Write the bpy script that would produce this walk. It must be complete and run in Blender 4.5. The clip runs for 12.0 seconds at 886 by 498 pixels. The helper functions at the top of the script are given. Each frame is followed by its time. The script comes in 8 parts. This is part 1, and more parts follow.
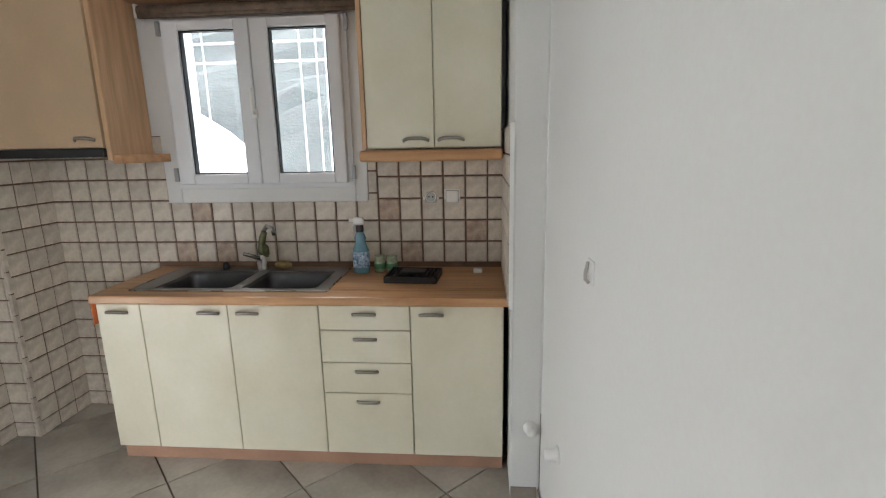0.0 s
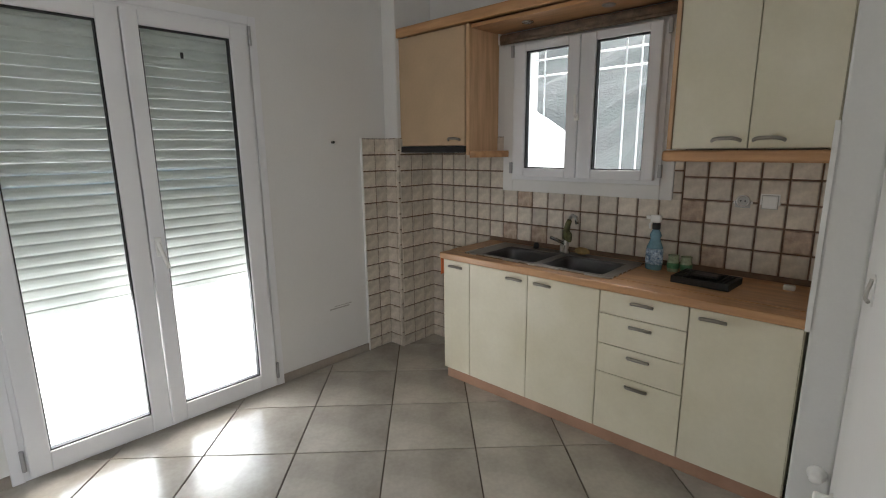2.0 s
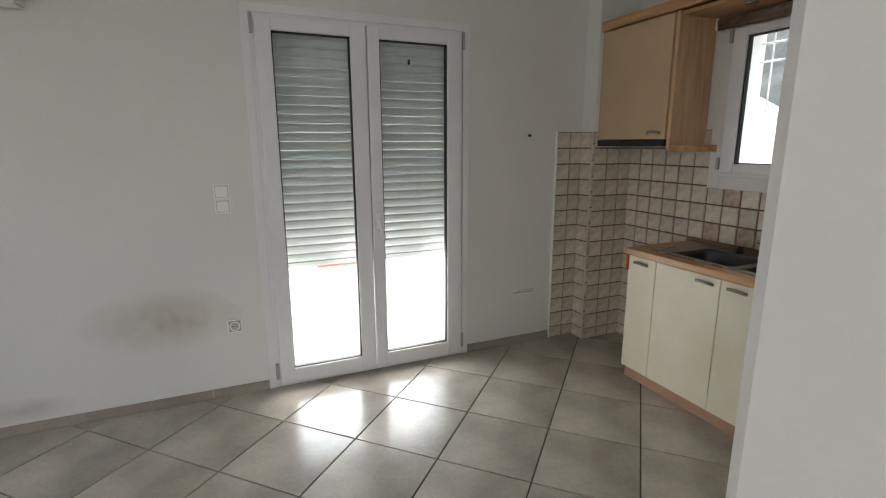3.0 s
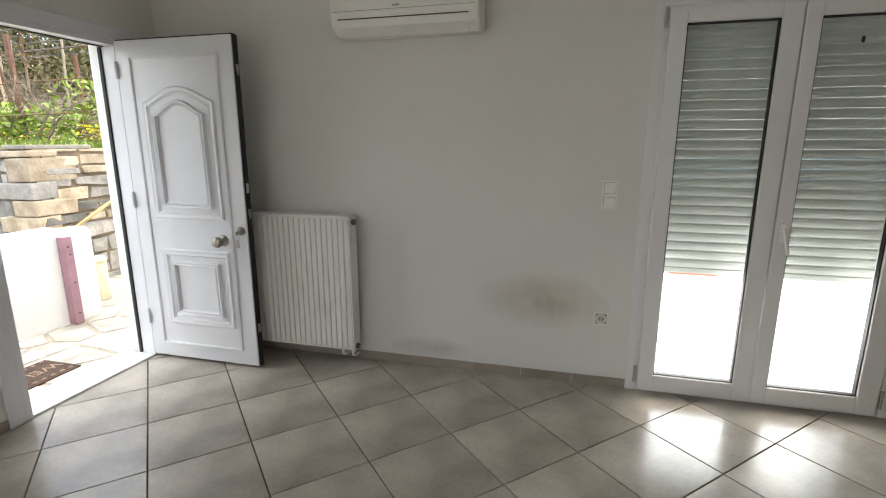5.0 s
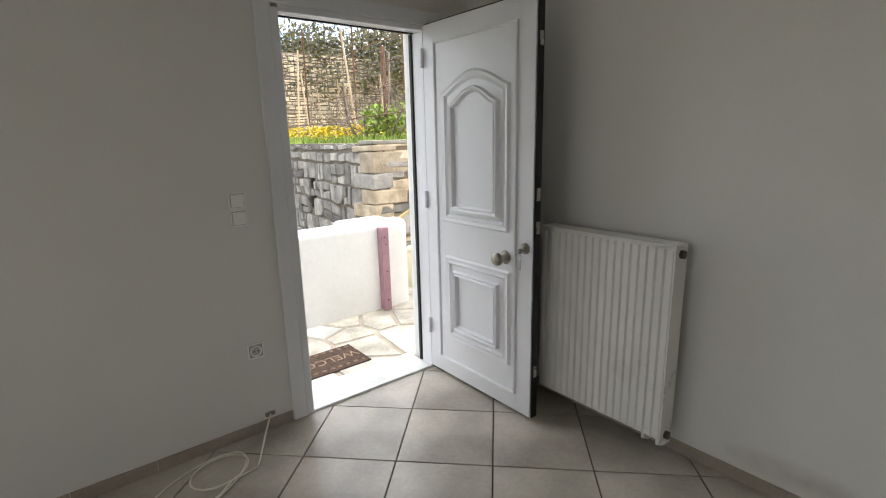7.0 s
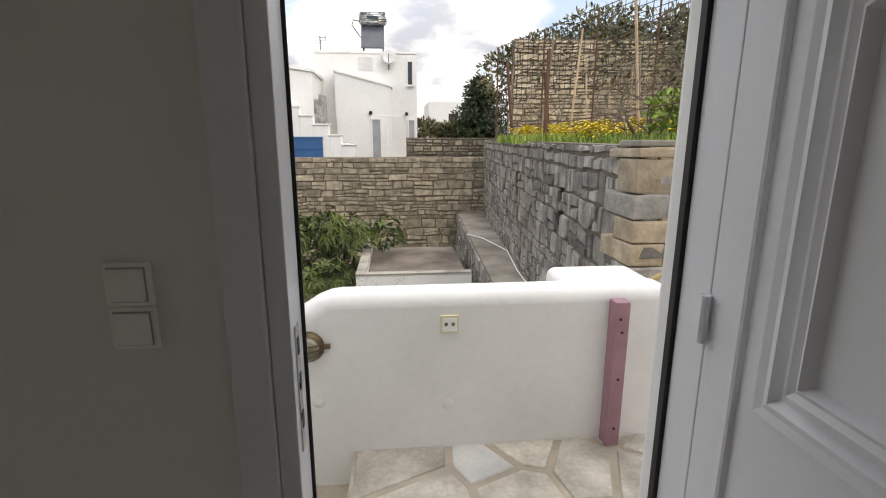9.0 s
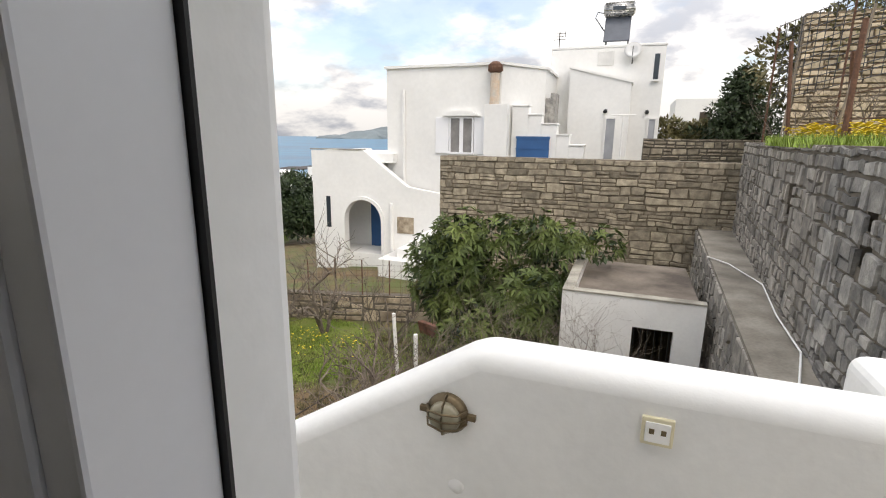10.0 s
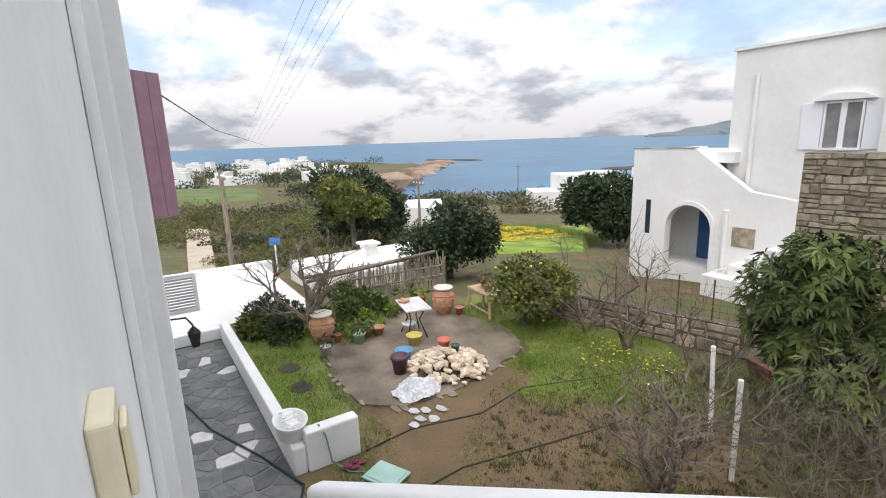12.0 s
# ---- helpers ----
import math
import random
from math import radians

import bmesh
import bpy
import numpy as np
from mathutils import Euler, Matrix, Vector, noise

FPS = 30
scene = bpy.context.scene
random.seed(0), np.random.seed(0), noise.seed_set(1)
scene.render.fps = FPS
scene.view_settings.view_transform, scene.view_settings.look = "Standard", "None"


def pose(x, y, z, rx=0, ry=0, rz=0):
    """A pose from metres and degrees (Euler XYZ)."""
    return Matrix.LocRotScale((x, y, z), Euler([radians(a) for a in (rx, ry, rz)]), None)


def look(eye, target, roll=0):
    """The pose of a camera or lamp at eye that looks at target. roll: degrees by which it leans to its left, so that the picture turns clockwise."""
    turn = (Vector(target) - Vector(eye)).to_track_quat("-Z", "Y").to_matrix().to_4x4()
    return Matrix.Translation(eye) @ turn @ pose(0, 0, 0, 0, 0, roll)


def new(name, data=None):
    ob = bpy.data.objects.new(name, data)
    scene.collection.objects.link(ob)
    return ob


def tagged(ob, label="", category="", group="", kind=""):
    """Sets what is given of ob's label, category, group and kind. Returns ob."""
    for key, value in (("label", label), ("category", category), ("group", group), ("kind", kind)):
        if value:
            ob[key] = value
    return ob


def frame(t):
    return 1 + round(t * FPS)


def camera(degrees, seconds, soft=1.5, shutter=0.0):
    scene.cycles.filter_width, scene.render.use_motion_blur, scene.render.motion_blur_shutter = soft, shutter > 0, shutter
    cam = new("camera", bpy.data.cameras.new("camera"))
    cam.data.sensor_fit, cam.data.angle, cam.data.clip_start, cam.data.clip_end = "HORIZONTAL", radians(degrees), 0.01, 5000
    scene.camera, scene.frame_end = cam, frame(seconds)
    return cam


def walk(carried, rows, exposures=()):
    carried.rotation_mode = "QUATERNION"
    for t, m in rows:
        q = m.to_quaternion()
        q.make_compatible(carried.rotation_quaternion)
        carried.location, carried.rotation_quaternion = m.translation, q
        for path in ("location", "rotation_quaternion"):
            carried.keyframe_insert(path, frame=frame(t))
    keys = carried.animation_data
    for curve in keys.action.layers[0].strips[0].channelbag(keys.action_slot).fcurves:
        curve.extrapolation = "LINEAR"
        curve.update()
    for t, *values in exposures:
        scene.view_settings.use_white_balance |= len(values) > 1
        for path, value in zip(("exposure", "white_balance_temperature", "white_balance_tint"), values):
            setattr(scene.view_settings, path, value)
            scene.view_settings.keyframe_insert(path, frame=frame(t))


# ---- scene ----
cam = camera(84.5, 12.0, soft=1.1)

PATH = [
    (0, (0.413, 0.52, 1.481), (0.254, 2.468, 1.057), -1.1),
    (0.5, (0.489, 0.511, 1.485), (-0.026, 2.402, 1.089), -0.8),
    (1, (0.525, 0.448, 1.48), (-0.275, 2.243, 1.104), -0.7),
    (1.5, (0.607, 0.371, 1.471), (-0.441, 2.033, 1.102), -0.8),
    (2, (0.693, 0.328, 1.478), (-0.645, 1.757, 1.071), -0.6),
    (2.5, (0.806, 0.328, 1.481), (-0.811, 1.422, 1.046), -0.1),
    (2.7, (0.845, 0.325, 1.467), (-0.854, 1.288, 1.037), -0.2),
    (4.3, (0.936, 0.07, 1.454), (-1.021, 0.048, 1.044), 1.0),
    (4.5, (0.925, 0.066, 1.458), (-1.025, -0.091, 1.043), 0.8),
    (5, (0.863, 0.021, 1.466), (-1.029, -0.468, 1.038), 0.0),
    (5.5, (0.773, -0.034, 1.462), (-1.008, -0.83, 1.022), -0.8),
    (6, (0.592, -0.131, 1.465), (-1.018, -1.231, 1.017), -1.3),
    (6.5, (0.305, -0.202, 1.466), (-1.1, -1.552, 1.017), -0.7),
    (6.7, (0.201, -0.26, 1.472), (-1.123, -1.689, 1.019), -0.9),
    (8.5, (-0.851, -1.434, 1.447), (-1.43, -3.301, 1.025), -1.0),
    (9, (-1.1, -1.86, 1.455), (-1.287, -3.801, 1.009), 0.1),
    (9.5, (-1.197, -2.259, 1.425), (-1.017, -4.205, 1.0), -0.3),
    (10, (-1.191, -2.571, 1.439), (-0.504, -4.394, 0.989), 0.7),
    (10.5, (-1.15, -2.797, 1.459), (0.025, -4.341, 0.987), 0.4),
    (11, (-1.13, -2.92, 1.476), (0.286, -4.255, 1.014), -0.6),
    (11.5, (-1.064, -2.989, 1.46), (0.503, -4.150, 1.021), -1.6),
    (12, (-0.995, -3.035, 1.442), (0.650, -4.085, 1.006), -1.9),
]
EXPO = [(0, 2.8, 6350, 10), (1.5, 2.38, 6500, 10), (2.5, 2.1, 6600, 10), (4.5, 1.82, 6950, 9), (6.5, 1.66, 6950, 9), (8.3, 0.62, 7100, 10), (8.5, 0.52, 7100, 10), (9, 0.3, 7150, 11), (9.5, 0.27, 7200, 11), (10, 0.27, 7100, 11), (10.5, 0.2, 6950, 11), (12, 0.13, 6650, 12)]
walk(cam, [(t, look(eye, target, roll)) for t, eye, target, roll in PATH], EXPO)

# ---- world, sun, lights ----
def sky_world():
    w = bpy.data.worlds.new("sky")
    w.use_nodes = True
    nt = w.node_tree
    nt.nodes.clear()
    out = nt.nodes.new("ShaderNodeOutputWorld")
    bg = nt.nodes.new("ShaderNodeBackground")
    sky = nt.nodes.new("ShaderNodeTexSky")
    sky.sky_type, sky.sun_disc = "NISHITA", False
    sky.sun_elevation, sky.sun_rotation = radians(52), radians(318)
    tc = nt.nodes.new("ShaderNodeTexCoord")
    # cloud deck: the direction is projected on a plane overhead
    sep = nt.nodes.new("ShaderNodeSeparateXYZ")
    nt.links.new(tc.outputs["Generated"], sep.inputs[0])
    zz = nt.nodes.new("ShaderNodeMath")
    zz.operation = "MAXIMUM"
    zz.inputs[1].default_value = 0.0
    nt.links.new(sep.outputs["Z"], zz.inputs[0])
    za = nt.nodes.new("ShaderNodeMath")
    za.operation = "ADD"
    za.inputs[1].default_value = 0.38
    nt.links.new(zz.outputs[0], za.inputs[0])
    div = nt.nodes.new("ShaderNodeVectorMath")
    div.operation = "DIVIDE"
    comb = nt.nodes.new("ShaderNodeCombineXYZ")
    for i in range(3):
        nt.links.new(za.outputs[0], comb.inputs[i])
    nt.links.new(tc.outputs["Generated"], div.inputs[0])
    nt.links.new(comb.outputs[0], div.inputs[1])

    def cloud(scale, offset, lo, hi, detail, least=0.0):
        mp = nt.nodes.new("ShaderNodeMapping")
        mp.inputs["Location"].default_value = offset
        nt.links.new(div.outputs[0], mp.inputs["Vector"])
        n = nt.nodes.new("ShaderNodeTexNoise")
        n.inputs["Scale"].default_value, n.inputs["Detail"].default_value = scale, detail
        n.inputs["Roughness"].default_value = 0.55
        nt.links.new(mp.outputs[0], n.inputs["Vector"])
        r = nt.nodes.new("ShaderNodeMapRange")
        r.interpolation_type = "SMOOTHSTEP"
        r.inputs["From Min"].default_value, r.inputs["From Max"].default_value = lo, hi
        r.inputs["To Min"].default_value = least
        nt.links.new(n.outputs["Fac"], r.inputs["Value"])
        return r.outputs[0]

    cover = cloud(2.2, (3.1, 0.7, 0.4), 0.42, 0.60, 10, 0.22)
    low = nt.nodes.new("ShaderNodeMapRange")
    low.interpolation_type = "SMOOTHSTEP"
    for key, val in (("From Min", 0.03), ("From Max", 0.16), ("To Min", 0.9), ("To Max", 0.0)):
        low.inputs[key].default_value = val
    nt.links.new(sep.outputs["Z"], low.inputs["Value"])
    both = nt.nodes.new("ShaderNodeMath")
    both.operation, both.use_clamp = "ADD", True
    nt.links.new(cover, both.inputs[0])
    nt.links.new(low.outputs[0], both.inputs[1])
    cover = both.outputs[0]
    dark = cloud(3.0, (0.3, 5.2, 1.0), 0.46, 0.64, 9)
    white = nt.nodes.new("ShaderNodeMix")
    white.data_type = "RGBA"
    white.inputs["A"].default_value, white.inputs["B"].default_value = CLOUD_WHITE, CLOUD_GREY
    nt.links.new(dark, white.inputs["Factor"])
    mix = nt.nodes.new("ShaderNodeMix")
    mix.data_type = "RGBA"
    nt.links.new(cover, mix.inputs["Factor"])
    blue = nt.nodes.new("ShaderNodeVectorMath")
    blue.operation = "SCALE"
    blue.inputs["Scale"].default_value = 1.7
    nt.links.new(sky.outputs[0], blue.inputs[0])
    nt.links.new(blue.outputs[0], mix.inputs["A"])
    # an overcast sky is brighter overhead than at the horizon
    up = nt.nodes.new("ShaderNodeMapRange")
    up.inputs["To Min"].default_value, up.inputs["To Max"].default_value = 0.72, 2.9
    nt.links.new(zz.outputs[0], up.inputs["Value"])
    scl = nt.nodes.new("ShaderNodeVectorMath")
    scl.operation = "SCALE"
    nt.links.new(white.outputs["Result"], scl.inputs[0])
    nt.links.new(up.outputs[0], scl.inputs["Scale"])
    nt.links.new(scl.outputs[0], mix.inputs["B"])
    nt.links.new(mix.outputs["Result"], bg.inputs["Color"])
    bg.inputs["Strength"].default_value = 0.1
    nt.links.new(bg.outputs[0], out.inputs[0])
    scene.world = w


CLOUD_WHITE = (10.0, 10.1, 10.4, 1)
CLOUD_GREY = (5.0, 5.4, 6.3, 1)
sky_world()

sun = bpy.data.lights.new("sun", "SUN")
sun.energy, sun.angle, sun.color = 1.0, radians(30), (1.0, 0.95, 0.88)
SUN_FROM = Vector((math.sin(radians(318)) * math.cos(radians(52)), math.cos(radians(318)) * math.cos(radians(52)), math.sin(radians(52))))
new("sun", sun).matrix_world = look(SUN_FROM * 40, (0, 0, 0))


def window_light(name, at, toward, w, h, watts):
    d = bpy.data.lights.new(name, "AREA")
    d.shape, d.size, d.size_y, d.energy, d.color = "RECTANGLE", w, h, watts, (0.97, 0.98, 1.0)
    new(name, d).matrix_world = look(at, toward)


# lamps for living-room daylight: an added unseen east window, the south window, the balcony door
window_light("added_light_east", (4.42, -0.6, 1.35), (0, -0.6, 1.1), 1.5, 1.5, 1.7)
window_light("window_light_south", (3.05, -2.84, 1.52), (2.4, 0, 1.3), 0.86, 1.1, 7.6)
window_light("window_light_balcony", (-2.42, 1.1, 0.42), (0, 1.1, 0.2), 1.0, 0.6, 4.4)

# ---- materials ----
MATS = {}


def mat(name, color, rough=0.6, var=0.10, scale=3.0, fine=60.0, bump=0.15, metal=0.0, island=0.0, tint=None, dist=0.004, spec=0.5, objrand=0.0, stretch=(1, 1, 1)):
    """A surface with large stains, fine grain and relief; tint: a second colour in the stains."""
    if name in MATS:
        return MATS[name]
    m = bpy.data.materials.new(name)
    m.use_nodes = True
    nt = m.node_tree
    b = nt.nodes["Principled BSDF"]
    b.inputs["Roughness"].default_value = rough
    b.inputs["Metallic"].default_value = metal
    b.inputs["Specular IOR Level"].default_value = spec
    tc = nt.nodes.new("ShaderNodeTexCoord")
    mp = nt.nodes.new("ShaderNodeMapping")
    mp.inputs["Scale"].default_value = stretch
    nt.links.new(tc.outputs["Object"], mp.inputs["Vector"])
    big = nt.nodes.new("ShaderNodeTexNoise")
    big.inputs["Scale"].default_value, big.inputs["Detail"].default_value = scale, 5
    small = nt.nodes.new("ShaderNodeTexNoise")
    small.inputs["Scale"].default_value, small.inputs["Detail"].default_value = fine, 3
    for n in (big, small):
        nt.links.new(mp.outputs[0], n.inputs["Vector"])
    mix = nt.nodes.new("ShaderNodeMix")
    mix.data_type = "RGBA"
    a = [max(0.0, c * (1 - var)) for c in color]
    z = [min(1.0, c * (1 + var)) for c in (tint or color)]
    mix.inputs["A"].default_value, mix.inputs["B"].default_value = (*a, 1), (*z, 1)
    ramp = nt.nodes.new("ShaderNodeMapRange")
    ramp.inputs["From Min"].default_value, ramp.inputs["From Max"].default_value = 0.32, 0.68
    nt.links.new(big.outputs["Fac"], ramp.inputs["Value"])
    nt.links.new(ramp.outputs[0], mix.inputs["Factor"])
    hsv = nt.nodes.new("ShaderNodeHueSaturation")
    nt.links.new(mix.outputs["Result"], hsv.inputs["Color"])
    grain = nt.nodes.new("ShaderNodeMapRange")
    grain.inputs["To Min"].default_value, grain.inputs["To Max"].default_value = 1 - var * 0.8, 1 + var * 0.8
    nt.links.new(small.outputs["Fac"], grain.inputs["Value"])
    val = grain.outputs[0]
    if island or objrand:
        src = nt.nodes.new("ShaderNodeNewGeometry").outputs["Random Per Island"] if island else nt.nodes.new("ShaderNodeObjectInfo").outputs["Random"]
        amount = island or objrand
        r = nt.nodes.new("ShaderNodeMapRange")
        r.inputs["To Min"].default_value, r.inputs["To Max"].default_value = 1 - amount, 1 + amount
        nt.links.new(src, r.inputs["Value"])
        mul = nt.nodes.new("ShaderNodeMath")
        mul.operation = "MULTIPLY"
        nt.links.new(val, mul.inputs[0])
        nt.links.new(r.outputs[0], mul.inputs[1])
        val = mul.outputs[0]
    nt.links.new(val, hsv.inputs["Value"])
    nt.links.new(hsv.outputs[0], b.inputs["Base Color"])
    if bump:
        bp = nt.nodes.new("ShaderNodeBump")
        bp.inputs["Strength"].default_value, bp.inputs["Distance"].default_value = bump, dist
        nt.links.new(small.outputs["Fac"], bp.inputs["Height"])
        nt.links.new(bp.outputs[0], b.inputs["Normal"])
    rr = nt.nodes.new("ShaderNodeMapRange")
    rr.inputs["To Min"].default_value, rr.inputs["To Max"].default_value = max(0.02, rough - 0.08), min(1, rough + 0.08)
    nt.links.new(big.outputs["Fac"], rr.inputs["Value"])
    nt.links.new(rr.outputs[0], b.inputs["Roughness"])
    MATS[name] = m
    return m


def leaf_mat(name, color, tint, rnd=0.35):
    m = mat(name, color, 0.5, 0.25, 1.2, 30, 0, island=rnd, tint=tint, spec=0.3)
    b = m.node_tree.nodes["Principled BSDF"]
    b.inputs["Subsurface Weight"].default_value = 0.0
    return m


def glass_mat():
    m = bpy.data.materials.new("glass")
    m.use_nodes = True
    nt = m.node_tree
    nt.nodes.clear()
    out = nt.nodes.new("ShaderNodeOutputMaterial")
    tr, gl, fr, mx = (nt.nodes.new(n) for n in ("ShaderNodeBsdfTransparent", "ShaderNodeBsdfGlossy", "ShaderNodeFresnel", "ShaderNodeMixShader"))
    tr.inputs["Color"].default_value = (0.96, 0.98, 0.97, 1)
    gl.inputs["Roughness"].default_value = 0.02
    fr.inputs["IOR"].default_value = 1.35
    nt.links.new(fr.outputs[0], mx.inputs[0])
    nt.links.new(tr.outputs[0], mx.inputs[1])
    nt.links.new(gl.outputs[0], mx.inputs[2])
    nt.links.new(mx.outputs[0], out.inputs[0])
    return m


GLASS = glass_mat()
PAINT = mat("wall_paint", (0.80, 0.79, 0.765), 0.75, 0.035, 0.9, 90, 0.25, dist=0.002)
CEIL = mat("ceiling_paint", (0.82, 0.82, 0.80), 0.8, 0.03, 1.2, 80, 0.1)
LIME = mat("limewash", (0.83, 0.825, 0.80), 0.8, 0.06, 1.6, 26, 0.3, dist=0.005)
LIME_FAR = mat("limewash_far", (0.82, 0.81, 0.78), 0.85, 0.06, 0.5, 8, 0.2)
FLOOR_TILE = mat("floor_tile", (0.37, 0.33, 0.285), 0.22, 0.16, 2.2, 45, 0.04, objrand=0.06, tint=(0.50, 0.46, 0.40), dist=0.001)
GROUT = mat("grout", (0.11, 0.08, 0.06), 0.9, 0.2, 10, 90, 0.3)
SKIRT = mat("skirting_tile", (0.36, 0.31, 0.26), 0.35, 0.15, 4, 60, 0.06, objrand=0.06)
WALL_TILE = mat("wall_tile", (0.60, 0.52, 0.43), 0.38, 0.16, 14, 70, 0.3, objrand=0.10, tint=(0.68, 0.61, 0.52), dist=0.002)
WALL_TILE_RED = mat("wall_tile_decor", (0.42, 0.28, 0.20), 0.4, 0.2, 25, 80, 0.4, objrand=0.06, tint=(0.55, 0.44, 0.34))
TILE_GROUT = mat("tile_grout", (0.20, 0.13, 0.085), 0.9, 0.2, 12, 90, 0.3)
CREAM = mat("cream_laminate", (0.80, 0.74, 0.56), 0.42, 0.045, 3, 50, 0.03, tint=(0.82, 0.77, 0.62))
BEECH = mat("beech_laminate", (0.60, 0.37, 0.20), 0.4, 0.10, 5, 90, 0.05, tint=(0.66, 0.43, 0.25), stretch=(6, 6, 0.6))
BEECH_H = mat("beech_worktop", (0.52, 0.27, 0.12), 0.33, 0.12, 5, 90, 0.05, tint=(0.58, 0.33, 0.16), stretch=(0.6, 6, 6))
TAN_DOOR = mat("tan_laminate", (0.60, 0.43, 0.27), 0.4, 0.06, 4, 60, 0.03)
# darker than the rim: the shade down in the bowls put into the colour
SHADED_SINK_STEEL = mat("shaded_sink_steel", (0.13, 0.13, 0.135), 0.36, 0.15, 8, 90, 0.03, metal=0.9)
STEEL = mat("steel", (0.52, 0.51, 0.49), 0.28, 0.1, 8, 120, 0.03, metal=1.0)
NICKEL = mat("nickel", (0.36, 0.335, 0.29), 0.35, 0.1, 12, 100, 0.03, metal=1.0)
BLACK = mat("black_plastic", (0.02, 0.02, 0.02), 0.45, 0.2, 8, 80, 0.05)
# near-black that stands for shade in gaps and openings
DARKGAP = mat("dark_gap", (0.06, 0.045, 0.03), 0.9, 0.1)
UPVC = mat("upvc", (0.84, 0.84, 0.85), 0.32, 0.02, 2, 40, 0.01)
UPVC_DOOR = mat("door_enamel", (0.80, 0.81, 0.84), 0.33, 0.03, 2, 60, 0.02)
GASKET = mat("gasket", (0.015, 0.015, 0.015), 0.6, 0.1)
SHUTTER = mat("shutter_slat", (0.70, 0.71, 0.68), 0.5, 0.06, 5, 50, 0.03)
PLASTIC = mat("white_plastic", (0.92, 0.91, 0.88), 0.35, 0.03, 6, 50, 0.02)
IVORY = mat("ivory_plastic", (0.78, 0.71, 0.50), 0.4, 0.05, 6, 50, 0.03)
ENAMEL = mat("radiator_enamel", (0.84, 0.83, 0.80), 0.3, 0.03, 3, 50, 0.02)
CABLE = mat("cable", (0.80, 0.77, 0.66), 0.5, 0.05)
FABRIC = mat("blind_fabric", (0.22, 0.165, 0.125), 0.9, 0.3, 20, 120, 0.5)
FLAG = mat("flagstone", (0.50, 0.46, 0.38), 0.7, 0.25, 5, 40, 0.4, objrand=0.16, tint=(0.56, 0.52, 0.45), dist=0.006)
MORTAR = mat("mortar", (0.44, 0.38, 0.30), 0.9, 0.15, 6, 50, 0.5)
MARBLE = mat("marble_sill", (0.76, 0.76, 0.75), 0.3, 0.08, 4, 40, 0.03)
SLATE = mat("slate_paving", (0.155, 0.155, 0.15), 0.7, 0.25, 4, 30, 0.4, objrand=0.25, dist=0.006)
WHITE_STONE = mat("white_flag", (0.62, 0.61, 0.58), 0.6, 0.15, 6, 40, 0.3)
STONE = mat("wall_stone", (0.205, 0.198, 0.187), 0.85, 0.3, 6, 35, 0.7, objrand=0.5, tint=(0.26, 0.245, 0.22), dist=0.012)
STONE_WARM = mat("wall_stone_warm", (0.36, 0.28, 0.19), 0.85, 0.3, 5, 30, 0.7, objrand=0.3, tint=(0.42, 0.35, 0.26), dist=0.012)
STONE_STUFF = mat("wall_stone_joined", (0.215, 0.20, 0.18), 0.85, 0.3, 6, 35, 0.7, island=0.35, tint=(0.27, 0.245, 0.21), dist=0.012)
STONE_MORTAR = mat("stone_mortar", (0.14, 0.12, 0.095), 0.95, 0.25, 5, 40, 0.6)
CONCRETE = mat("old_concrete", (0.27, 0.25, 0.21), 0.9, 0.25, 2.5, 30, 0.5, tint=(0.34, 0.32, 0.27))
MAUVE = mat("mauve_paint", (0.36, 0.20, 0.24), 0.55, 0.12, 8, 60, 0.15)
BRONZE = mat("aged_bronze", (0.16, 0.12, 0.07), 0.45, 0.3, 15, 80, 0.2, metal=0.7)
FROST = mat("frosted_glass", (0.30, 0.27, 0.19), 0.3, 0.2, 12, 60, 0.1)
RUBBER_MAT = mat("coir_mat", (0.085, 0.05, 0.035), 0.95, 0.35, 20, 200, 0.8, dist=0.01)
MAT_LETTER = mat("mat_letter", (0.32, 0.22, 0.15), 0.95, 0.3, 20, 200, 0.6)
TERRACOTTA = mat("terracotta", (0.46, 0.22, 0.12), 0.8, 0.22, 5, 40, 0.3, tint=(0.52, 0.30, 0.18))
GRASS = mat("grass_blades", (0.21, 0.34, 0.026), 0.7, 0.35, 1, 20, 0, island=0.45, tint=(0.20, 0.24, 0.055))
FLOWER = mat("yellow_flowers", (0.72, 0.55, 0.03), 0.6, 0.2, island=0.15)
BARK = mat("bark", (0.13, 0.10, 0.075), 0.9, 0.3, 8, 50, 0.6, tint=(0.19, 0.155, 0.12))
TWIG = mat("twig", (0.13, 0.10, 0.08), 0.9, 0.25, 8, 50, 0.2, tint=(0.20, 0.165, 0.13))
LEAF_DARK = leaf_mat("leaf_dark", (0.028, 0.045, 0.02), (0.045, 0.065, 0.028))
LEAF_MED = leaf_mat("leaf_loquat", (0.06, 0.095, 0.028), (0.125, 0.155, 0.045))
LEAF_YEL = leaf_mat("leaf_citrus", (0.10, 0.13, 0.03), (0.18, 0.19, 0.05))
LEAF_FRESH = leaf_mat("leaf_fresh", (0.14, 0.22, 0.03), (0.22, 0.30, 0.05))
LEAF_SCRUB = leaf_mat("leaf_scrub", (0.105, 0.105, 0.042), (0.155, 0.135, 0.062))
IRON = mat("iron", (0.03, 0.03, 0.03), 0.6, 0.2, 10, 80, 0.1, metal=0.5)
RUST = mat("rusty_iron", (0.13, 0.065, 0.04), 0.85, 0.3, 20, 80, 0.4)
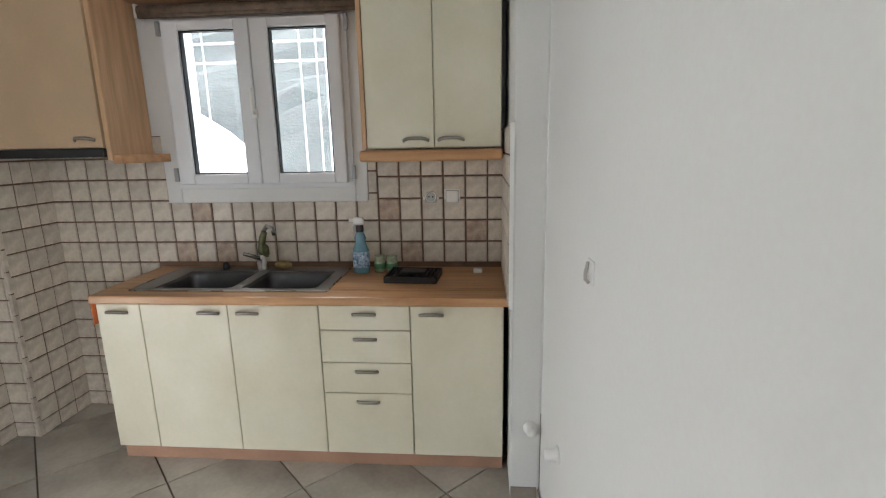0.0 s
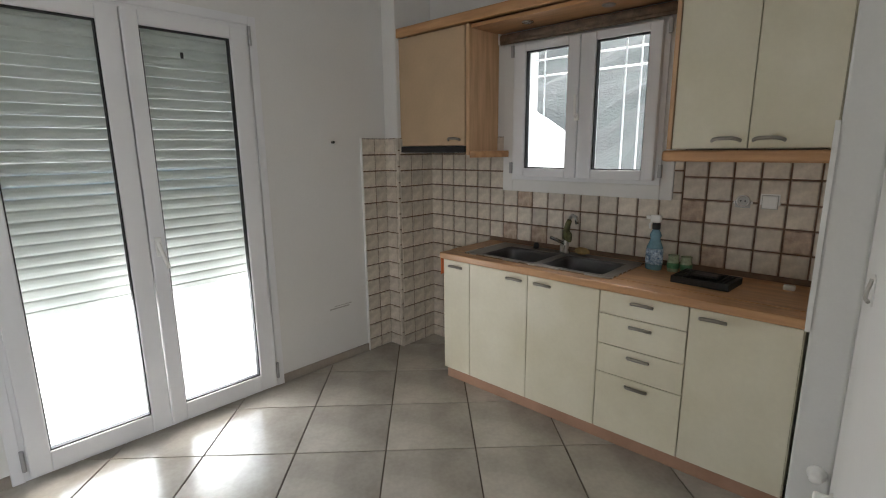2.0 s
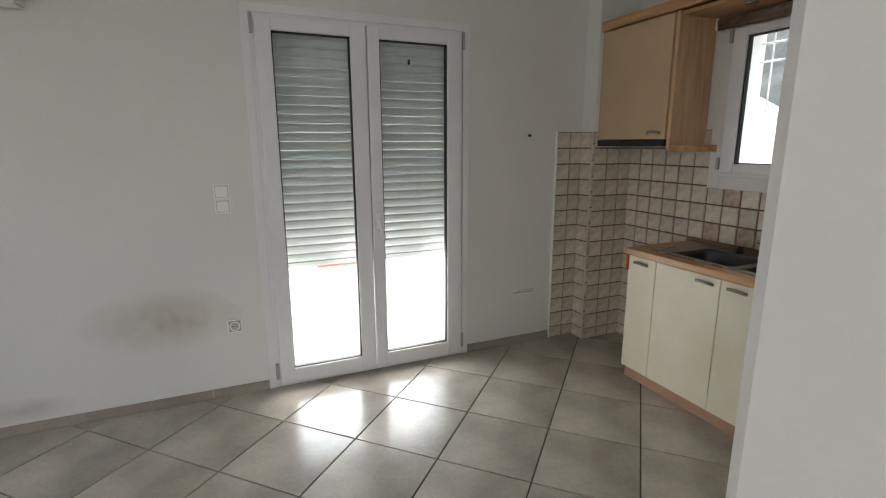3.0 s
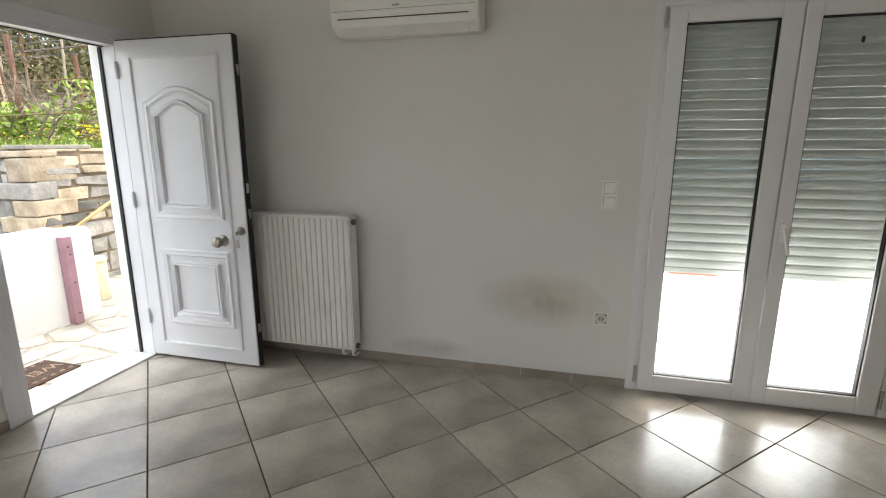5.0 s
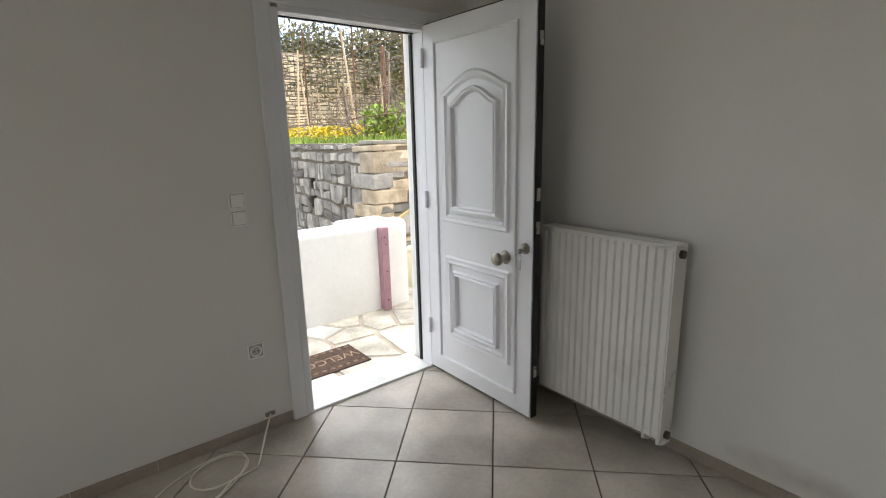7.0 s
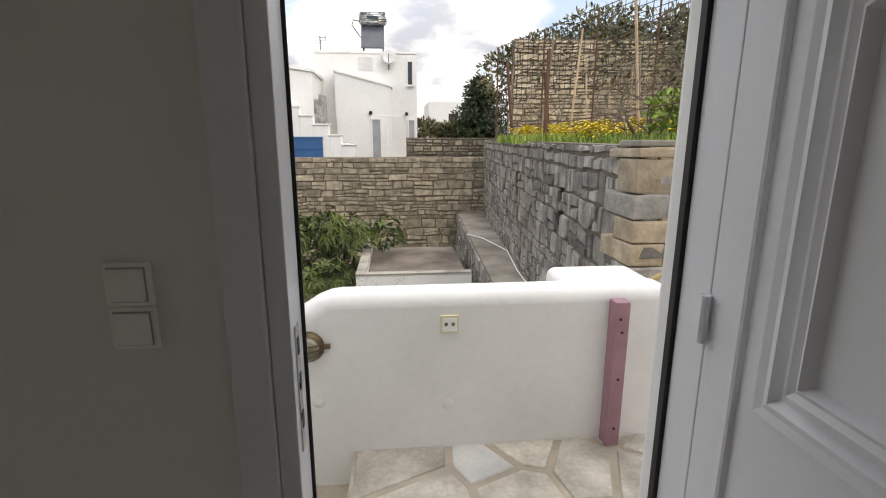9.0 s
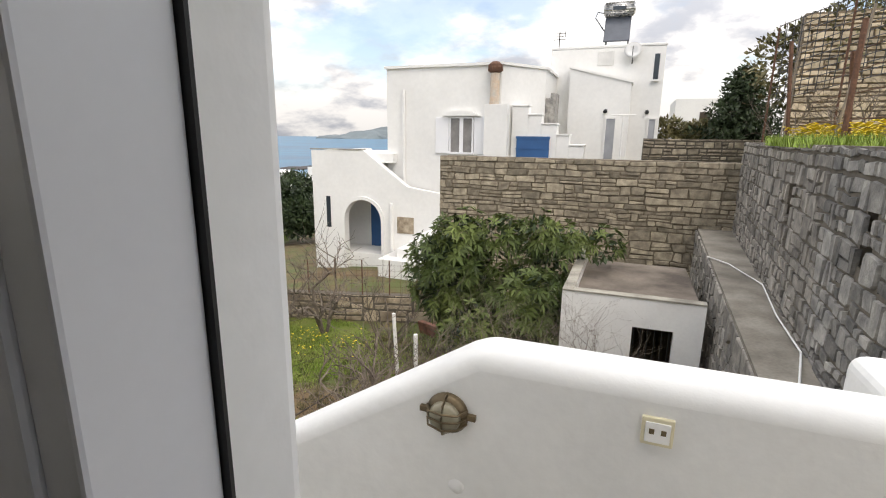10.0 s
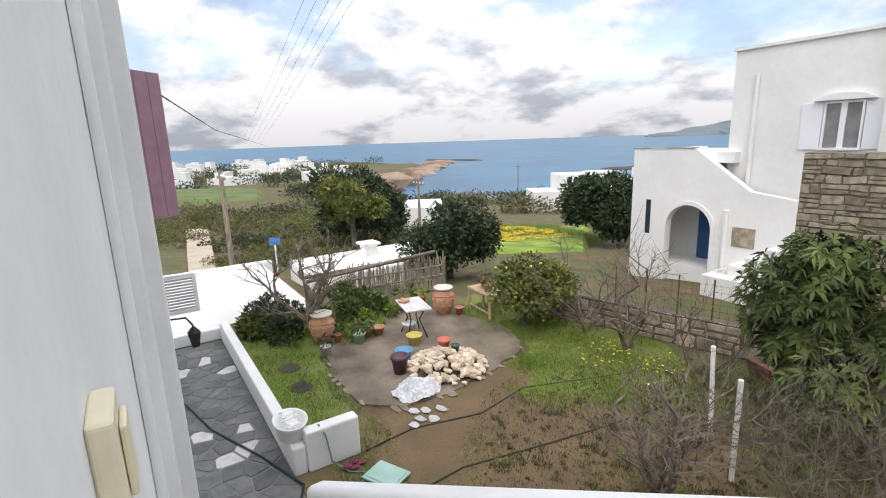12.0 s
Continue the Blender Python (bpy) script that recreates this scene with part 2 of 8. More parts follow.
WOOD_GREY = mat("weathered_wood", (0.25, 0.20, 0.15), 0.85, 0.25, 6, 60, 0.4, tint=(0.32, 0.27, 0.21), stretch=(4, 4, 0.5))
REED = mat("reed", (0.36, 0.31, 0.24), 0.85, 0.25, 6, 60, 0.2, island=0.3)
BLUE = mat("blue_paint", (0.03, 0.11, 0.28), 0.5, 0.1, 3, 30, 0.1)
WOOD_PALE = mat("pale_wood", (0.52, 0.37, 0.25), 0.8, 0.15, 6, 50, 0.2)

# ---- helpers for things ----


def part(name, bm, material, parent=None, label="", smooth=False):
    me = bpy.data.meshes.new(name)
    if smooth:
        for f in bm.faces:
            f.smooth = True
    bm.to_mesh(me)
    bm.free()
    me.materials.append(material)
    ob = new(name, me)
    if parent is not None:
        ob.parent = parent
    if label:
        tagged(ob, label)
    return ob


def thing(name, at, label, category, group="", rz=0.0):
    e = new(name)
    e.empty_display_size = 0.1
    e.matrix_world = pose(*at, 0, 0, rz)
    return tagged(e, label, category, group)


def structure(name, bm, material, label="", smooth=False):
    return tagged(part(name, bm, material, None, smooth=smooth), label, kind="structure")


def box(bm, x0, x1, y0, y1, z0, z1, bevel=0.0, seg=2):
    r = bmesh.ops.create_cube(bm, size=1.0, matrix=Matrix.Translation(((x0 + x1) / 2, (y0 + y1) / 2, (z0 + z1) / 2)) @ Matrix.Diagonal((x1 - x0, y1 - y0, z1 - z0, 1)))
    if bevel:
        edges = list({e for v in r["verts"] for e in v.link_edges})
        bmesh.ops.bevel(bm, geom=edges, offset=bevel, segments=seg, affect="EDGES", profile=0.6)
    return bm


def boxes(*list_of, bevel=0.0, seg=2):
    bm = bmesh.new()
    for b in list_of:
        box(bm, *b, bevel=bevel, seg=seg)
    return bm


def cyl(bm, p, q, r0, r1=None, n=12, caps=True):
    p, q = Vector(p), Vector(q)
    d = q - p
    m = Matrix.Translation((p + q) / 2) @ d.to_track_quat("Z", "Y").to_matrix().to_4x4()
    bmesh.ops.create_cone(bm, cap_ends=caps, segments=n, radius1=r0, radius2=r0 if r1 is None else r1, depth=d.length, matrix=m)
    return bm


def tube(bm, pts, r, n=8, taper=1.0):
    """A round tube along points, with mitred rings."""
    pts = [Vector(p) for p in pts]
    rings = []
    up = Vector((0.123, 0.31, 0.94)).normalized()
    for i, p in enumerate(pts):
        d = (pts[min(i + 1, len(pts) - 1)] - pts[max(i - 1, 0)]).normalized()
        a = d.cross(up)
        a = a.normalized() if a.length > 0.05 else d.cross(Vector((1, 0, 0))).normalized()
        b = d.cross(a)
        k = r * (1 + (taper - 1) * i / max(1, len(pts) - 1))
        rings.append([bm.verts.new(p + (a * math.cos(t) + b * math.sin(t)) * k) for t in (2 * math.pi * j / n for j in range(n))])
    for u, v in zip(rings, rings[1:]):
        for j in range(n):
            bm.faces.new((u[j], u[(j + 1) % n], v[(j + 1) % n], v[j]))
    bm.faces.new(rings[0][::-1])
    bm.faces.new(rings[-1])
    return bm


def lathe(bm, profile, at=(0, 0, 0), n=24):
    """A turned body from (radius, height) pairs."""
    at = Vector(at)
    rings = [[bm.verts.new(at + Vector((r * math.cos(2 * math.pi * j / n), r * math.sin(2 * math.pi * j / n), h))) for j in range(n)] for r, h in profile]
    for u, v in zip(rings, rings[1:]):
        for j in range(n):
            bm.faces.new((u[j], u[(j + 1) % n], v[(j + 1) % n], v[j]))
    if profile[0][0] > 1e-4:
        bm.faces.new(rings[0][::-1])
    if profile[-1][0] > 1e-4:
        bm.faces.new(rings[-1])
    return bm


def prism(bm, outline, axis, a, b):
    """An outline in the other two axes, extruded along one axis from a to b."""
    def at(u, v, w):
        return {"x": (w, u, v), "y": (u, w, v), "z": (u, v, w)}[axis]
    lo = [bm.verts.new(at(u, v, a)) for u, v in outline]
    hi = [bm.verts.new(at(u, v, b)) for u, v in outline]
    n = len(outline)
    f = [bm.faces.new(lo), bm.faces.new(hi[::-1])]
    for i in range(n):
        f.append(bm.faces.new((lo[i], hi[i], hi[(i + 1) % n], lo[(i + 1) % n])))
    bmesh.ops.recalc_face_normals(bm, faces=bm.faces)
    return bm


def blob(bm, at, size, seed, rough=0.25, sub=2):
    """A lumpy stone or clod."""
    r = bmesh.ops.create_icosphere(bm, subdivisions=sub, radius=1.0)
    for v in r["verts"]:
        k = 1 + rough * noise.noise(v.co * 1.3 + Vector((seed * 3.7, seed * 1.3, seed)))
        v.co = Vector((v.co.x * size[0], v.co.y * size[1], v.co.z * size[2])) * k + Vector(at)
    return bm


def mesh_from(name, verts, faces, material, parent=None, label=""):
    me = bpy.data.meshes.new(name)
    me.from_pydata(verts, [], faces)
    me.materials.append(material)
    ob = new(name, me)
    if parent is not None:
        ob.parent = parent
    if label:
        tagged(ob, label)
    return ob


# ---- the plan ----
XW, YN, YS, YO = -2.062, 3.014, -2.745, -2.975   # west wall, kitchen wall, entrance wall inside and outside
H = 2.72                                          # ceiling
DX0, DX1, DZ = -1.75, -0.87, 2.06                 # entrance opening
BY0, BY1, BZ = 0.455, 1.705, 2.15                   # balcony door opening
WX0, WX1, WZ0, WZ1 = -1.17, -0.235, 1.272, 2.10   # kitchen window
XE, XO = 4.35, -2.32

# ---- walls, floor, ceiling ----
structure("wall_west", boxes((XO, XW, YO, BY0, -0.2, H), (XO, XW, BY1, YN + 0.25, -0.2, H), (XO, XW, BY0, BY1, BZ, H), (XO, XW, BY0, BY1, -0.2, 0.0)), PAINT, "white painted interior wall with smoke stains")
structure("wall_north", boxes((XW, WX0, YN, YN + 0.25, -0.2, H), (WX1, XE, YN, YN + 0.25, -0.2, H), (WX0, WX1, YN, YN + 0.25, -0.2, WZ0), (WX0, WX1, YN, YN + 0.25, WZ1, H)), PAINT, "white painted kitchen wall")
structure("wall_south", boxes((XW, DX0, YS - 0.1, YS, -0.2, H), (DX1, 2.6, YS - 0.1, YS, -0.2, H), (3.5, XE, YS - 0.1, YS, -0.2, H), (2.6, 3.5, YS - 0.1, YS, -0.2, 0.95), (2.6, 3.5, YS - 0.1, YS, 2.1, H), (DX0, DX1, YS - 0.1, YS, DZ + 0.02, H)), PAINT, "white painted entrance wall")
# unseen closing wall; its window opening is added for the east lamp
structure("wall_east", boxes((XE, XE + 0.2, YS, -1.4, -0.2, H), (XE, XE + 0.2, 0.2, YN, -0.2, H), (XE, XE + 0.2, -1.4, 0.2, -0.2, 0.6), (XE, XE + 0.2, -1.4, 0.2, 2.1, H)), PAINT, "white painted interior wall")
bm = bmesh.new()
prism(bm, [(0.652, 2.335), (0.737, 0.525), (0.752, 0.51), (0.845, 0.515), (0.857, 0.53), (0.772, 2.335)], "z", 0.0, H)
structure("wall_partition", bm, PAINT, "white painted partition beside the kitchen")
structure("wall_stub", boxes((0.53, 0.65, 2.34, YN, 0.0, H), bevel=0.008), PAINT, "white painted pier at the end of the worktop")
structure("ceiling", boxes((XO, XE + 0.2, YO, YN + 0.25, H, H + 0.2)), CEIL, "white ceiling")
structure("floor", boxes((XO + 0.2, XE, YS, YN, -0.2, -0.008)), GROUT, "floor bed with dark joints")
# chase in the kitchen corner, and the boxed downpipe beside the entrance
structure("wall_chase", boxes((XW, -1.925, 2.672, YN, 0.0, H), bevel=0.006), PAINT, "white painted corner pier")

structure("facade", boxes((XO - 3, DX0, YO, YS - 0.1, -0.2, H + 0.5), (DX1, 2.6, YO, YS - 0.1, -3.0, H + 0.5), (3.5, 10.6, YO, YS - 0.1, -3.0, H + 0.5), (2.6, 3.5, YO, YS - 0.1, -3.0, 0.95), (2.6, 3.5, YO, YS - 0.1, 2.1, H + 0.5), (DX0, DX1, YO, YS - 0.1, DZ + 0.02, H + 0.5), bevel=0.018), LIME, "whitewashed rough plaster facade")

# ---- kitchen ----
def handle(parent, at, w=0.10):
    x, y, z = at
    bm = bmesh.new()
    tube(bm, [(x - w / 2, y, z - 0.004), (x - w / 2 + 0.01, y - 0.016, z), (x - w / 4, y - 0.024, z + 0.003), (x + w / 4, y - 0.024, z + 0.003), (x + w / 2 - 0.01, y - 0.016, z), (x + w / 2, y, z - 0.004)], 0.006, 8)
    for v in bm.verts:
        v.co.z = z + (v.co.z - z) * 1.35
    part("handle", bm, NICKEL, parent, "brushed nickel bow handle", smooth=True)


CY = 2.497  # cabinet fronts


def base_unit(x0, x1, fronts, label, handle_x, top=0.805):
    t = thing("base_cabinet", ((x0 + x1) / 2, CY + 0.26, 0), label, "cabinet", "kitchen base cabinets")
    inv = t.matrix_world.inverted()
    def put(ob):
        ob.matrix_parent_inverse = inv
        return ob
    put(part("body", boxes((x0, x1, CY + 0.021, YN - 0.01, 0.08, top)), CREAM, t))
    put(part("plinth", boxes((x0, x1, CY + 0.035, CY + 0.055, 0.0, 0.08)), mat("plinth_laminate", (0.46, 0.27, 0.18), 0.5, 0.1, 5, 60, 0.05), t, "reddish beech plinth board"))
    for z0, z1, name in fronts:
        d = put(part(name, boxes((x0 + 0.0025, x1 - 0.0025, CY, CY + 0.019, z0 + 0.002, z1 - 0.002), bevel=0.0025), CREAM, t))
        hz = z1 - 0.037 if name == "drawer" and z1 < 0.79 else z1 - 0.036
        bm_at = (handle_x, CY, hz)
        handle(d, bm_at)
    return t


DOOR = [(0.08, 0.80, "door")]
base_unit(-1.335, -1.125, DOOR, "narrow cream base cabinet under the worktop end", -1.235)
base_unit(-1.125, -0.715, DOOR, "cream base cabinet under the sink", -0.805, 0.655)
base_unit(-0.715, -0.302, DOOR, "cream base cabinet under the sink", -0.625, 0.655)
base_unit(-0.302, 0.103, [(0.686, 0.80, "drawer"), (0.533, 0.686, "drawer"), (0.385, 0.533, "drawer"), (0.08, 0.385, "drawer")], "cream base cabinet with four drawers", -0.1)
base_unit(0.103, 0.505, DOOR, "cream base cabinet beside the wall pier", 0.195)

# worktop with two bowl cut-outs
SX0, SX1, SY0, SY1 = -1.20, -0.275, 2.545, 2.972
BOWLS = ((-1.10, -0.735), (-0.685, -0.335))
BYA, BYB = 2.585, 2.885
wt = thing("worktop", (-0.4, 2.75, 0.805), "beech-effect kitchen worktop with rounded front edge", "worktop")
bm = bmesh.new()
ex = [-1.345, BOWLS[0][0], BOWLS[0][1], BOWLS[1][0], BOWLS[1][1], 0.527]
box(bm, -1.345, 0.527, 2.472, BYA, 0.805, 0.845, bevel=0.008)
box(bm, -1.345, 0.527, BYB, YN - 0.01, 0.805, 0.845)
for a, b in ((ex[0], ex[1]), (ex[2], ex[3]), (ex[4], ex[5])):
    box(bm, a, b, BYA, BYB, 0.805, 0.845)
ob = part("top", bm, BEECH_H, wt)
ob.matrix_parent_inverse = wt.matrix_world.inverted()
ob = part("edge_strip", boxes((-1.352, -1.346, 2.49, 2.62, 0.70, 0.83), bevel=0.002), mat("orange_tape", (0.75, 0.20, 0.06), 0.6), wt, "loose orange edging strip")
ob.matrix_parent_inverse = wt.matrix_world.inverted()




def bowl(x0, x1):
    """A pressed basin with rounded corners, open above."""
    bm = bmesh.new()
    rings = []
    cx, cy, hx, hy = (x0 + x1) / 2, (BYA + BYB) / 2, (x1 - x0) / 2, (BYB - BYA) / 2
    for inset, z in ((-0.012, 0.848), (0.0, 0.846), (0.006, 0.83), (0.014, 0.72), (0.03, 0.675), (0.06, 0.665)):
        ring = []
        for i in range(32):
            a = 2 * math.pi * i / 32
            c, s_ = math.cos(a), math.sin(a)
            k = 0.38
            ring.append(bm.verts.new((cx + math.copysign(abs(c) ** k, c) * (hx - inset), cy + math.copysign(abs(s_) ** k, s_) * (hy - inset), z)))
        rings.append(ring)
    for u, v in zip(rings, rings[1:]):
        for i in range(32):
            bm.faces.new((u[i], u[(i + 1) % 32], v[(i + 1) % 32], v[i]))
    bm.faces.new(rings[-1])
    return bm


sink = thing("sink", (-0.7, 2.75, 0.845), "double-bowl stainless steel sink set in the worktop", "sink")
SI = sink.matrix_world.inverted()
bm = bmesh.new()
for b in ((SX0, SX1, SY0 + 0.004, BYA, 0.845, 0.850), (SX0, SX1, BYB, SY1, 0.845, 0.850), (SX0, BOWLS[0][0], BYA, BYB, 0.845, 0.850), (BOWLS[0][1], BOWLS[1][0], BYA, BYB, 0.845, 0.850), (BOWLS[1][1], SX1, BYA, BYB, 0.845, 0.850)):
    box(bm, *b)
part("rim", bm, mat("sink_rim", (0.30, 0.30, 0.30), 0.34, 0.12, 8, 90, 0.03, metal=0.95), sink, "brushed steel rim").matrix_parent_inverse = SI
# the highlight on the rim's edge is painted with a lighter steel
part("rolled_edge", boxes((SX0, SX1, SY0 - 0.004, SY0 + 0.0035, 0.845, 0.853), (SX0 - 0.004, SX0 - 0.0005, SY0, SY1, 0.845, 0.853), (SX1 + 0.0005, SX1 + 0.004, SY0, SY1, 0.845, 0.853), bevel=0.0016), STEEL, sink, "rolled steel edge, its highlight in brighter steel").matrix_parent_inverse = SI
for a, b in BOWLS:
    ob = part("bowl", bowl(a, b), SHADED_SINK_STEEL, sink, smooth=True)
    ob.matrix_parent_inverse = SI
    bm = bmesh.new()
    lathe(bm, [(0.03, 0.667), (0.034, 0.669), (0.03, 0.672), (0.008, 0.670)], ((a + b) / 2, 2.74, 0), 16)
    part("drain", bm, SHADED_SINK_STEEL, sink, smooth=True).matrix_parent_inverse = SI
bm = bmesh.new()
lathe(bm, [(0.018, 0.85), (0.018, 0.87), (0.012, 0.885), (0.0, 0.887)], (-0.94, 2.935, 0), 14)
part("plug_knob", bm, BLACK, sink, "black pop-up knob", smooth=True).matrix_parent_inverse = SI

tap = thing("tap", (-0.735, 2.93, 0.85), "chrome swivel kitchen tap wrapped in green cloth", "tap")
bm = bmesh.new()
lathe(bm, [(0.028, 0), (0.028, 0.010), (0.021, 0.016), (0.021, 0.075), (0.016, 0.085), (0.0, 0.086)], (0, 0, 0), 16)
part("base", bm, STEEL, tap, smooth=True)
bm = bmesh.new()
tube(bm, [(0, 0, 0.06), (0.006, -0.004, 0.14), (0.022, -0.014, 0.20), (0.055, -0.032, 0.235), (0.088, -0.05, 0.228), (0.102, -0.058, 0.192)], 0.011, 10)
part("spout", bm, STEEL, tap, smooth=True)
bm = bmesh.new()
tube(bm, [(-0.012, -0.012, 0.06), (-0.035, -0.045, 0.082), (-0.06, -0.075, 0.098)], 0.012, 8, 0.75)
cyl(bm, (-0.012, -0.014, 0.055), (0.02, -0.08, 0.02), 0.014, 0.010, 10)
part("lever", bm, STEEL, tap, smooth=True)
bm = bmesh.new()
tube(bm, [(0.002, -0.003, 0.088), (0.006, -0.006, 0.115), (0.009, -0.008, 0.145), (0.02, -0.014, 0.178), (0.032, -0.02, 0.20)], 0.021, 10, 0.72)
blob(bm, (0.028, -0.012, 0.10), (0.018, 0.014, 0.035), 5, 0.4)
part("cloth", bm, mat("green_cloth", (0.13, 0.13, 0.06), 0.95, 0.4, 30, 120, 0.5), tap, "olive green cloth tied on the spout", smooth=True)
bm = bmesh.new()
blob(bm, (-0.63, 2.94, 0.872), (0.05, 0.026, 0.022), 3, 0.2)
tagged(part("sponge", bm, mat("sponge", (0.34, 0.24, 0.10), 0.95, 0.3, 40, 150, 0.6)), "brown kitchen sponge on the sink rim", "sponge")

# upper cabinets
UC = thing("wall_cabinet", (0.2, 2.85, 1.455), "cream two-door wall cabinet with beech sides", "cabinet", "kitchen wall cabinets")
UI = UC.matrix_world.inverted()
UY = 2.70
part("body", boxes((-0.096, 0.498, UY + 0.021, YN - 0.01, 1.46, 2.215)), CREAM, UC).matrix_parent_inverse = UI
part("side_panel", boxes((-0.115, -0.0965, UY - 0.004, YN - 0.01, 1.46, 2.215)), BEECH, UC, "beech side panel").matrix_parent_inverse = UI
for a, b, hx in ((-0.093, 0.205, 0.125), (0.209, 0.495, 0.28)):
    d = part("door", boxes((a, b, UY, UY + 0.019, 1.462, 2.20), bevel=0.0025), CREAM, UC)
    d.matrix_parent_inverse = UI
    handle(d, (hx, UY, 1.50), 0.11)
part("rail", boxes((-0.128, 0.505, UY - 0.03, YN - 0.012, 1.405, 1.455), bevel=0.018, seg=3), BEECH_H, UC, "rounded beech light rail").matrix_parent_inverse = UI

LC = thing("wall_cabinet", (-1.62, 2.85, 1.485), "tan wall cabinet over the cooker hood with beech trim", "cabinet", "kitchen wall cabinets")
LI = LC.matrix_world.inverted()
part("body", boxes((-1.925, -1.325, UY + 0.021, YN - 0.01, 1.49, 2.20)), BEECH, LC).matrix_parent_inverse = LI
d = part("door", boxes((-1.922, -1.335, UY, UY + 0.019, 1.49, 2.195), bevel=0.0025), TAN_DOOR, LC)
d.matrix_parent_inverse = LI
handle(d, (-1.42, UY, 1.53), 0.10)
part("side_panel", boxes((-1.325, -1.30, UY + 0.002, YN - 0.01, 1.43, 2.20), bevel=0.006), BEECH, LC, "beech side panel").matrix_parent_inverse = LI
bm = bmesh.new()
prism(bm, [(-1.30, UY + 0.01)] + [(-1.30 + 0.10 * math.sin(a), UY + 0.01 + (YN - UY - 0.02) * (1 - math.cos(a))) for a in (0.3, 0.6, 0.9, 1.2, 1.5)] + [(-1.30, YN - 0.012)], "z", 1.415, 1.455)
part("corner_shelf", bm, BEECH_H, LC, "curved beech end shelf").matrix_parent_inverse = LI
HD = thing("cooker_hood", (-1.62, 2.85, 1.44), "slim black cooker hood under the tan cabinet", "cooker hood")
part("tray", boxes((-1.925, -1.328, UY - 0.012, YN - 0.02, 1.447, 1.487), bevel=0.004), BLACK, HD).matrix_parent_inverse = HD.matrix_world.inverted()
part("grille", boxes((-1.88, -1.37, UY + 0.03, YN - 0.06, 1.443, 1.4465)), STEEL, HD).matrix_parent_inverse = HD.matrix_world.inverted()

PEL = thing("pelmet", (-0.7, 2.85, 2.2), "beech pelmet bridging the wall cabinets over the window", "pelmet")
PI_ = PEL.matrix_world.inverted()
part("soffit_board", boxes((-1.299, -0.116, UY + 0.02, YN - 0.012, 2.175, 2.195)), BEECH_H, PEL).matrix_parent_inverse = PI_
part("fascia", boxes((-1.94, 0.51, UY - 0.02, UY + 0.018, 2.203, 2.262), bevel=0.008), BEECH_H, PEL).matrix_parent_inverse = PI_
part("top_board", boxes((-1.94, 0.51, UY + 0.0185, YN - 0.012, 2.222, 2.25)), BEECH_H, PEL).matrix_parent_inverse = PI_
for x in (-0.98, -0.5):
    bm = bmesh.new()
    lathe(bm, [(0.034, 2.175), (0.034, 2.169), (0.025, 2.167), (0.02, 2.171), (0.0, 2.172)], (x, 2.84, 0), 16)
    part("spotlight", bm, STEEL, PEL, "small recessed halogen spotlight, off", smooth=True).matrix_parent_inverse = PI_

BL = thing("roller_blind", (-0.7, 2.96, 2.13), "rolled-up brown fabric blind over the kitchen window", "blind")
bm = bmesh.new()
cyl(bm, (-1.25, 2.965, 2.135), (-0.135, 2.965, 2.135), 0.026, n=18)
cyl(bm, (-1.25, 2.955, 2.11), (-0.135, 2.955, 2.11), 0.012, n=10)
part("roll", bm, FABRIC, BL, smooth=True).matrix_parent_inverse = BL.matrix_world.inverted()
for x in (-1.262, -0.133):
    part("bracket", boxes((x, x + 0.01, 2.94, YN, 2.10, 2.165)), PLASTIC, BL).matrix_parent_inverse = BL.matrix_world.inverted()

# ---- small things on the worktop ----
SP = thing("spray_bottle", (-0.195, 2.88, 0.845), "clear blue glass-cleaner spray bottle with white trigger", "spray bottle")
bm = bmesh.new()
lathe(bm, [(0.036, 0), (0.042, 0.006), (0.043, 0.09), (0.040, 0.12), (0.028, 0.15), (0.024, 0.165), (0.030, 0.18), (0.022, 0.20), (0.013, 0.215), (0.013, 0.23)], (0, 0, 0), 20)
for v in bm.verts:
    v.co.y *= 0.6
part("bottle", bm, mat("blue_bottle", (0.18, 0.36, 0.46), 0.12, 0.15, 20, 80, 0), SP, "translucent blue body", smooth=True)
bm = bmesh.new()
lathe(bm, [(0.0435, 0.03), (0.0438, 0.035), (0.0438, 0.10), (0.0415, 0.112)], (0, 0, 0), 20)
for v in bm.verts:
    v.co.y *= 0.6
part("sleeve_label", bm, mat("label_blue", (0.06, 0.22, 0.50), 0.4, 0.35, 60, 120, 0, tint=(0.5, 0.62, 0.7)), SP, "blue and white printed label", smooth=True)
bm = boxes((-0.03, 0.022, -0.013, 0.013, 0.248, 0.285), bevel=0.008)
box(bm, -0.052, -0.03, -0.008, 0.008, 0.262, 0.28, bevel=0.003)
cyl(bm, (0, 0, 0.228), (0, 0, 0.25), 0.016)
part("trigger_head", bm, PLASTIC, SP, "white trigger head")
bm = bmesh.new()
lathe(bm, [(0.019, 0.212), (0.020, 0.216), (0.020, 0.238), (0.017, 0.246)], (0, 0, 0), 14)
part("collar", bm, BLACK, SP, "black screw collar", smooth=True)
bm = bmesh.new()
tube(bm, [(-0.022, 0, 0.252), (-0.034, 0, 0.235), (-0.032, 0, 0.212)], 0.006, 6)
part("trigger", bm, PLASTIC, SP)
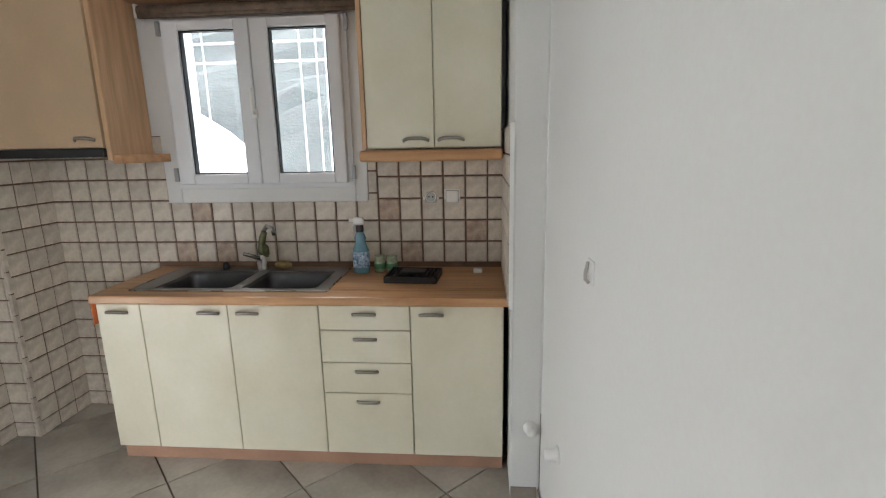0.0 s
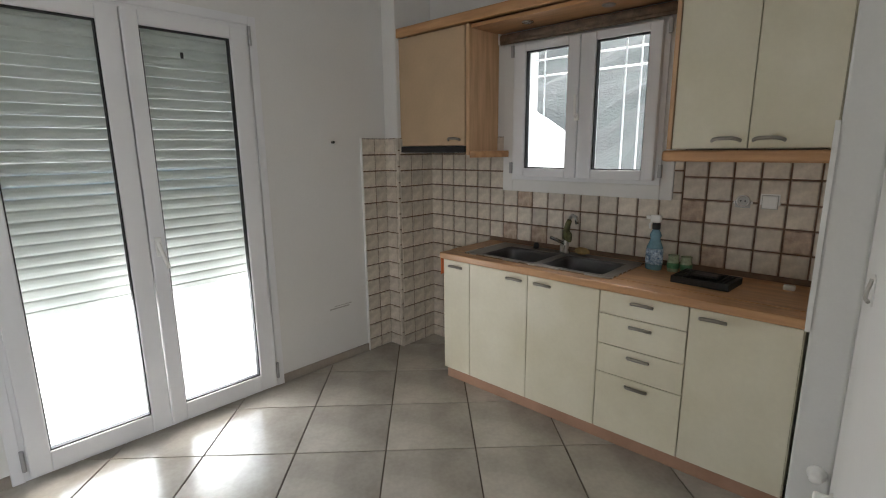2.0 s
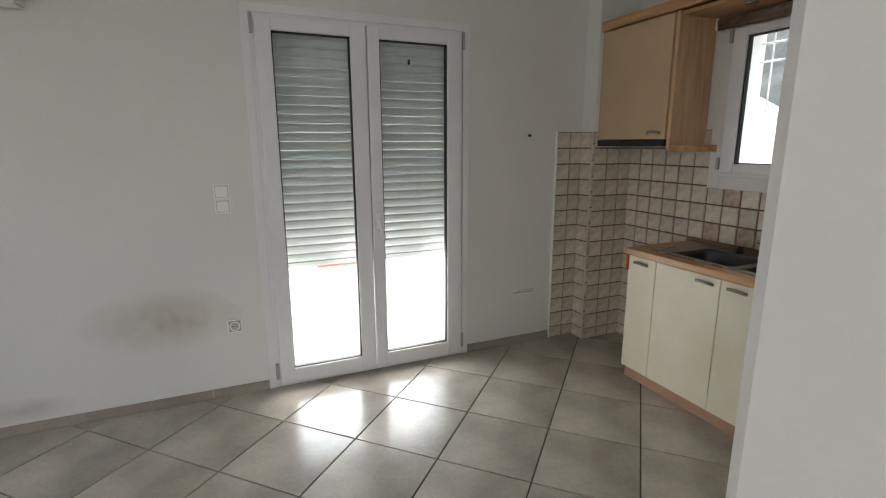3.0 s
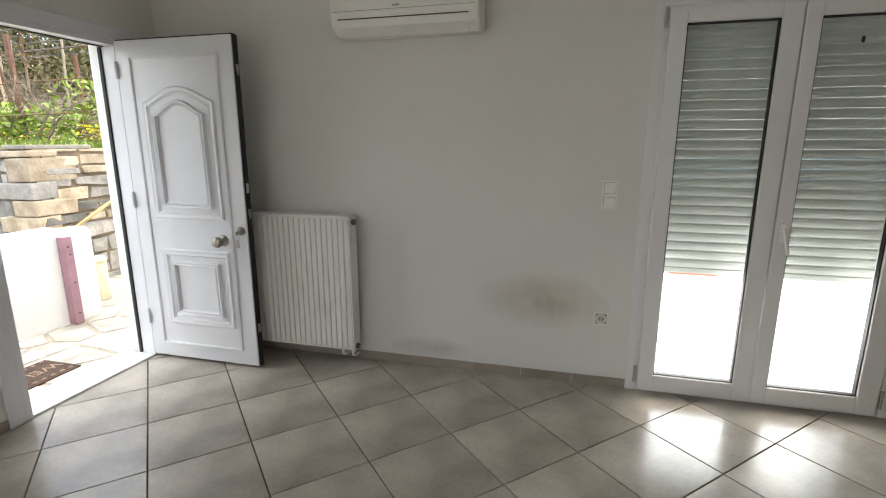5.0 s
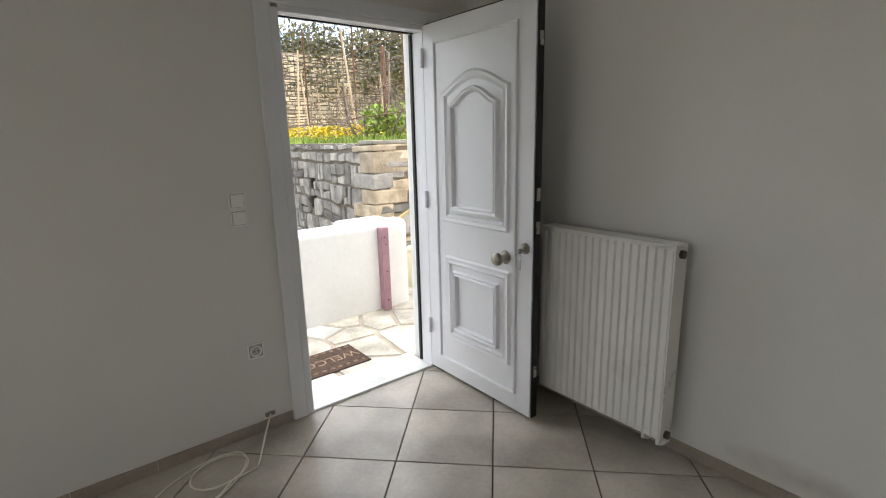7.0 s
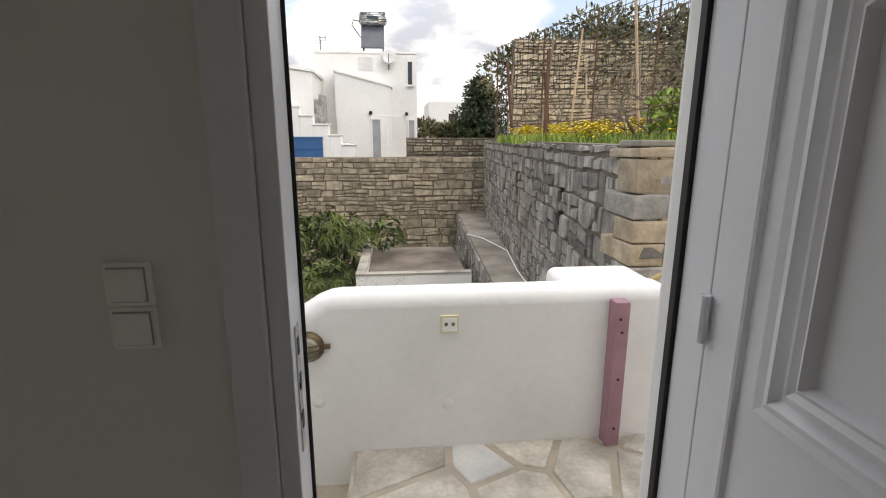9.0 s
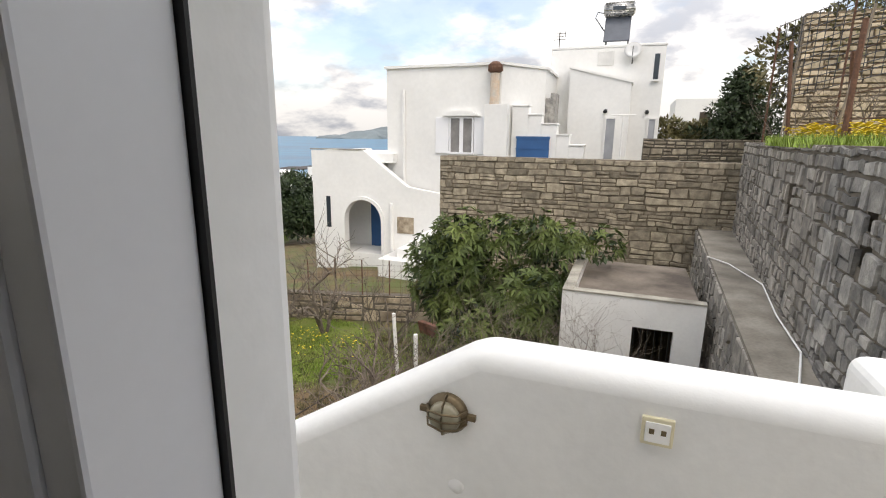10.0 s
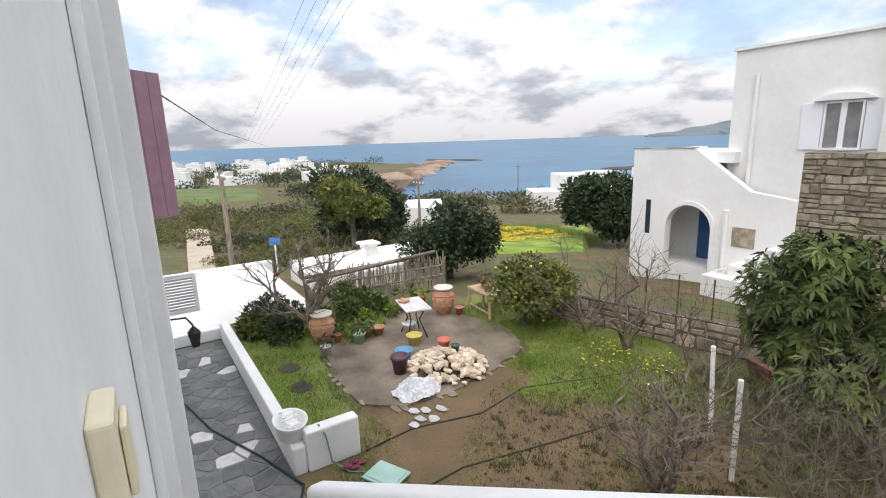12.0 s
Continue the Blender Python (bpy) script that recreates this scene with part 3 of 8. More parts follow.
for dx in (0, 0.062):
    g = thing("glass_jar", (-0.105 + dx, 2.90, 0.845), "small clear green glass jar on the worktop", "jar", "green glass jars")
    bm = bmesh.new()
    lathe(bm, [(0.024, 0), (0.028, 0.005), (0.029, 0.05), (0.024, 0.07), (0.026, 0.085), (0.023, 0.085), (0.02, 0.07)], (0, 0, 0), 16)
    part("jar", bm, mat("green_glass", (0.36, 0.42, 0.28), 0.15, 0.25, 40, 80, 0), g, smooth=True)
    bm = bmesh.new()
    lathe(bm, [(0.0292, 0.02), (0.0294, 0.022), (0.0294, 0.045), (0.0292, 0.047)], (0, 0, 0), 16)
    part("label_band", bm, mat("label_green", (0.08, 0.25, 0.12), 0.5, 0.3, 50), g, "green paper label", smooth=True)
tray = thing("drying_tray", (0.085, 2.775, 0.845), "low black plastic drying rack on the worktop", "tray", rz=-4)
part("tray_body", boxes((-0.125, 0.125, -0.095, 0.095, 0, 0.010), (-0.125, 0.125, -0.095, -0.088, 0.0102, 0.032), (-0.125, 0.125, 0.088, 0.095, 0.0102, 0.032), (-0.125, -0.118, -0.0875, 0.0875, 0.0102, 0.032), (0.118, 0.125, -0.0875, 0.0875, 0.0102, 0.032), bevel=0.002), BLACK, tray)
for i in range(12):
    x = -0.107 + i * 0.0195
    part("rib", boxes((x - 0.003, x + 0.003, -0.0872, 0.0872, 0.0105, 0.028), bevel=0.001), BLACK, tray)
part("cutlery_rim", boxes((-0.06, 0.06, -0.03, 0.035, 0.0285, 0.042), bevel=0.004), BLACK, tray)
tagged(part("plug_stub", boxes((0.37, 0.415, 2.87, 2.90, 0.845, 0.868), bevel=0.006), PLASTIC), "small white plastic cable end on the worktop", "cable")


def socket(x, y, z, ax, kind, label, size=0.081, cat="socket"):
    """A wall plate facing the room. ax: the way it faces."""
    t = thing("wall_socket" if kind == "socket" else "light_switch", (x, y, z), label, cat, rz={"-y": 0, "+x": 90, "+y": 180, "-x": -90}[ax])
    h = size / 2
    part("plate", boxes((-h, h, -0.011, 0.0, -h, h), bevel=0.004), PLASTIC, t)
    # grey inlay: the shadow line round the insert painted as colour
    part("shadow_gap", boxes((-h * 0.80, h * 0.80, -0.0114, -0.0104, -h * 0.80, h * 0.80)), mat("socket_shadow", (0.45, 0.44, 0.42), 0.5), t)
    if kind == "socket":
        bm = bmesh.new()
        lathe(bm, [(0.0285, 0.0118), (0.0285, 0.0175), (0.0235, 0.0175), (0.0225, 0.0119)], (0, 0, 0), 20)
        bmesh.ops.rotate(bm, verts=bm.verts, cent=(0, 0, 0), matrix=Matrix.Rotation(radians(90), 3, "X"))
        part("collar", bm, PLASTIC, t, smooth=True)
        bm = bmesh.new()
        cyl(bm, (0, -0.0138, 0), (0, -0.0118, 0), 0.022, n=20)
        # grey disc and black dots give the well and pin holes their shade
        part("well", bm, mat("socket_well_shade", (0.50, 0.49, 0.47), 0.5), t)
        for dx in (-0.0095, 0.0095):
            bm = bmesh.new()
            cyl(bm, (dx, -0.0147, 0), (dx, -0.0139, 0), 0.004, n=8)
            part("pin_hole", bm, BLACK, t)
    else:
        part("rocker", boxes((-h * 0.74, h * 0.74, -0.018, -0.0116, -h * 0.74, h * 0.74), bevel=0.003), PLASTIC, t)
    return t


socket(0.154, YN - 0.006, 1.215, "-y", "socket", "white wall socket on the tiled backsplash")
socket(0.263, YN - 0.006, 1.215, "-y", "switch", "white wall switch on the tiled backsplash", cat="switch")
socket(XW, 0.245, 0.432, "+x", "socket", "white wall socket beside the balcony door")
socket(XW, 0.243, 1.212, "+x", "switch", "white rocker switch above a second one", cat="switch")
socket(XW, 0.243, 1.130, "+x", "switch", "white rocker switch below a second one", cat="switch")
socket(-0.629, YS, 0.449, "+y", "socket", "white wall socket beside the entrance")
socket(-0.625, YS, 1.200, "+y", "switch", "white rocker switch above a second one by the entrance", cat="switch")
socket(-0.625, YS, 1.118, "+y", "switch", "white rocker switch below a second one by the entrance", cat="switch")
# open conduit box and pipe stubs on the partition
cb = thing("conduit_box", (0.682, 1.706, 1.165), "empty conduit box painted over, with a grey hook shape", "junction box", rz=-87.3)
part("rim", boxes((-0.028, 0.028, -0.004, 0, -0.03, 0.03), bevel=0.0015), PAINT, cb)
# small hook shape, greyer than the painted box
bm = bmesh.new()
tube(bm, [(-0.012, -0.006, 0.022), (-0.012, -0.012, -0.005), (-0.006, -0.013, -0.022), (0.006, -0.008, -0.026)], 0.0045, 6)
part("cable_end", bm, mat("hook_grey", (0.50, 0.48, 0.44), 0.8), cb, "short grey hook shape")
for x, y, z, a in ((0.668, 2.005, 0.447, -87.3), (0.61, 2.34, 0.335, 0)):
    p = thing("pipe_stub", (x, y, z), "capped white pipe stub on the wall", "pipe", "pipe stubs", rz=a)
    bm = bmesh.new()
    lathe(bm, [(0.030, 0.0), (0.030, 0.006), (0.02, 0.01), (0.02, 0.04), (0.016, 0.046), (0, 0.046)], (0, 0, 0), 16)
    bmesh.ops.rotate(bm, verts=bm.verts, cent=(0, 0, 0), matrix=Matrix.Rotation(radians(90), 3, "X"))
    part("cap", bm, PLASTIC, p, smooth=True)

# hook on the west wall
hk = thing("wall_hook", (XW, 2.22, 1.52), "small black screw hook in the wall", "hook")
bm = bmesh.new()
cyl(bm, (0, 0, 0), (0.02, 0, 0), 0.009, n=10)
part("plug", bm, BLACK, hk)

# ---- windows and balcony door ----


def sash(parent, axis, a0, a1, z0, z1, d, g0, g1, gz0, gz1, face=-1, name="sash"):
    """A glazed leaf lying in the plane axis = d: stiles, rails, gasket and pane."""
    def bx(u0, u1, v0, v1, e0, e1, bev=0.0, bm=None):
        lo, hi = min(d + face * e0, d + face * e1), max(d + face * e0, d + face * e1)
        bm = bm or bmesh.new()
        return box(bm, u0, u1, lo, hi, v0, v1, bevel=bev) if axis == "y" else box(bm, lo, hi, u0, u1, v0, v1, bevel=bev)
    inv = parent.matrix_world.inverted()
    bm = bmesh.new()
    for u0, u1, v0, v1 in ((a0, g0, z0, z1), (g1, a1, z0, z1), (g0, g1, z0, gz0), (g0, g1, gz1, z1)):
        bx(u0, u1, v0, v1, -0.02, 0.045, 0.006, bm)
    s_ = part(name, bm, UPVC, parent)
    s_.matrix_parent_inverse = inv
    bm = bmesh.new()
    w = 0.006
    for u0, u1, v0, v1 in ((g0, g0 + w, gz0, gz1), (g1 - w, g1, gz0, gz1), (g0 + w, g1 - w, gz0, gz0 + w), (g0 + w, g1 - w, gz1 - w, gz1)):
        bx(u0, u1, v0, v1, 0.0, 0.032, 0, bm)
    part("gasket", bm, GASKET, s_, "black glazing gasket")
    p = part("pane", bx(g0 + 0.001, g1 - 0.001, gz0 + 0.001, gz1 - 0.001, 0.008, 0.016), GLASS, s_)
    p.visible_shadow = False
    return s_


W1 = tagged(new("window_1"), "white uPVC two-leaf kitchen window, closed", "window", kind="structure")
bm = boxes((WX0, WX0 + 0.04, YN - 0.03, YN + 0.05, WZ0, WZ1), (WX1 - 0.04, WX1, YN - 0.03, YN + 0.05, WZ0, WZ1), (WX0 + 0.04, WX1 - 0.04, YN - 0.03, YN + 0.05, WZ0, WZ0 + 0.035), (WX0 + 0.04, WX1 - 0.04, YN - 0.03, YN + 0.05, WZ1 - 0.03, WZ1))
part("window_frame", bm, UPVC, W1)
part("surround", boxes((-1.25, WX0, YN - 0.02, YN, 1.195, 2.15), (WX1, -0.17, YN - 0.02, YN, 1.195, 2.15), (WX0, WX1, YN - 0.02, YN, 1.195, WZ0), bevel=0.004), PAINT, W1, "white painted plaster surround")
sash(W1, "y", -1.145, -0.706, 1.295, 2.085, YN - 0.02, -1.063, -0.778, 1.347, 2.04)
sash(W1, "y", -0.700, -0.262, 1.295, 2.085, YN - 0.02, -0.612, -0.324, 1.347, 2.04)
bm = boxes((-0.715, -0.69, YN - 0.085, YN - 0.066, 1.62, 1.66), bevel=0.004)
tube(bm, [(-0.7025, YN - 0.085, 1.64), (-0.7025, YN - 0.10, 1.65), (-0.7025, YN - 0.105, 1.76)], 0.008, 8)
part("window_handle", bm, PLASTIC, W1)
for x in (WX0 - 0.012, WX1 - 0.008):
    for z in (1.31, 2.02):
        part("hinge", boxes((x, x + 0.02, YN - 0.05, YN - 0.031, z, z + 0.07), bevel=0.004), mat("hinge_grey", (0.45, 0.45, 0.46), 0.4, metal=0.6), W1)

D2 = tagged(new("door_2"), "white uPVC double balcony door, closed, shutter half down", "balcony door", kind="structure")
XF = XW - 0.03
bm = bmesh.new()
for y0, y1, z0, z1 in ((BY0, BY0 + 0.045, 0.0, BZ), (BY1 - 0.045, BY1, 0.0, BZ), (BY0 + 0.045, BY1 - 0.045, 0.0, 0.03), (BY0 + 0.045, BY1 - 0.045, BZ - 0.04, BZ)):
    box(bm, XF - 0.06, XF + 0.034, y0, y1, z0, z1)
part("door_frame", bm, UPVC, D2)
part("architrave", boxes((XW, XW + 0.012, BY0 - 0.045, BY0, 0.0, BZ + 0.045), (XW, XW + 0.012, BY1, BY1 + 0.045, 0.0, BZ + 0.045), (XW, XW + 0.012, BY0, BY1, BZ, BZ + 0.045), bevel=0.003), UPVC, D2, "white cover strip")
sash(D2, "x", BY0 + 0.02, 1.075, 0.02, BZ - 0.02, XF + 0.02, 0.558, 0.983, 0.115, 2.06, face=1, name="leaf")
sash(D2, "x", 1.081, BY1 - 0.02, 0.02, BZ - 0.02, XF + 0.02, 1.154, 1.588, 0.115, 2.06, face=1, name="leaf")
bm = boxes((XF + 0.066, XF + 0.08, 1.10, 1.13, 0.95, 1.05), bevel=0.004)
tube(bm, [(XF + 0.08, 1.115, 1.0), (XF + 0.10, 1.115, 1.0), (XF + 0.105, 1.105, 1.03), (XF + 0.11, 1.14, 0.89)], 0.009, 8)
part("door_handle", bm, PLASTIC, D2)
for y in (BY0 - 0.006, BY1 - 0.012):
    for z in (0.06, 2.04):
        bm = bmesh.new()
        cyl(bm, (XF + 0.055, y + 0.009, z), (XF + 0.055, y + 0.009, z + 0.10), 0.009, n=10)
        part("hinge", bm, MATS["hinge_grey"], D2)

RS = thing("roller_shutter", (XW - 0.18, 1.1, 0.72), "pale grey roller shutter lowered over the upper balcony door", "roller shutter")
RI = RS.matrix_world.inverted()
sl = bmesh.new()
prism(sl, [(-0.005, 0.0), (0.002, 0.0), (0.009, 0.012), (0.0105, 0.028), (0.008, 0.044), (0.001, 0.0525), (-0.005, 0.0525)], "y", BY0 + 0.005, BY1 - 0.005)
slat_mesh = bpy.data.meshes.new("slat")
sl.to_mesh(slat_mesh)
sl.free()
slat_mesh.materials.append(SHUTTER)
for i in range(27):
    o = new("slat", slat_mesh)
    o.parent = RS
    o.matrix_parent_inverse = RI
    o.matrix_basis = pose(XW - 0.18, 0, 0.733 + i * 0.0535)
part("bottom_bar", boxes((XW - 0.188, XW - 0.17, BY0 + 0.005, BY1 - 0.005, 0.70, 0.732), bevel=0.004), SHUTTER, RS).matrix_parent_inverse = RI
for y in (BY0 - 0.02, BY1 - 0.01):
    part("guide_rail", boxes((XW - 0.20, XW - 0.16, y, y + 0.03, 0.0, BZ)), UPVC, RS).matrix_parent_inverse = RI
part("knob", boxes((XF + 0.05, XF + 0.056, 1.33, 1.345, 1.93, 1.96), bevel=0.003), BLACK, D2, "small black stopper on the glass")

# ---- entrance door ----
D1 = tagged(new("door_1"), "white panelled entrance door standing open at right angles", "door", kind="structure")
YF = YS - 0.045
bm = boxes((DX0 - 0.01, DX0 + 0.03, YF - 0.045, YS + 0.012, 0.0, DZ), (DX1 - 0.03, DX1 + 0.01, YF - 0.045, YS + 0.012, 0.0, DZ), (DX0 + 0.03, DX1 - 0.03, YF - 0.045, YS + 0.012, DZ - 0.015, DZ + 0.015), bevel=0.004)
part("door_frame", bm, UPVC_DOOR, D1)
part("casing", boxes((DX1 + 0.011, DX1 + 0.085, YS, YS + 0.018, 0.0, DZ + 0.09), (DX0 - 0.085, DX0 - 0.011, YS, YS + 0.018, 0.0, DZ + 0.09), (DX0 - 0.011, DX1 + 0.011, YS, YS + 0.018, DZ + 0.016, DZ + 0.09), bevel=0.005), UPVC_DOOR, D1, "white cover casing")
part("gasket", boxes((DX1 - 0.037, DX1 - 0.004, YF - 0.0495, YF - 0.0455, 0.02, DZ - 0.02), (DX0 + 0.004, DX0 + 0.04, YF - 0.066, YF - 0.0455, 0.02, DZ - 0.02), (DX0 + 0.036, DX1 - 0.036, YF - 0.04, YF - 0.02, DZ - 0.021, DZ - 0.0155)), GASKET, D1, "black rubber door seal")
part("strike_plate", boxes((DX1 - 0.033, DX1 - 0.030, YF + 0.004, YF + 0.03, 0.83, 1.10)), STEEL, D1, "steel strike plate")
# raised black tabs stand for the shade inside the holes
for z in (0.88, 0.965, 1.04):
    part("latch_hole", boxes((DX1 - 0.0345, DX1 - 0.0332, YF + 0.010, YF + 0.024, z, z + 0.035)), BLACK, D1, "dark latch hole in the strike plate")
part("threshold", boxes((DX0 + 0.03, DX1 - 0.03, YO - 0.02, YS + 0.01, -0.03, 0.014), bevel=0.004), MARBLE, D1, "white marble threshold")
LX0, LX1 = -1.772, -1.722   # the open leaf
LY0, LY1 = -2.735, -1.903
leaf = part("leaf", boxes((LX0, LX1, LY0, LY1, 0.02, 2.072), bevel=0.003), UPVC_DOOR, D1)
part("leaf_seal", boxes((LX0 + 0.004, LX1 - 0.008, LY1, LY1 + 0.008, 0.02, 2.072), (LX0 + 0.004, LX1 - 0.008, LY0, LY1, 2.072, 2.079)), GASKET, leaf)


def moulding(outline, w, h, x, flip=1):
    """A picture-frame moulding on the plane x: outline in (y, z), closed, width w, height h."""
    bm = bmesh.new()
    n = len(outline)
    cy, cz = sum(p[0] for p in outline) / n, sum(p[1] for p in outline) / n
    rings = []
    for k, hh in ((0.0, 0.0), (0.18, h), (0.5, h * 0.75), (0.75, h), (1.0, 0.0)):
        ring = []
        for i, (y, z) in enumerate(outline):
            a, b = Vector(outline[i - 1]), Vector(outline[(i + 1) % n])
            p = Vector((y, z))
            e0, e1 = (p - a).normalized(), (b - p).normalized()
            n0, n1 = Vector((-e0.y, e0.x)), Vector((-e1.y, e1.x))
            m = (n0 + n1)
            m = m / max(0.3, m.dot(n0))
            if m.dot(Vector((cy, cz)) - p) < 0:
                m = -m
            q = p + m * w * k
            ring.append(bm.verts.new((x + flip * hh, q.x, q.y)))
        rings.append(ring)
    for u, v in zip(rings, rings[1:]):
        for i in range(n):
            bm.faces.new((u[i], u[(i + 1) % n], v[(i + 1) % n], v[i]))
    bmesh.ops.recalc_face_normals(bm, faces=bm.faces)
    return bm


def arched(y0, y1, z0, z1, rise, n=9):
    top = [(y1 + (y0 - y1) * i / n, z1 + rise * math.sin(math.pi * i / n)) for i in range(n + 1)]
    sh = 0.045
    return [(y0, z0), (y1, z0), (y1, z1 - 0.02)] + [(y1 - sh + (y0 - y1 + 2 * sh) * i / n, z1 + rise * math.sin(math.pi * i / n)) for i in range(n + 1)] + [(y0, z1 - 0.02)]


part("stile_moulding", moulding([(-2.635, 0.115), (-2.005, 0.115), (-2.005, 1.975), (-2.635, 1.975)], 0.014, 0.010, LX1), UPVC_DOOR, leaf)
part("upper_panel", moulding(arched(-2.578, -2.055, 0.985, 1.725, 0.075), 0.05, 0.014, LX1), UPVC_DOOR, leaf, "arched raised moulding")
part("upper_panel_inner", moulding(arched(-2.505, -2.128, 1.055, 1.655, 0.065), 0.035, 0.022, LX1), UPVC_DOOR, leaf, "arched raised moulding")
part("lower_panel", moulding([(-2.56, 0.265), (-2.045, 0.265), (-2.045, 0.785), (-2.56, 0.785)], 0.05, 0.014, LX1), UPVC_DOOR, leaf, "square raised moulding")
part("lower_panel_inner", moulding([(-2.49, 0.335), (-2.125, 0.335), (-2.125, 0.705), (-2.49, 0.705)], 0.035, 0.022, LX1), UPVC_DOOR, leaf, "square raised moulding")
bm = bmesh.new()
lathe(bm, [(0.034, 0), (0.036, 0.006), (0.02, 0.012), (0.014, 0.035), (0.02, 0.045), (0.033, 0.055), (0.035, 0.07), (0.026, 0.082), (0, 0.084)], (0, 0, 0), 20)
bmesh.ops.rotate(bm, verts=bm.verts, cent=(0, 0, 0), matrix=Matrix.Rotation(radians(90), 3, "Y"))
bmesh.ops.translate(bm, verts=bm.verts, vec=(LX1, -2.078, 0.858))
part("knob", bm, NICKEL, leaf, "dull nickel door knob", smooth=True)
bm = bmesh.new()
lathe(bm, [(0.028, 0), (0.028, 0.008), (0.018, 0.014), (0.012, 0.03), (0, 0.03)], (0, 0, 0), 18)
bmesh.ops.rotate(bm, verts=bm.verts, cent=(0, 0, 0), matrix=Matrix.Rotation(radians(90), 3, "Y"))
bmesh.ops.translate(bm, verts=bm.verts, vec=(LX1, -1.945, 0.925))
lock = part("lock", bm, NICKEL, leaf, "nickel lock rosette", smooth=True)
bm = boxes((LX1 + 0.03, LX1 + 0.055, -1.948, -1.942, 0.905, 0.93))
tube(bm, [(LX1 + 0.05, -1.945 + 0.016 * math.cos(a), 0.89 + 0.018 * math.sin(a)) for a in [2 * math.pi * i / 14 for i in range(15)]], 0.0015, 5)
box(bm, LX1 + 0.045, LX1 + 0.05, -1.958, -1.935, 0.825, 0.875)
part("keys", bm, STEEL, lock, "bunch of keys hanging in the lock")
for z in (0.25, 1.05, 1.85):
    bm = bmesh.new()
    cyl(bm, (LX1 + 0.012, LY0 + 0.004, z), (LX1 + 0.012, LY0 + 0.004, z + 0.1), 0.010, n=10)
    part("hinge", bm, UPVC_DOOR, leaf)
for z in (0.25, 1.0, 1.16, 1.85):
    part("bolt_plate", boxes((LX0 + 0.014, LX1 - 0.014, LY1 + 0.008, LY1 + 0.012, z, z + 0.06)), STEEL, leaf, "steel bolt plate")

# ---- radiator and air conditioner ----
RD = thing("radiator", (-1.95, -1.64, 0.115), "white panel radiator with vertical flutes on the wall", "radiator")
RDI = RD.matrix_world.inverted()
ry0, ry1, rx = -1.985, -1.296, -1.884
bm = bmesh.new()
n = 18
pitch = (ry1 - ry0) / n
prof = []
for i in range(n):
    y = ry0 + i * pitch
    prof += [(y, rx - 0.012), (y + pitch * 0.18, rx - 0.012), (y + pitch * 0.32, rx), (y + pitch * 0.86, rx)]
prof.append((ry1, rx - 0.012))
lo = [bm.verts.new((x, y, 0.135)) for y, x in prof]
hi = [bm.verts.new((x, y, 0.995)) for y, x in prof]
for i in range(len(prof) - 1):
    bm.faces.new((lo[i], lo[i + 1], hi[i + 1], hi[i]))
part("front_panel", bm, ENAMEL, RD).matrix_parent_inverse = RDI
part("casing", boxes((rx - 0.10, rx - 0.0125, ry0, ry1, 0.122, 1.005), bevel=0.004), ENAMEL, RD).matrix_parent_inverse = RDI
part("top_grille", boxes((rx - 0.10, rx + 0.001, ry0, ry1, 1.006, 1.015), bevel=0.003), ENAMEL, RD).matrix_parent_inverse = RDI
part("side_cover", boxes((rx - 0.10, rx + 0.001, ry1 + 0.0005, ry1 + 0.006, 0.115, 1.012)), ENAMEL, RD).matrix_parent_inverse = RDI
for yb in (-1.75, -1.5):
    part("bracket", boxes((XW, rx - 0.1005, yb, yb + 0.04, 0.3, 0.36)), ENAMEL, RD).matrix_parent_inverse = RDI
for z in (0.145, 0.975):
    bm = bmesh.new()
    cyl(bm, (rx - 0.045, ry1 + 0.006, z), (rx - 0.045, ry1 + 0.022, z), 0.018, n=12)
    part("end_plug", bm, mat("dark_nickel", (0.12, 0.11, 0.10), 0.4, metal=0.8), RD, "dark screw plug").matrix_parent_inverse = RDI
for yb in (-1.33, -1.40):
    bm = bmesh.new()
    tube(bm, [(rx - 0.06, yb, 0.12), (rx - 0.06, yb, 0.07), (rx - 0.11, yb, 0.045), (XW + 0.004, yb, 0.04)], 0.008, 8)
    part("pipe", bm, PLASTIC, RD, "white connecting pipe").matrix_parent_inverse = RDI

AC = thing("air_conditioner", (XW + 0.1, -0.95, 2.055), "white wall-mounted split air conditioner unit", "air conditioner")
AI = AC.matrix_world.inverted()
ax0, ax1 = -1.345, -0.49
bm = bmesh.new()
prism(bm, [(XW, 2.065), (XW + 0.12, 2.06), (XW + 0.185, 2.1), (XW + 0.20, 2.165), (XW + 0.195, 2.325), (XW + 0.16, 2.34), (XW, 2.34)], "y", ax0, ax1)
bmesh.ops.bevel(bm, geom=bm.edges[:], offset=0.008, segments=2, affect="EDGES")
part("body", bm, PLASTIC, AC).matrix_parent_inverse = AI
bm = bmesh.new()
prism(bm, [(XW + 0.125, 2.057), (XW + 0.19, 2.097), (XW + 0.196, 2.135), (XW + 0.19, 2.135), (XW + 0.183, 2.102), (XW + 0.122, 2.062)], "y", ax0 + 0.05, ax1 - 0.06)
part("louvre", bm, PLASTIC, AC).matrix_parent_inverse = AI
# dark strip on the surface in place of the gap's shade
part("louvre_gap", boxes((XW + 0.19, XW + 0.2012, ax0 + 0.045, ax1 - 0.055, 2.138, 2.142)), DARKGAP, AC).matrix_parent_inverse = AI
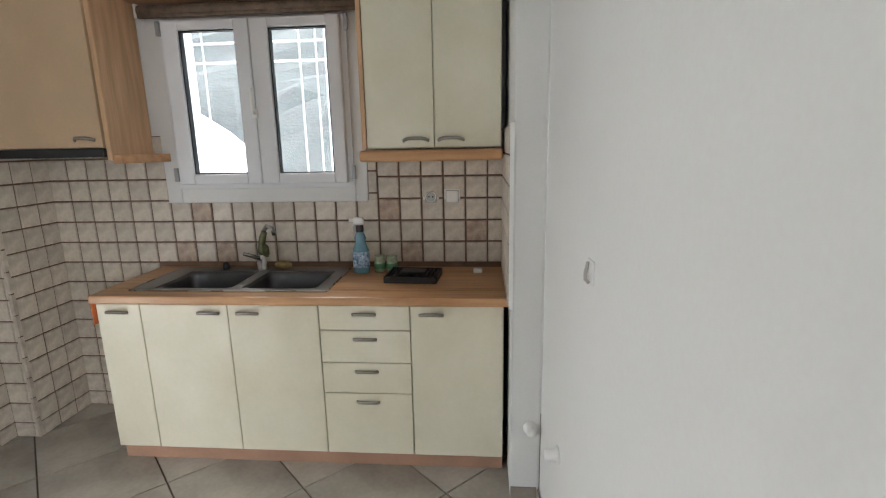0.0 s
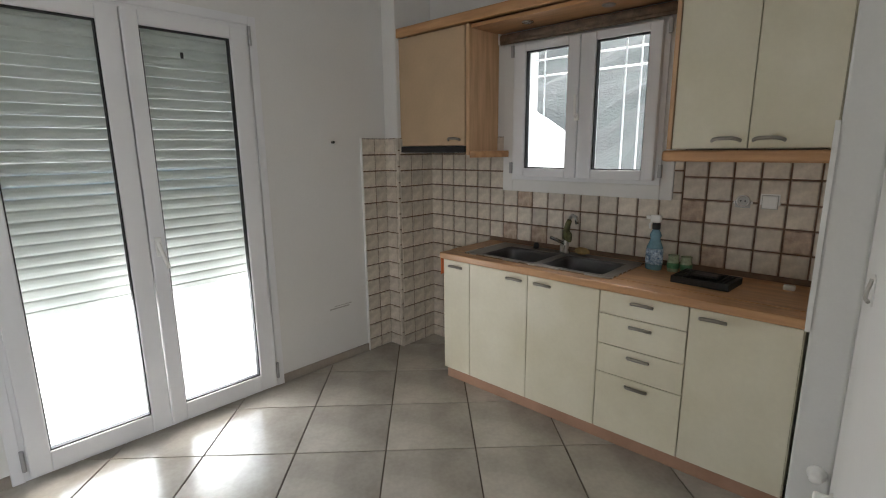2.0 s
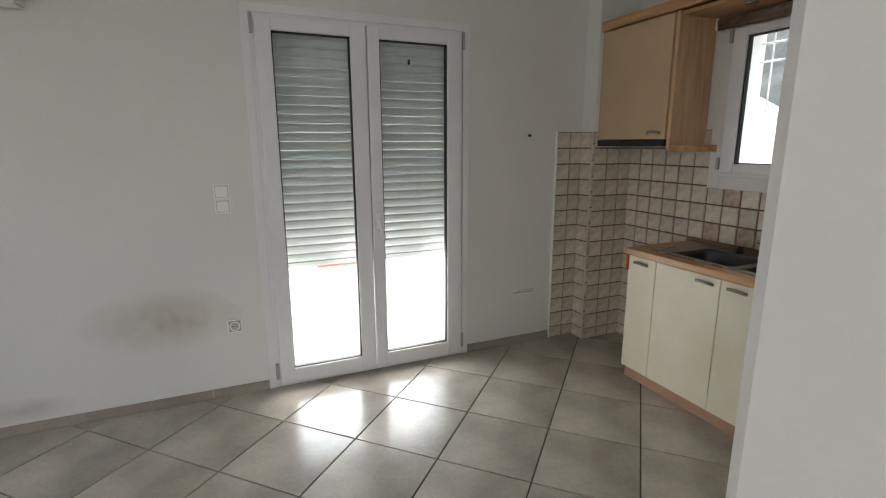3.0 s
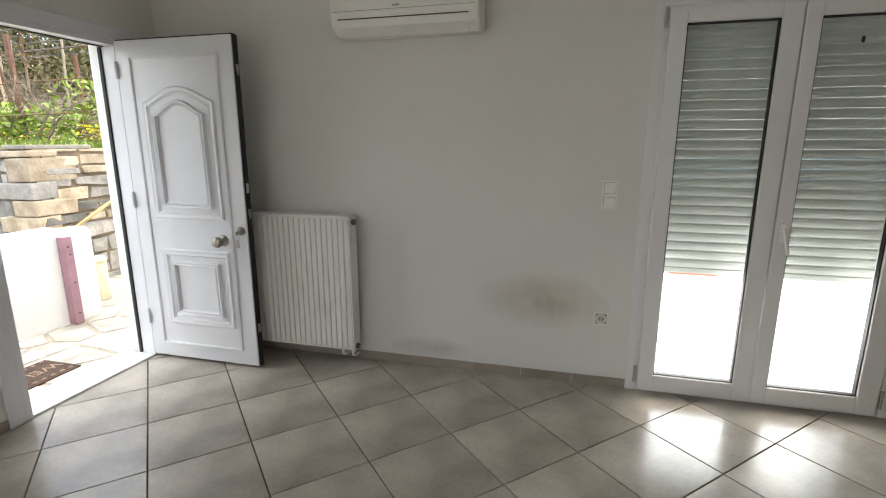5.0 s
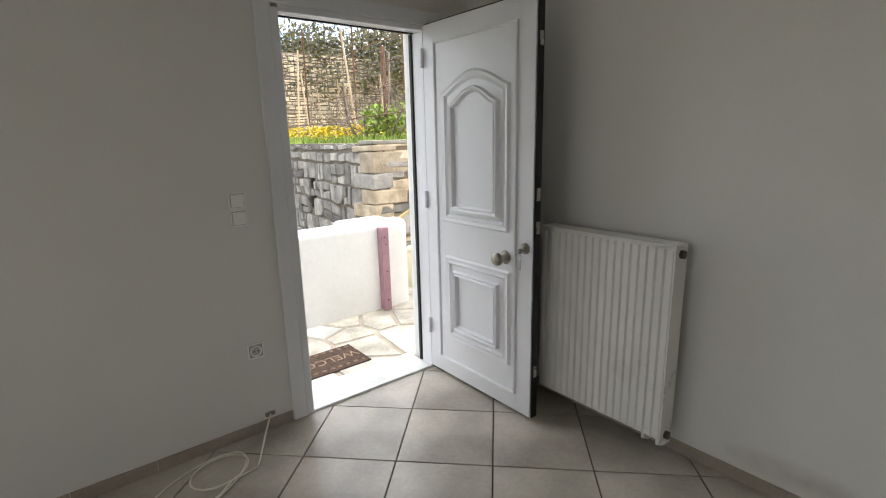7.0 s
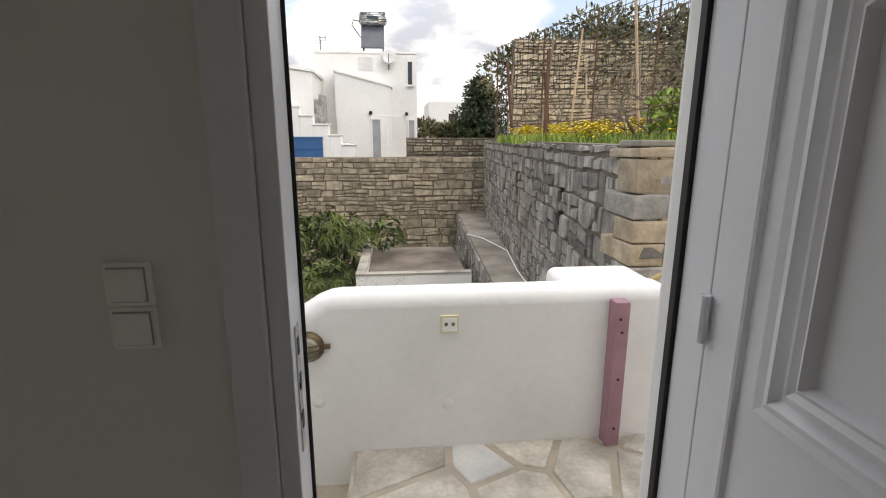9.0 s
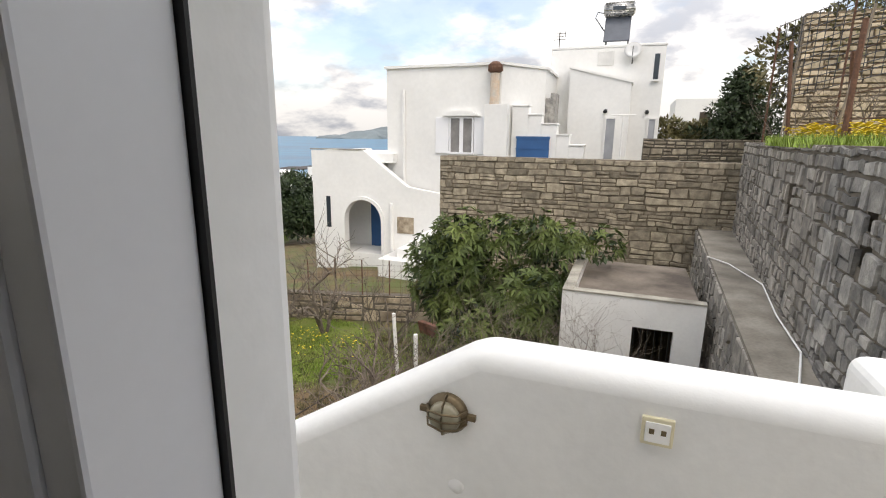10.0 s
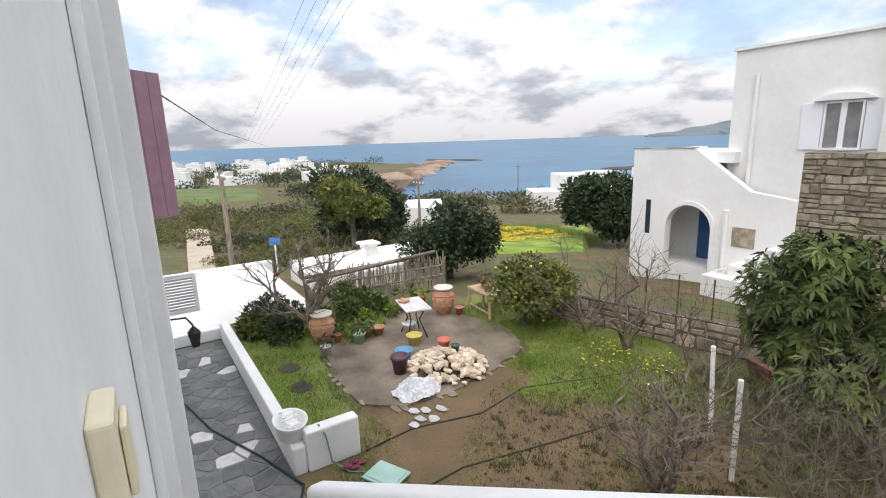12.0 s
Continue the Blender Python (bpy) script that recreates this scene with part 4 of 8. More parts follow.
part("panel_seam", boxes((XW + 0.19, XW + 0.2016, ax0 + 0.02, ax1 - 0.02, 2.18, 2.182)), mat("seam_grey", (0.35, 0.35, 0.34), 0.6), AC).matrix_parent_inverse = AI
part("badge", boxes((XW + 0.198, XW + 0.2018, -0.97, -0.93, 2.195, 2.203)), MATS["seam_grey"], AC).matrix_parent_inverse = AI

# ---- loose cable on the floor ----
pts = [(-0.664, YS + 0.012, 0.085), (-0.64, YS + 0.05, 0.075), (-0.60, YS + 0.10, 0.035), (-0.545, -2.55, 0.007), (-0.50, -2.465, 0.005)]
for i in range(25):   # small loop lying on the large one
    a = 0.95 + 2 * math.pi * i / 24
    pts.append((-0.355 - 0.115 * math.cos(a) + 0.05 * math.sin(a), -2.54 + 0.10 * math.sin(a) + 0.03 * math.cos(a), 0.012))
for i in range(44):   # large loop, opening into the tail
    a = 1.1 + 2 * math.pi * i / 36
    k = 1 + 0.006 * max(0, i - 30)
    pts.append((-0.245 - 0.235 * k * math.cos(a) + 0.04 * math.sin(a), -2.495 + 0.155 * k * math.sin(a) - 0.07 * math.cos(a), 0.006))
pts += [(-0.40, -2.26, 0.006), (-0.30, -2.215, 0.006), (-0.15, -2.20, 0.006), (0.12, -2.22, 0.006), (0.35, -2.28, 0.006)]
bm = bmesh.new()
tube(bm, pts, 0.0046, 6)
tagged(part("aerial_cable", bm, CABLE, smooth=True), "loose coil of white aerial cable on the floor", "cable")
tagged(part("junction_plug", boxes((-0.69, -0.64, YS, YS + 0.012, 0.075, 0.095), bevel=0.003), WOOD_GREY), "small brown cable outlet above the skirting", "cable outlet")

# ---- stains ----


def stain(name, y, z, ry, rz_, color, label):
    """A thin irregular smoke mark on the west wall."""
    bm = bmesh.new()
    ring = []
    for i in range(40):
        a = 2 * math.pi * i / 40
        k = 1 + 0.25 * noise.noise(Vector((math.cos(a) * 1.7, math.sin(a) * 1.7, y * 3)))
        ring.append(bm.verts.new((XW + 0.0012, y + ry * k * math.cos(a), z + rz_ * k * math.sin(a))))
    bm.faces.new(ring)
    m = bpy.data.materials.new(name)
    m.use_nodes = True
    nt = m.node_tree
    b = nt.nodes["Principled BSDF"]
    b.inputs["Base Color"].default_value = (*color, 1)
    b.inputs["Roughness"].default_value = 0.9
    tc = nt.nodes.new("ShaderNodeTexCoord")
    mp = nt.nodes.new("ShaderNodeMapping")
    mp.vector_type = "POINT"
    mp.inputs["Location"].default_value = (0, -y / ry, -z / rz_)
    mp.inputs["Scale"].default_value = (0.0, 1 / ry, 1 / rz_)
    g = nt.nodes.new("ShaderNodeTexGradient")
    g.gradient_type = "SPHERICAL"
    nt.links.new(tc.outputs["Object"], mp.inputs["Vector"])
    nt.links.new(mp.outputs[0], g.inputs["Vector"])
    no = nt.nodes.new("ShaderNodeTexNoise")
    no.inputs["Scale"].default_value = 9
    nt.links.new(tc.outputs["Object"], no.inputs["Vector"])
    mu = nt.nodes.new("ShaderNodeMath")
    mu.operation = "MULTIPLY"
    nt.links.new(g.outputs["Fac"], mu.inputs[0])
    nt.links.new(no.outputs["Fac"], mu.inputs[1])
    half = nt.nodes.new("ShaderNodeMath")
    half.operation = "MULTIPLY"
    half.inputs[1].default_value = 0.55
    nt.links.new(mu.outputs[0], half.inputs[0])
    nt.links.new(half.outputs[0], b.inputs["Alpha"])
    return structure(name, bm, m, label)


stain("stain", -0.10, 0.51, 0.44, 0.19, (0.40, 0.26, 0.10), "brown smoke stain on the wall")
stain("stain", -0.83, 0.125, 0.30, 0.075, (0.30, 0.18, 0.07), "brown smoke stain above the skirting")
structure("scratch", boxes((XW, XW + 0.0015, 2.13, 2.29, 0.388, 0.396), (XW, XW + 0.0015, 2.17, 2.31, 0.405, 0.409)), mat("scuff", (0.45, 0.43, 0.40), 0.8), "grey scuff on the wall")

# ---- outside: landing, parapet, stairs, facade fittings ----
G = -2.9          # the garden's level
LZ = -0.03        # the landing's level


def voronoi(seeds, bounds, gap):
    """Irregular cells round seeds inside a rectangle, shrunk by half a joint."""
    x0, x1, y0, y1 = bounds
    cells = []
    for i, (sx, sy) in enumerate(seeds):
        poly = [(x0, y0), (x1, y0), (x1, y1), (x0, y1)]
        near = sorted((q for k, q in enumerate(seeds) if k != i), key=lambda q: (q[0] - sx) ** 2 + (q[1] - sy) ** 2)[:22]
        for qx, qy in near:
            nx, ny = qx - sx, qy - sy
            ln = math.hypot(nx, ny) or 1e-6
            c = (qx * qx + qy * qy - sx * sx - sy * sy) / 2 - gap / 2 * ln
            out = []
            for k, p in enumerate(poly):
                q = poly[(k + 1) % len(poly)]
                a, b = c - (p[0] * nx + p[1] * ny), c - (q[0] * nx + q[1] * ny)
                if a >= 0:
                    out.append(p)
                if a * b < 0:
                    t = a / (a - b)
                    out.append((p[0] + (q[0] - p[0]) * t, p[1] + (q[1] - p[1]) * t))
            poly = out
            if len(poly) < 3:
                break
        if len(poly) >= 3:
            merged = [p for k, p in enumerate(poly) if math.dist(p, poly[k - 1]) > 0.012]
            if len(merged) >= 3:
                cells.append(merged)
    return cells


def slab_data(poly, z0, z1, rim=0.012):
    """Vertices and faces of one flat stone with chamfered edge."""
    n = len(poly)
    cx, cy = sum(p[0] for p in poly) / n, sum(p[1] for p in poly) / n
    w, h = max(p[0] for p in poly) - min(p[0] for p in poly), max(p[1] for p in poly) - min(p[1] for p in poly)
    v = [(x, y, z0) for x, y in poly]
    for k, z in ((0.35, z0 + (z1 - z0) * 0.75), (1.0, z1)):
        sx, sy = 1 - min(0.5, 2 * rim * k / w), 1 - min(0.5, 2 * rim * k / h)
        v += [(cx + (x - cx) * sx, cy + (y - cy) * sy, z) for x, y in poly]
    f = [tuple(range(2 * n, 3 * n))]
    for k in (0, n):
        f += [(k + i, k + (i + 1) % n, k + n + (i + 1) % n, k + n + i) for i in range(n)]
    return v, f


def jitter_seeds(x0, x1, y0, y1, dx, dy, k, seed):
    r = random.Random(seed)
    out, row, y = [], 0, y0 + dy / 2
    while y < y1:
        x = x0 + dx * (0.25 + 0.5 * (row % 2))
        while x < x1:
            out.append((x + r.uniform(-k, k) * dx, y + r.uniform(-k, k) * dy))
            x += dx * r.uniform(0.7, 1.35)
        y += dy
        row += 1
    return out


structure("landing", boxes((-7.0, -0.87, -5.0, YO, -0.35, LZ - 0.004)), MORTAR, "mortar bed of the paved landing")
structure("landing_base", boxes((-7.0, -0.872, -5.0, YO - 0.01, G, -0.352)), LIME, "whitewashed base of the landing")
bm = bmesh.new()
prism(bm, [(-2.43, G), (-2.43, 0.757), (-0.775, 0.757), (2.93, -1.56), (2.93, G)], "y", -4.19, -3.98)
bmesh.ops.bevel(bm, geom=[e for e in bm.edges if max(v.co.z for v in e.verts) > -1.6], offset=0.062, segments=6, affect="EDGES", profile=0.5)
for v in bm.verts:
    v.co += Vector((0.0, 0.006, 0.006)) * noise.noise(v.co * 2.3)
for f in bm.faces:
    f.smooth = f.calc_area() < 0.35
structure("parapet", bm, LIME, "whitewashed parapet with rounded top")
structure("parapet_pier", boxes((-2.48, -1.97, -4.60, -4.20, -0.3, 0.715), bevel=0.07, seg=6), LIME, "whitewashed rounded pier beside the parapet")
st = tagged(new("stairs"), "whitewashed outdoor stairs going down along the facade", "stairs", kind="structure")
for i in range(16):
    x = -0.87 + i * 0.283
    part("step", boxes((x, x + 0.30, -3.978, YO - 0.001, G if i > 11 else LZ - 0.18 * (i + 1) - 0.5, LZ - 0.18 * (i + 1)), bevel=0.008), CONCRETE if i % 2 else MORTAR, st)

pp = thing("timber_post", (-2.135, -3.95, LZ), "short mauve-painted timber post bolted to the parapet", "post")
part("post_body", boxes((-0.036, 0.036, -0.028, 0.045, 0.0, 0.745), bevel=0.006), MAUVE, pp)
for z in (0.1, 0.36, 0.60, 0.665):
    bm = bmesh.new()
    cyl(bm, (0.0 if z != 0.665 else 0.012, 0.05, z), (0.0 if z != 0.665 else 0.012, 0.056, z), 0.006, n=8)
    part("bolt", bm, IRON, pp)

bl = thing("bulkhead_lamp", (-0.687, -3.98, 0.525), "round bronze bulkhead lamp with wire cage on the parapet", "lamp", rz=180)
bm = bmesh.new()
lathe(bm, [(0.085, 0), (0.088, 0.012), (0.075, 0.03), (0.062, 0.045), (0, 0.045)], (0, 0, 0), 24)
bmesh.ops.rotate(bm, verts=bm.verts, cent=(0, 0, 0), matrix=Matrix.Rotation(radians(90), 3, "X"))
part("housing", bm, BRONZE, bl, smooth=True)
bm = bmesh.new()
lathe(bm, [(0.066, 0.04), (0.06, 0.062), (0.035, 0.075), (0, 0.078)], (0, 0, 0), 24)
bmesh.ops.rotate(bm, verts=bm.verts, cent=(0, 0, 0), matrix=Matrix.Rotation(radians(90), 3, "X"))
part("lens", bm, FROST, bl, "ribbed dull glass", smooth=True)
for k in (-1, 0, 1):
    bm = bmesh.new()
    tube(bm, [(-0.083, -0.02, k * 0.028), (-0.06, -0.07, k * 0.03), (0, -0.088, k * 0.034), (0.06, -0.07, k * 0.03), (0.083, -0.02, k * 0.028)], 0.0045, 6)
    part("cage_wire", bm, BRONZE, bl, smooth=True)
bm = bmesh.new()
tube(bm, [(0, -0.02, -0.083), (0, -0.07, -0.06), (0, -0.088, 0), (0, -0.07, 0.06), (0, -0.02, 0.083)], 0.0045, 6)
part("cage_wire", bm, BRONZE, bl, smooth=True)
for sx in (-1, 1):
    part("ear", boxes((sx * 0.1 - 0.018, sx * 0.1 + 0.018, -0.02, 0.0, -0.012, 0.012), bevel=0.003), BRONZE, bl)
so = thing("outdoor_socket", (-1.334, -3.98, 0.612), "cream double outlet on the whitewashed parapet", "socket", rz=180)
part("plate", boxes((-0.044, 0.044, -0.014, 0, -0.044, 0.044), bevel=0.004), IVORY, so)
part("inner_frame", boxes((-0.034, 0.034, -0.019, -0.0145, -0.032, 0.032), bevel=0.003), PLASTIC, so)
for dx in (-0.016, 0.016):
    part("pin_slot", boxes((dx - 0.007, dx + 0.007, -0.0205, -0.0192, -0.004, 0.012)), BRONZE, so)
for x, z in ((-0.72, 0.24), (-1.33, 0.20)):
    bm = bmesh.new()
    blob(bm, (x, -3.985, z), (0.035, 0.012, 0.035), x, 0.1)
    structure("plaster_cap", bm, LIME, "round plastered-over box on the parapet", smooth=True)
bl.scale = (0.85, 0.85, 0.85)

dm = thing("doormat", (-1.2, -3.30, LZ), "dark brown coir doormat with a worn greeting", "doormat")
part("mat_body", boxes((-0.30, 0.30, -0.165, 0.165, 0.0, 0.014), bevel=0.004), RUBBER_MAT, dm)
tx = bpy.data.curves.new("word", "FONT")
tx.body, tx.size, tx.extrude, tx.align_x = "WELCOME", 0.115, 0.0015, "CENTER"
txo = new("lettering", tx)
me = bpy.data.meshes.new_from_object(txo)
bpy.data.objects.remove(txo)
me.materials.append(MAT_LETTER)
lt = new("lettering", me)
lt.parent = dm
lt.matrix_basis = pose(0, -0.04, 0.0155)
for y in (-0.135, 0.12):
    for i in range(9):
        x = -0.26 + i * 0.058
        bm = bmesh.new()
        tube(bm, [(x + 0.016 * math.cos(a) * (1 - k / 20), y + 0.014 * math.sin(a) * (1 - k / 20), 0.0148) for k, a in enumerate([j * 0.55 for j in range(14)])], 0.003, 5)
        part("scroll", bm, MAT_LETTER, dm)

bi = thing("pedal_bin", (-2.72, -4.33, LZ), "slim cream cylindrical bin at the end of the parapet", "bin")
bm = bmesh.new()
lathe(bm, [(0.06, 0), (0.065, 0.01), (0.065, 0.36), (0.061, 0.37)], (0, 0, 0), 20)
part("barrel", bm, IVORY, bi, smooth=True)
bm = bmesh.new()
lathe(bm, [(0.068, 0.371), (0.068, 0.40), (0.055, 0.425), (0, 0.43)], (0, 0, 0), 20)
part("lid", bm, IVORY, bi, smooth=True)
bm = bmesh.new()
tube(bm, [(-1.74, -4.876, LZ + 0.012), (-2.62, -4.72, 0.52), (-3.3, -4.6, 0.92), (-3.62, -4.75, 1.09), (-3.9, -4.905, 1.24)], 0.018, 7)
tagged(part("cane", bm, mat("cane", (0.42, 0.33, 0.15), 0.7, 0.2, 6, 60, 0.2)), "yellow bamboo cane leaning on the stone wall", "cane")

# fittings on the facade
sw = thing("outdoor_switch", (-0.49, YO, 1.165), "cream push switch on the facade", "switch")
part("plate", boxes((-0.04, 0.04, -0.022, 0, -0.055, 0.055), bevel=0.006, seg=3), IVORY, sw)
part("rocker", boxes((-0.016, 0.03, -0.029, -0.0225, -0.036, 0.036), bevel=0.003), IVORY, sw)
for x, w, d in ((0.55, 0.05, 0.03), (1.3, 0.05, 0.07), (1.5, 0.35, 0.14)):
    structure("facade_trim", boxes((x, x + w, YO - d, YO, -2.9, H + 0.5), bevel=0.012), LIME, "thin plaster rib on the facade")
sh = thing("window_shutter", (3.55, YO, 0.87), "mauve-painted wooden window shutter standing ajar", "shutter", rz=-48)
part("board", boxes((0.0, 0.53, -0.035, 0.0, 0.0, 1.19), bevel=0.004), MAUVE, sh)
# no grooves are cut: darker strips paint the shade between the boards
for x in (0.13, 0.265, 0.40):
    part("groove", boxes((x, x + 0.006, -0.0365, -0.0352, 0.01, 1.18)), mat("mauve_groove_shade", (0.20, 0.11, 0.14), 0.6), sh)
for z in (0.12, 0.98):
    part("strap_hinge", boxes((-0.02, 0.16, -0.041, -0.037, z, z + 0.03)), IRON, sh)
hy = thing("shutter_stay", (4.0, YO, 0.86), "black iron shutter stay on the facade", "shutter stay")
bm = bmesh.new()
tube(bm, [(0, 0, 0), (0, -0.15, 0.01), (0.02, -0.22, 0.04)], 0.012, 6)
part("arm", bm, IRON, hy)
ac = thing("louvred_shutter", (7.0, YO, -0.98), "white louvred shutter standing open on the facade", "shutter")
part("frame", boxes((0, 0.04, -0.73, -0.68, 0.0, 0.6), (0, 0.04, -0.05, 0.0, 0.0, 0.6), (0, 0.04, -0.68, -0.05, 0.0, 0.05), (0, 0.04, -0.68, -0.05, 0.55, 0.6)), LIME, ac)
for i in range(11):
    part("slat", boxes((0.008, 0.032, -0.679, -0.051, 0.06 + i * 0.045, 0.085 + i * 0.045)), mat("grille_grey", (0.45, 0.44, 0.42), 0.6), ac)
wl = thing("wall_lantern", (6.0, YO, -0.94), "black iron wall lantern on a bracket", "lantern")
bm = bmesh.new()
tube(bm, [(0, 0, 0.1), (0, -0.2, 0.22), (0, -0.46, 0.2), (0, -0.53, 0.08)], 0.013, 7)
part("bracket", bm, IRON, wl)
part("wall_plate", boxes((-0.04, 0.04, -0.015, 0.02, 0.0, 0.22)), IRON, wl)
bm = bmesh.new()
lathe(bm, [(0.05, -0.22), (0.09, -0.02), (0.02, 0.06), (0.0, 0.09)], (0, -0.53, 0), 6)
part("lantern_body", bm, IRON, wl)
bm = bmesh.new()
tube(bm, [(3.95, YO - 0.3, 1.98), (12.0, -5.0, 1.85), (25.0, -8.5, 1.7), (58.6, -17.6, 1.3)], 0.008, 5)
tagged(part("service_cable", bm, IRON), "black service cable from the facade to a pole", "cable")

# back terrace seen under the shutter, and the hillside behind the kitchen
structure("terrace_floor", boxes((-8.0, XO, 0.0, 8.0, -0.3, -0.04)), mat("terrace_screed", (0.62, 0.60, 0.56), 0.8, 0.1, 2, 30, 0.3), "pale screed terrace floor")
structure("terrace_wall", boxes((-5.6, -5.3, -1.0, 6.0, -0.3, 0.55), bevel=0.02), LIME, "low whitewashed terrace wall")
# flat orange piece lying along the terrace wall
tagged(part("hose_reel", boxes((-5.28, -5.16, 1.2, 1.72, -0.04, 0.02), bevel=0.006), mat("orange_plastic", (0.62, 0.14, 0.06), 0.5)), "flat orange plastic piece on the terrace", "plastic piece")
structure("courtyard_floor", boxes((-6, 6, YN + 0.26, 5.4, -0.5, -0.05)), MATS["terrace_screed"], "pale screed behind the kitchen")
bm = bmesh.new()
prism(bm, [(-4.5, -0.4), (-4.5, 2.3), (-2.9, 2.05), (-2.45, 1.90), (-2.2, 1.76), (-1.98, 1.62), (-1.78, 1.44), (-1.64, 1.22), (-1.56, 0.9), (-1.54, -0.4)], "y", 4.9, 5.15)
structure("courtyard_wall", bm, LIME, "whitewashed courtyard wall")
verts, faces = [], []
NX, NY = 40, 26
for j in range(NY + 1):
    for i in range(NX + 1):
        x, y = -9 + i * 0.55, 4.5 + j * 0.5
        h = -0.3 + max(0, y - 5.2) * 0.62 + 0.25 * noise.noise(Vector((x * 0.7, y * 0.7, 0))) + 0.12 * noise.noise(Vector((x * 2.2, y * 2.2, 3)))
        verts.append((x, y, h))
for j in range(NY):
    for i in range(NX):
        a = j * (NX + 1) + i
        faces.append((a, a + 1, a + NX + 2, a + NX + 1))
tagged(mesh_from("hillside", verts, faces, mat("hill_soil", (0.06, 0.06, 0.057), 0.95, 0.4, 2.2, 14, 0.8, tint=(0.032, 0.036, 0.033), dist=0.03)), "rocky hillside with dry growth behind the kitchen", kind="structure")
gr = thing("window_grille", (-0.7, YN + 0.22, 1.25), "white iron grille outside the kitchen window", "grille")
GI = gr.matrix_world.inverted()
for x in (-1.10, -0.56, -0.47, -0.42, -0.36):
    bm = bmesh.new()
    cyl(bm, (x, YN + 0.22, 1.25), (x, YN + 0.22, 2.12), 0.005, n=6)
    part("bar", bm, UPVC, gr).matrix_parent_inverse = GI
for z in (1.93, 2.03):
    bm = bmesh.new()
    cyl(bm, (-1.17, YN + 0.22, z), (-0.235, YN + 0.22, z), 0.006, n=6)
    part("cross_bar", bm, UPVC, gr).matrix_parent_inverse = GI

# ---- stone walls ----


def courses(ln, h, dx, dy, k, seed, gap):
    """Rough courses of stones of uneven width and height, with knocked corners."""
    r = random.Random(seed)
    out, y = [], 0.0
    while y < h - 0.03:
        hh = min(dy * r.uniform(0.6, 1.5), h - y)
        x = -dx * r.random()
        while x < ln:
            w = dx * r.uniform(0.45, 1.6)
            a, b = max(0, x), min(ln, x + w)
            if b - a > 0.06:
                rows = [(y, y + hh)] if hh < dy * 0.9 or r.random() < 0.55 else [(y, y + hh * 0.45), (y + hh * 0.45, y + hh)]
                for c, e in rows:
                    g, j = gap / 2, min(0.022, k * min(b - a, e - c))
                    q = lambda: r.uniform(0, j)
                    x0, x1, y0, y1 = a + g, b - g, c + g, e - g
                    if y1 - y0 < 0.02 or x1 - x0 < 0.03:
                        continue
                    m = min(x1 - x0, y1 - y0) * r.uniform(0.02, 0.16)
                    out.append([(x0 + m + q(), y0 + q()), (x1 - m - q(), y0 + q()), (x1 - q(), y0 + m), (x1 - q(), y1 - m - q()), (x1 - m - q(), y1 - q()), (x0 + m + q(), y1 - q()), (x0 + q(), y1 - m), (x0 + q(), y0 + m + q())])
            x += w
        y += hh
    return out


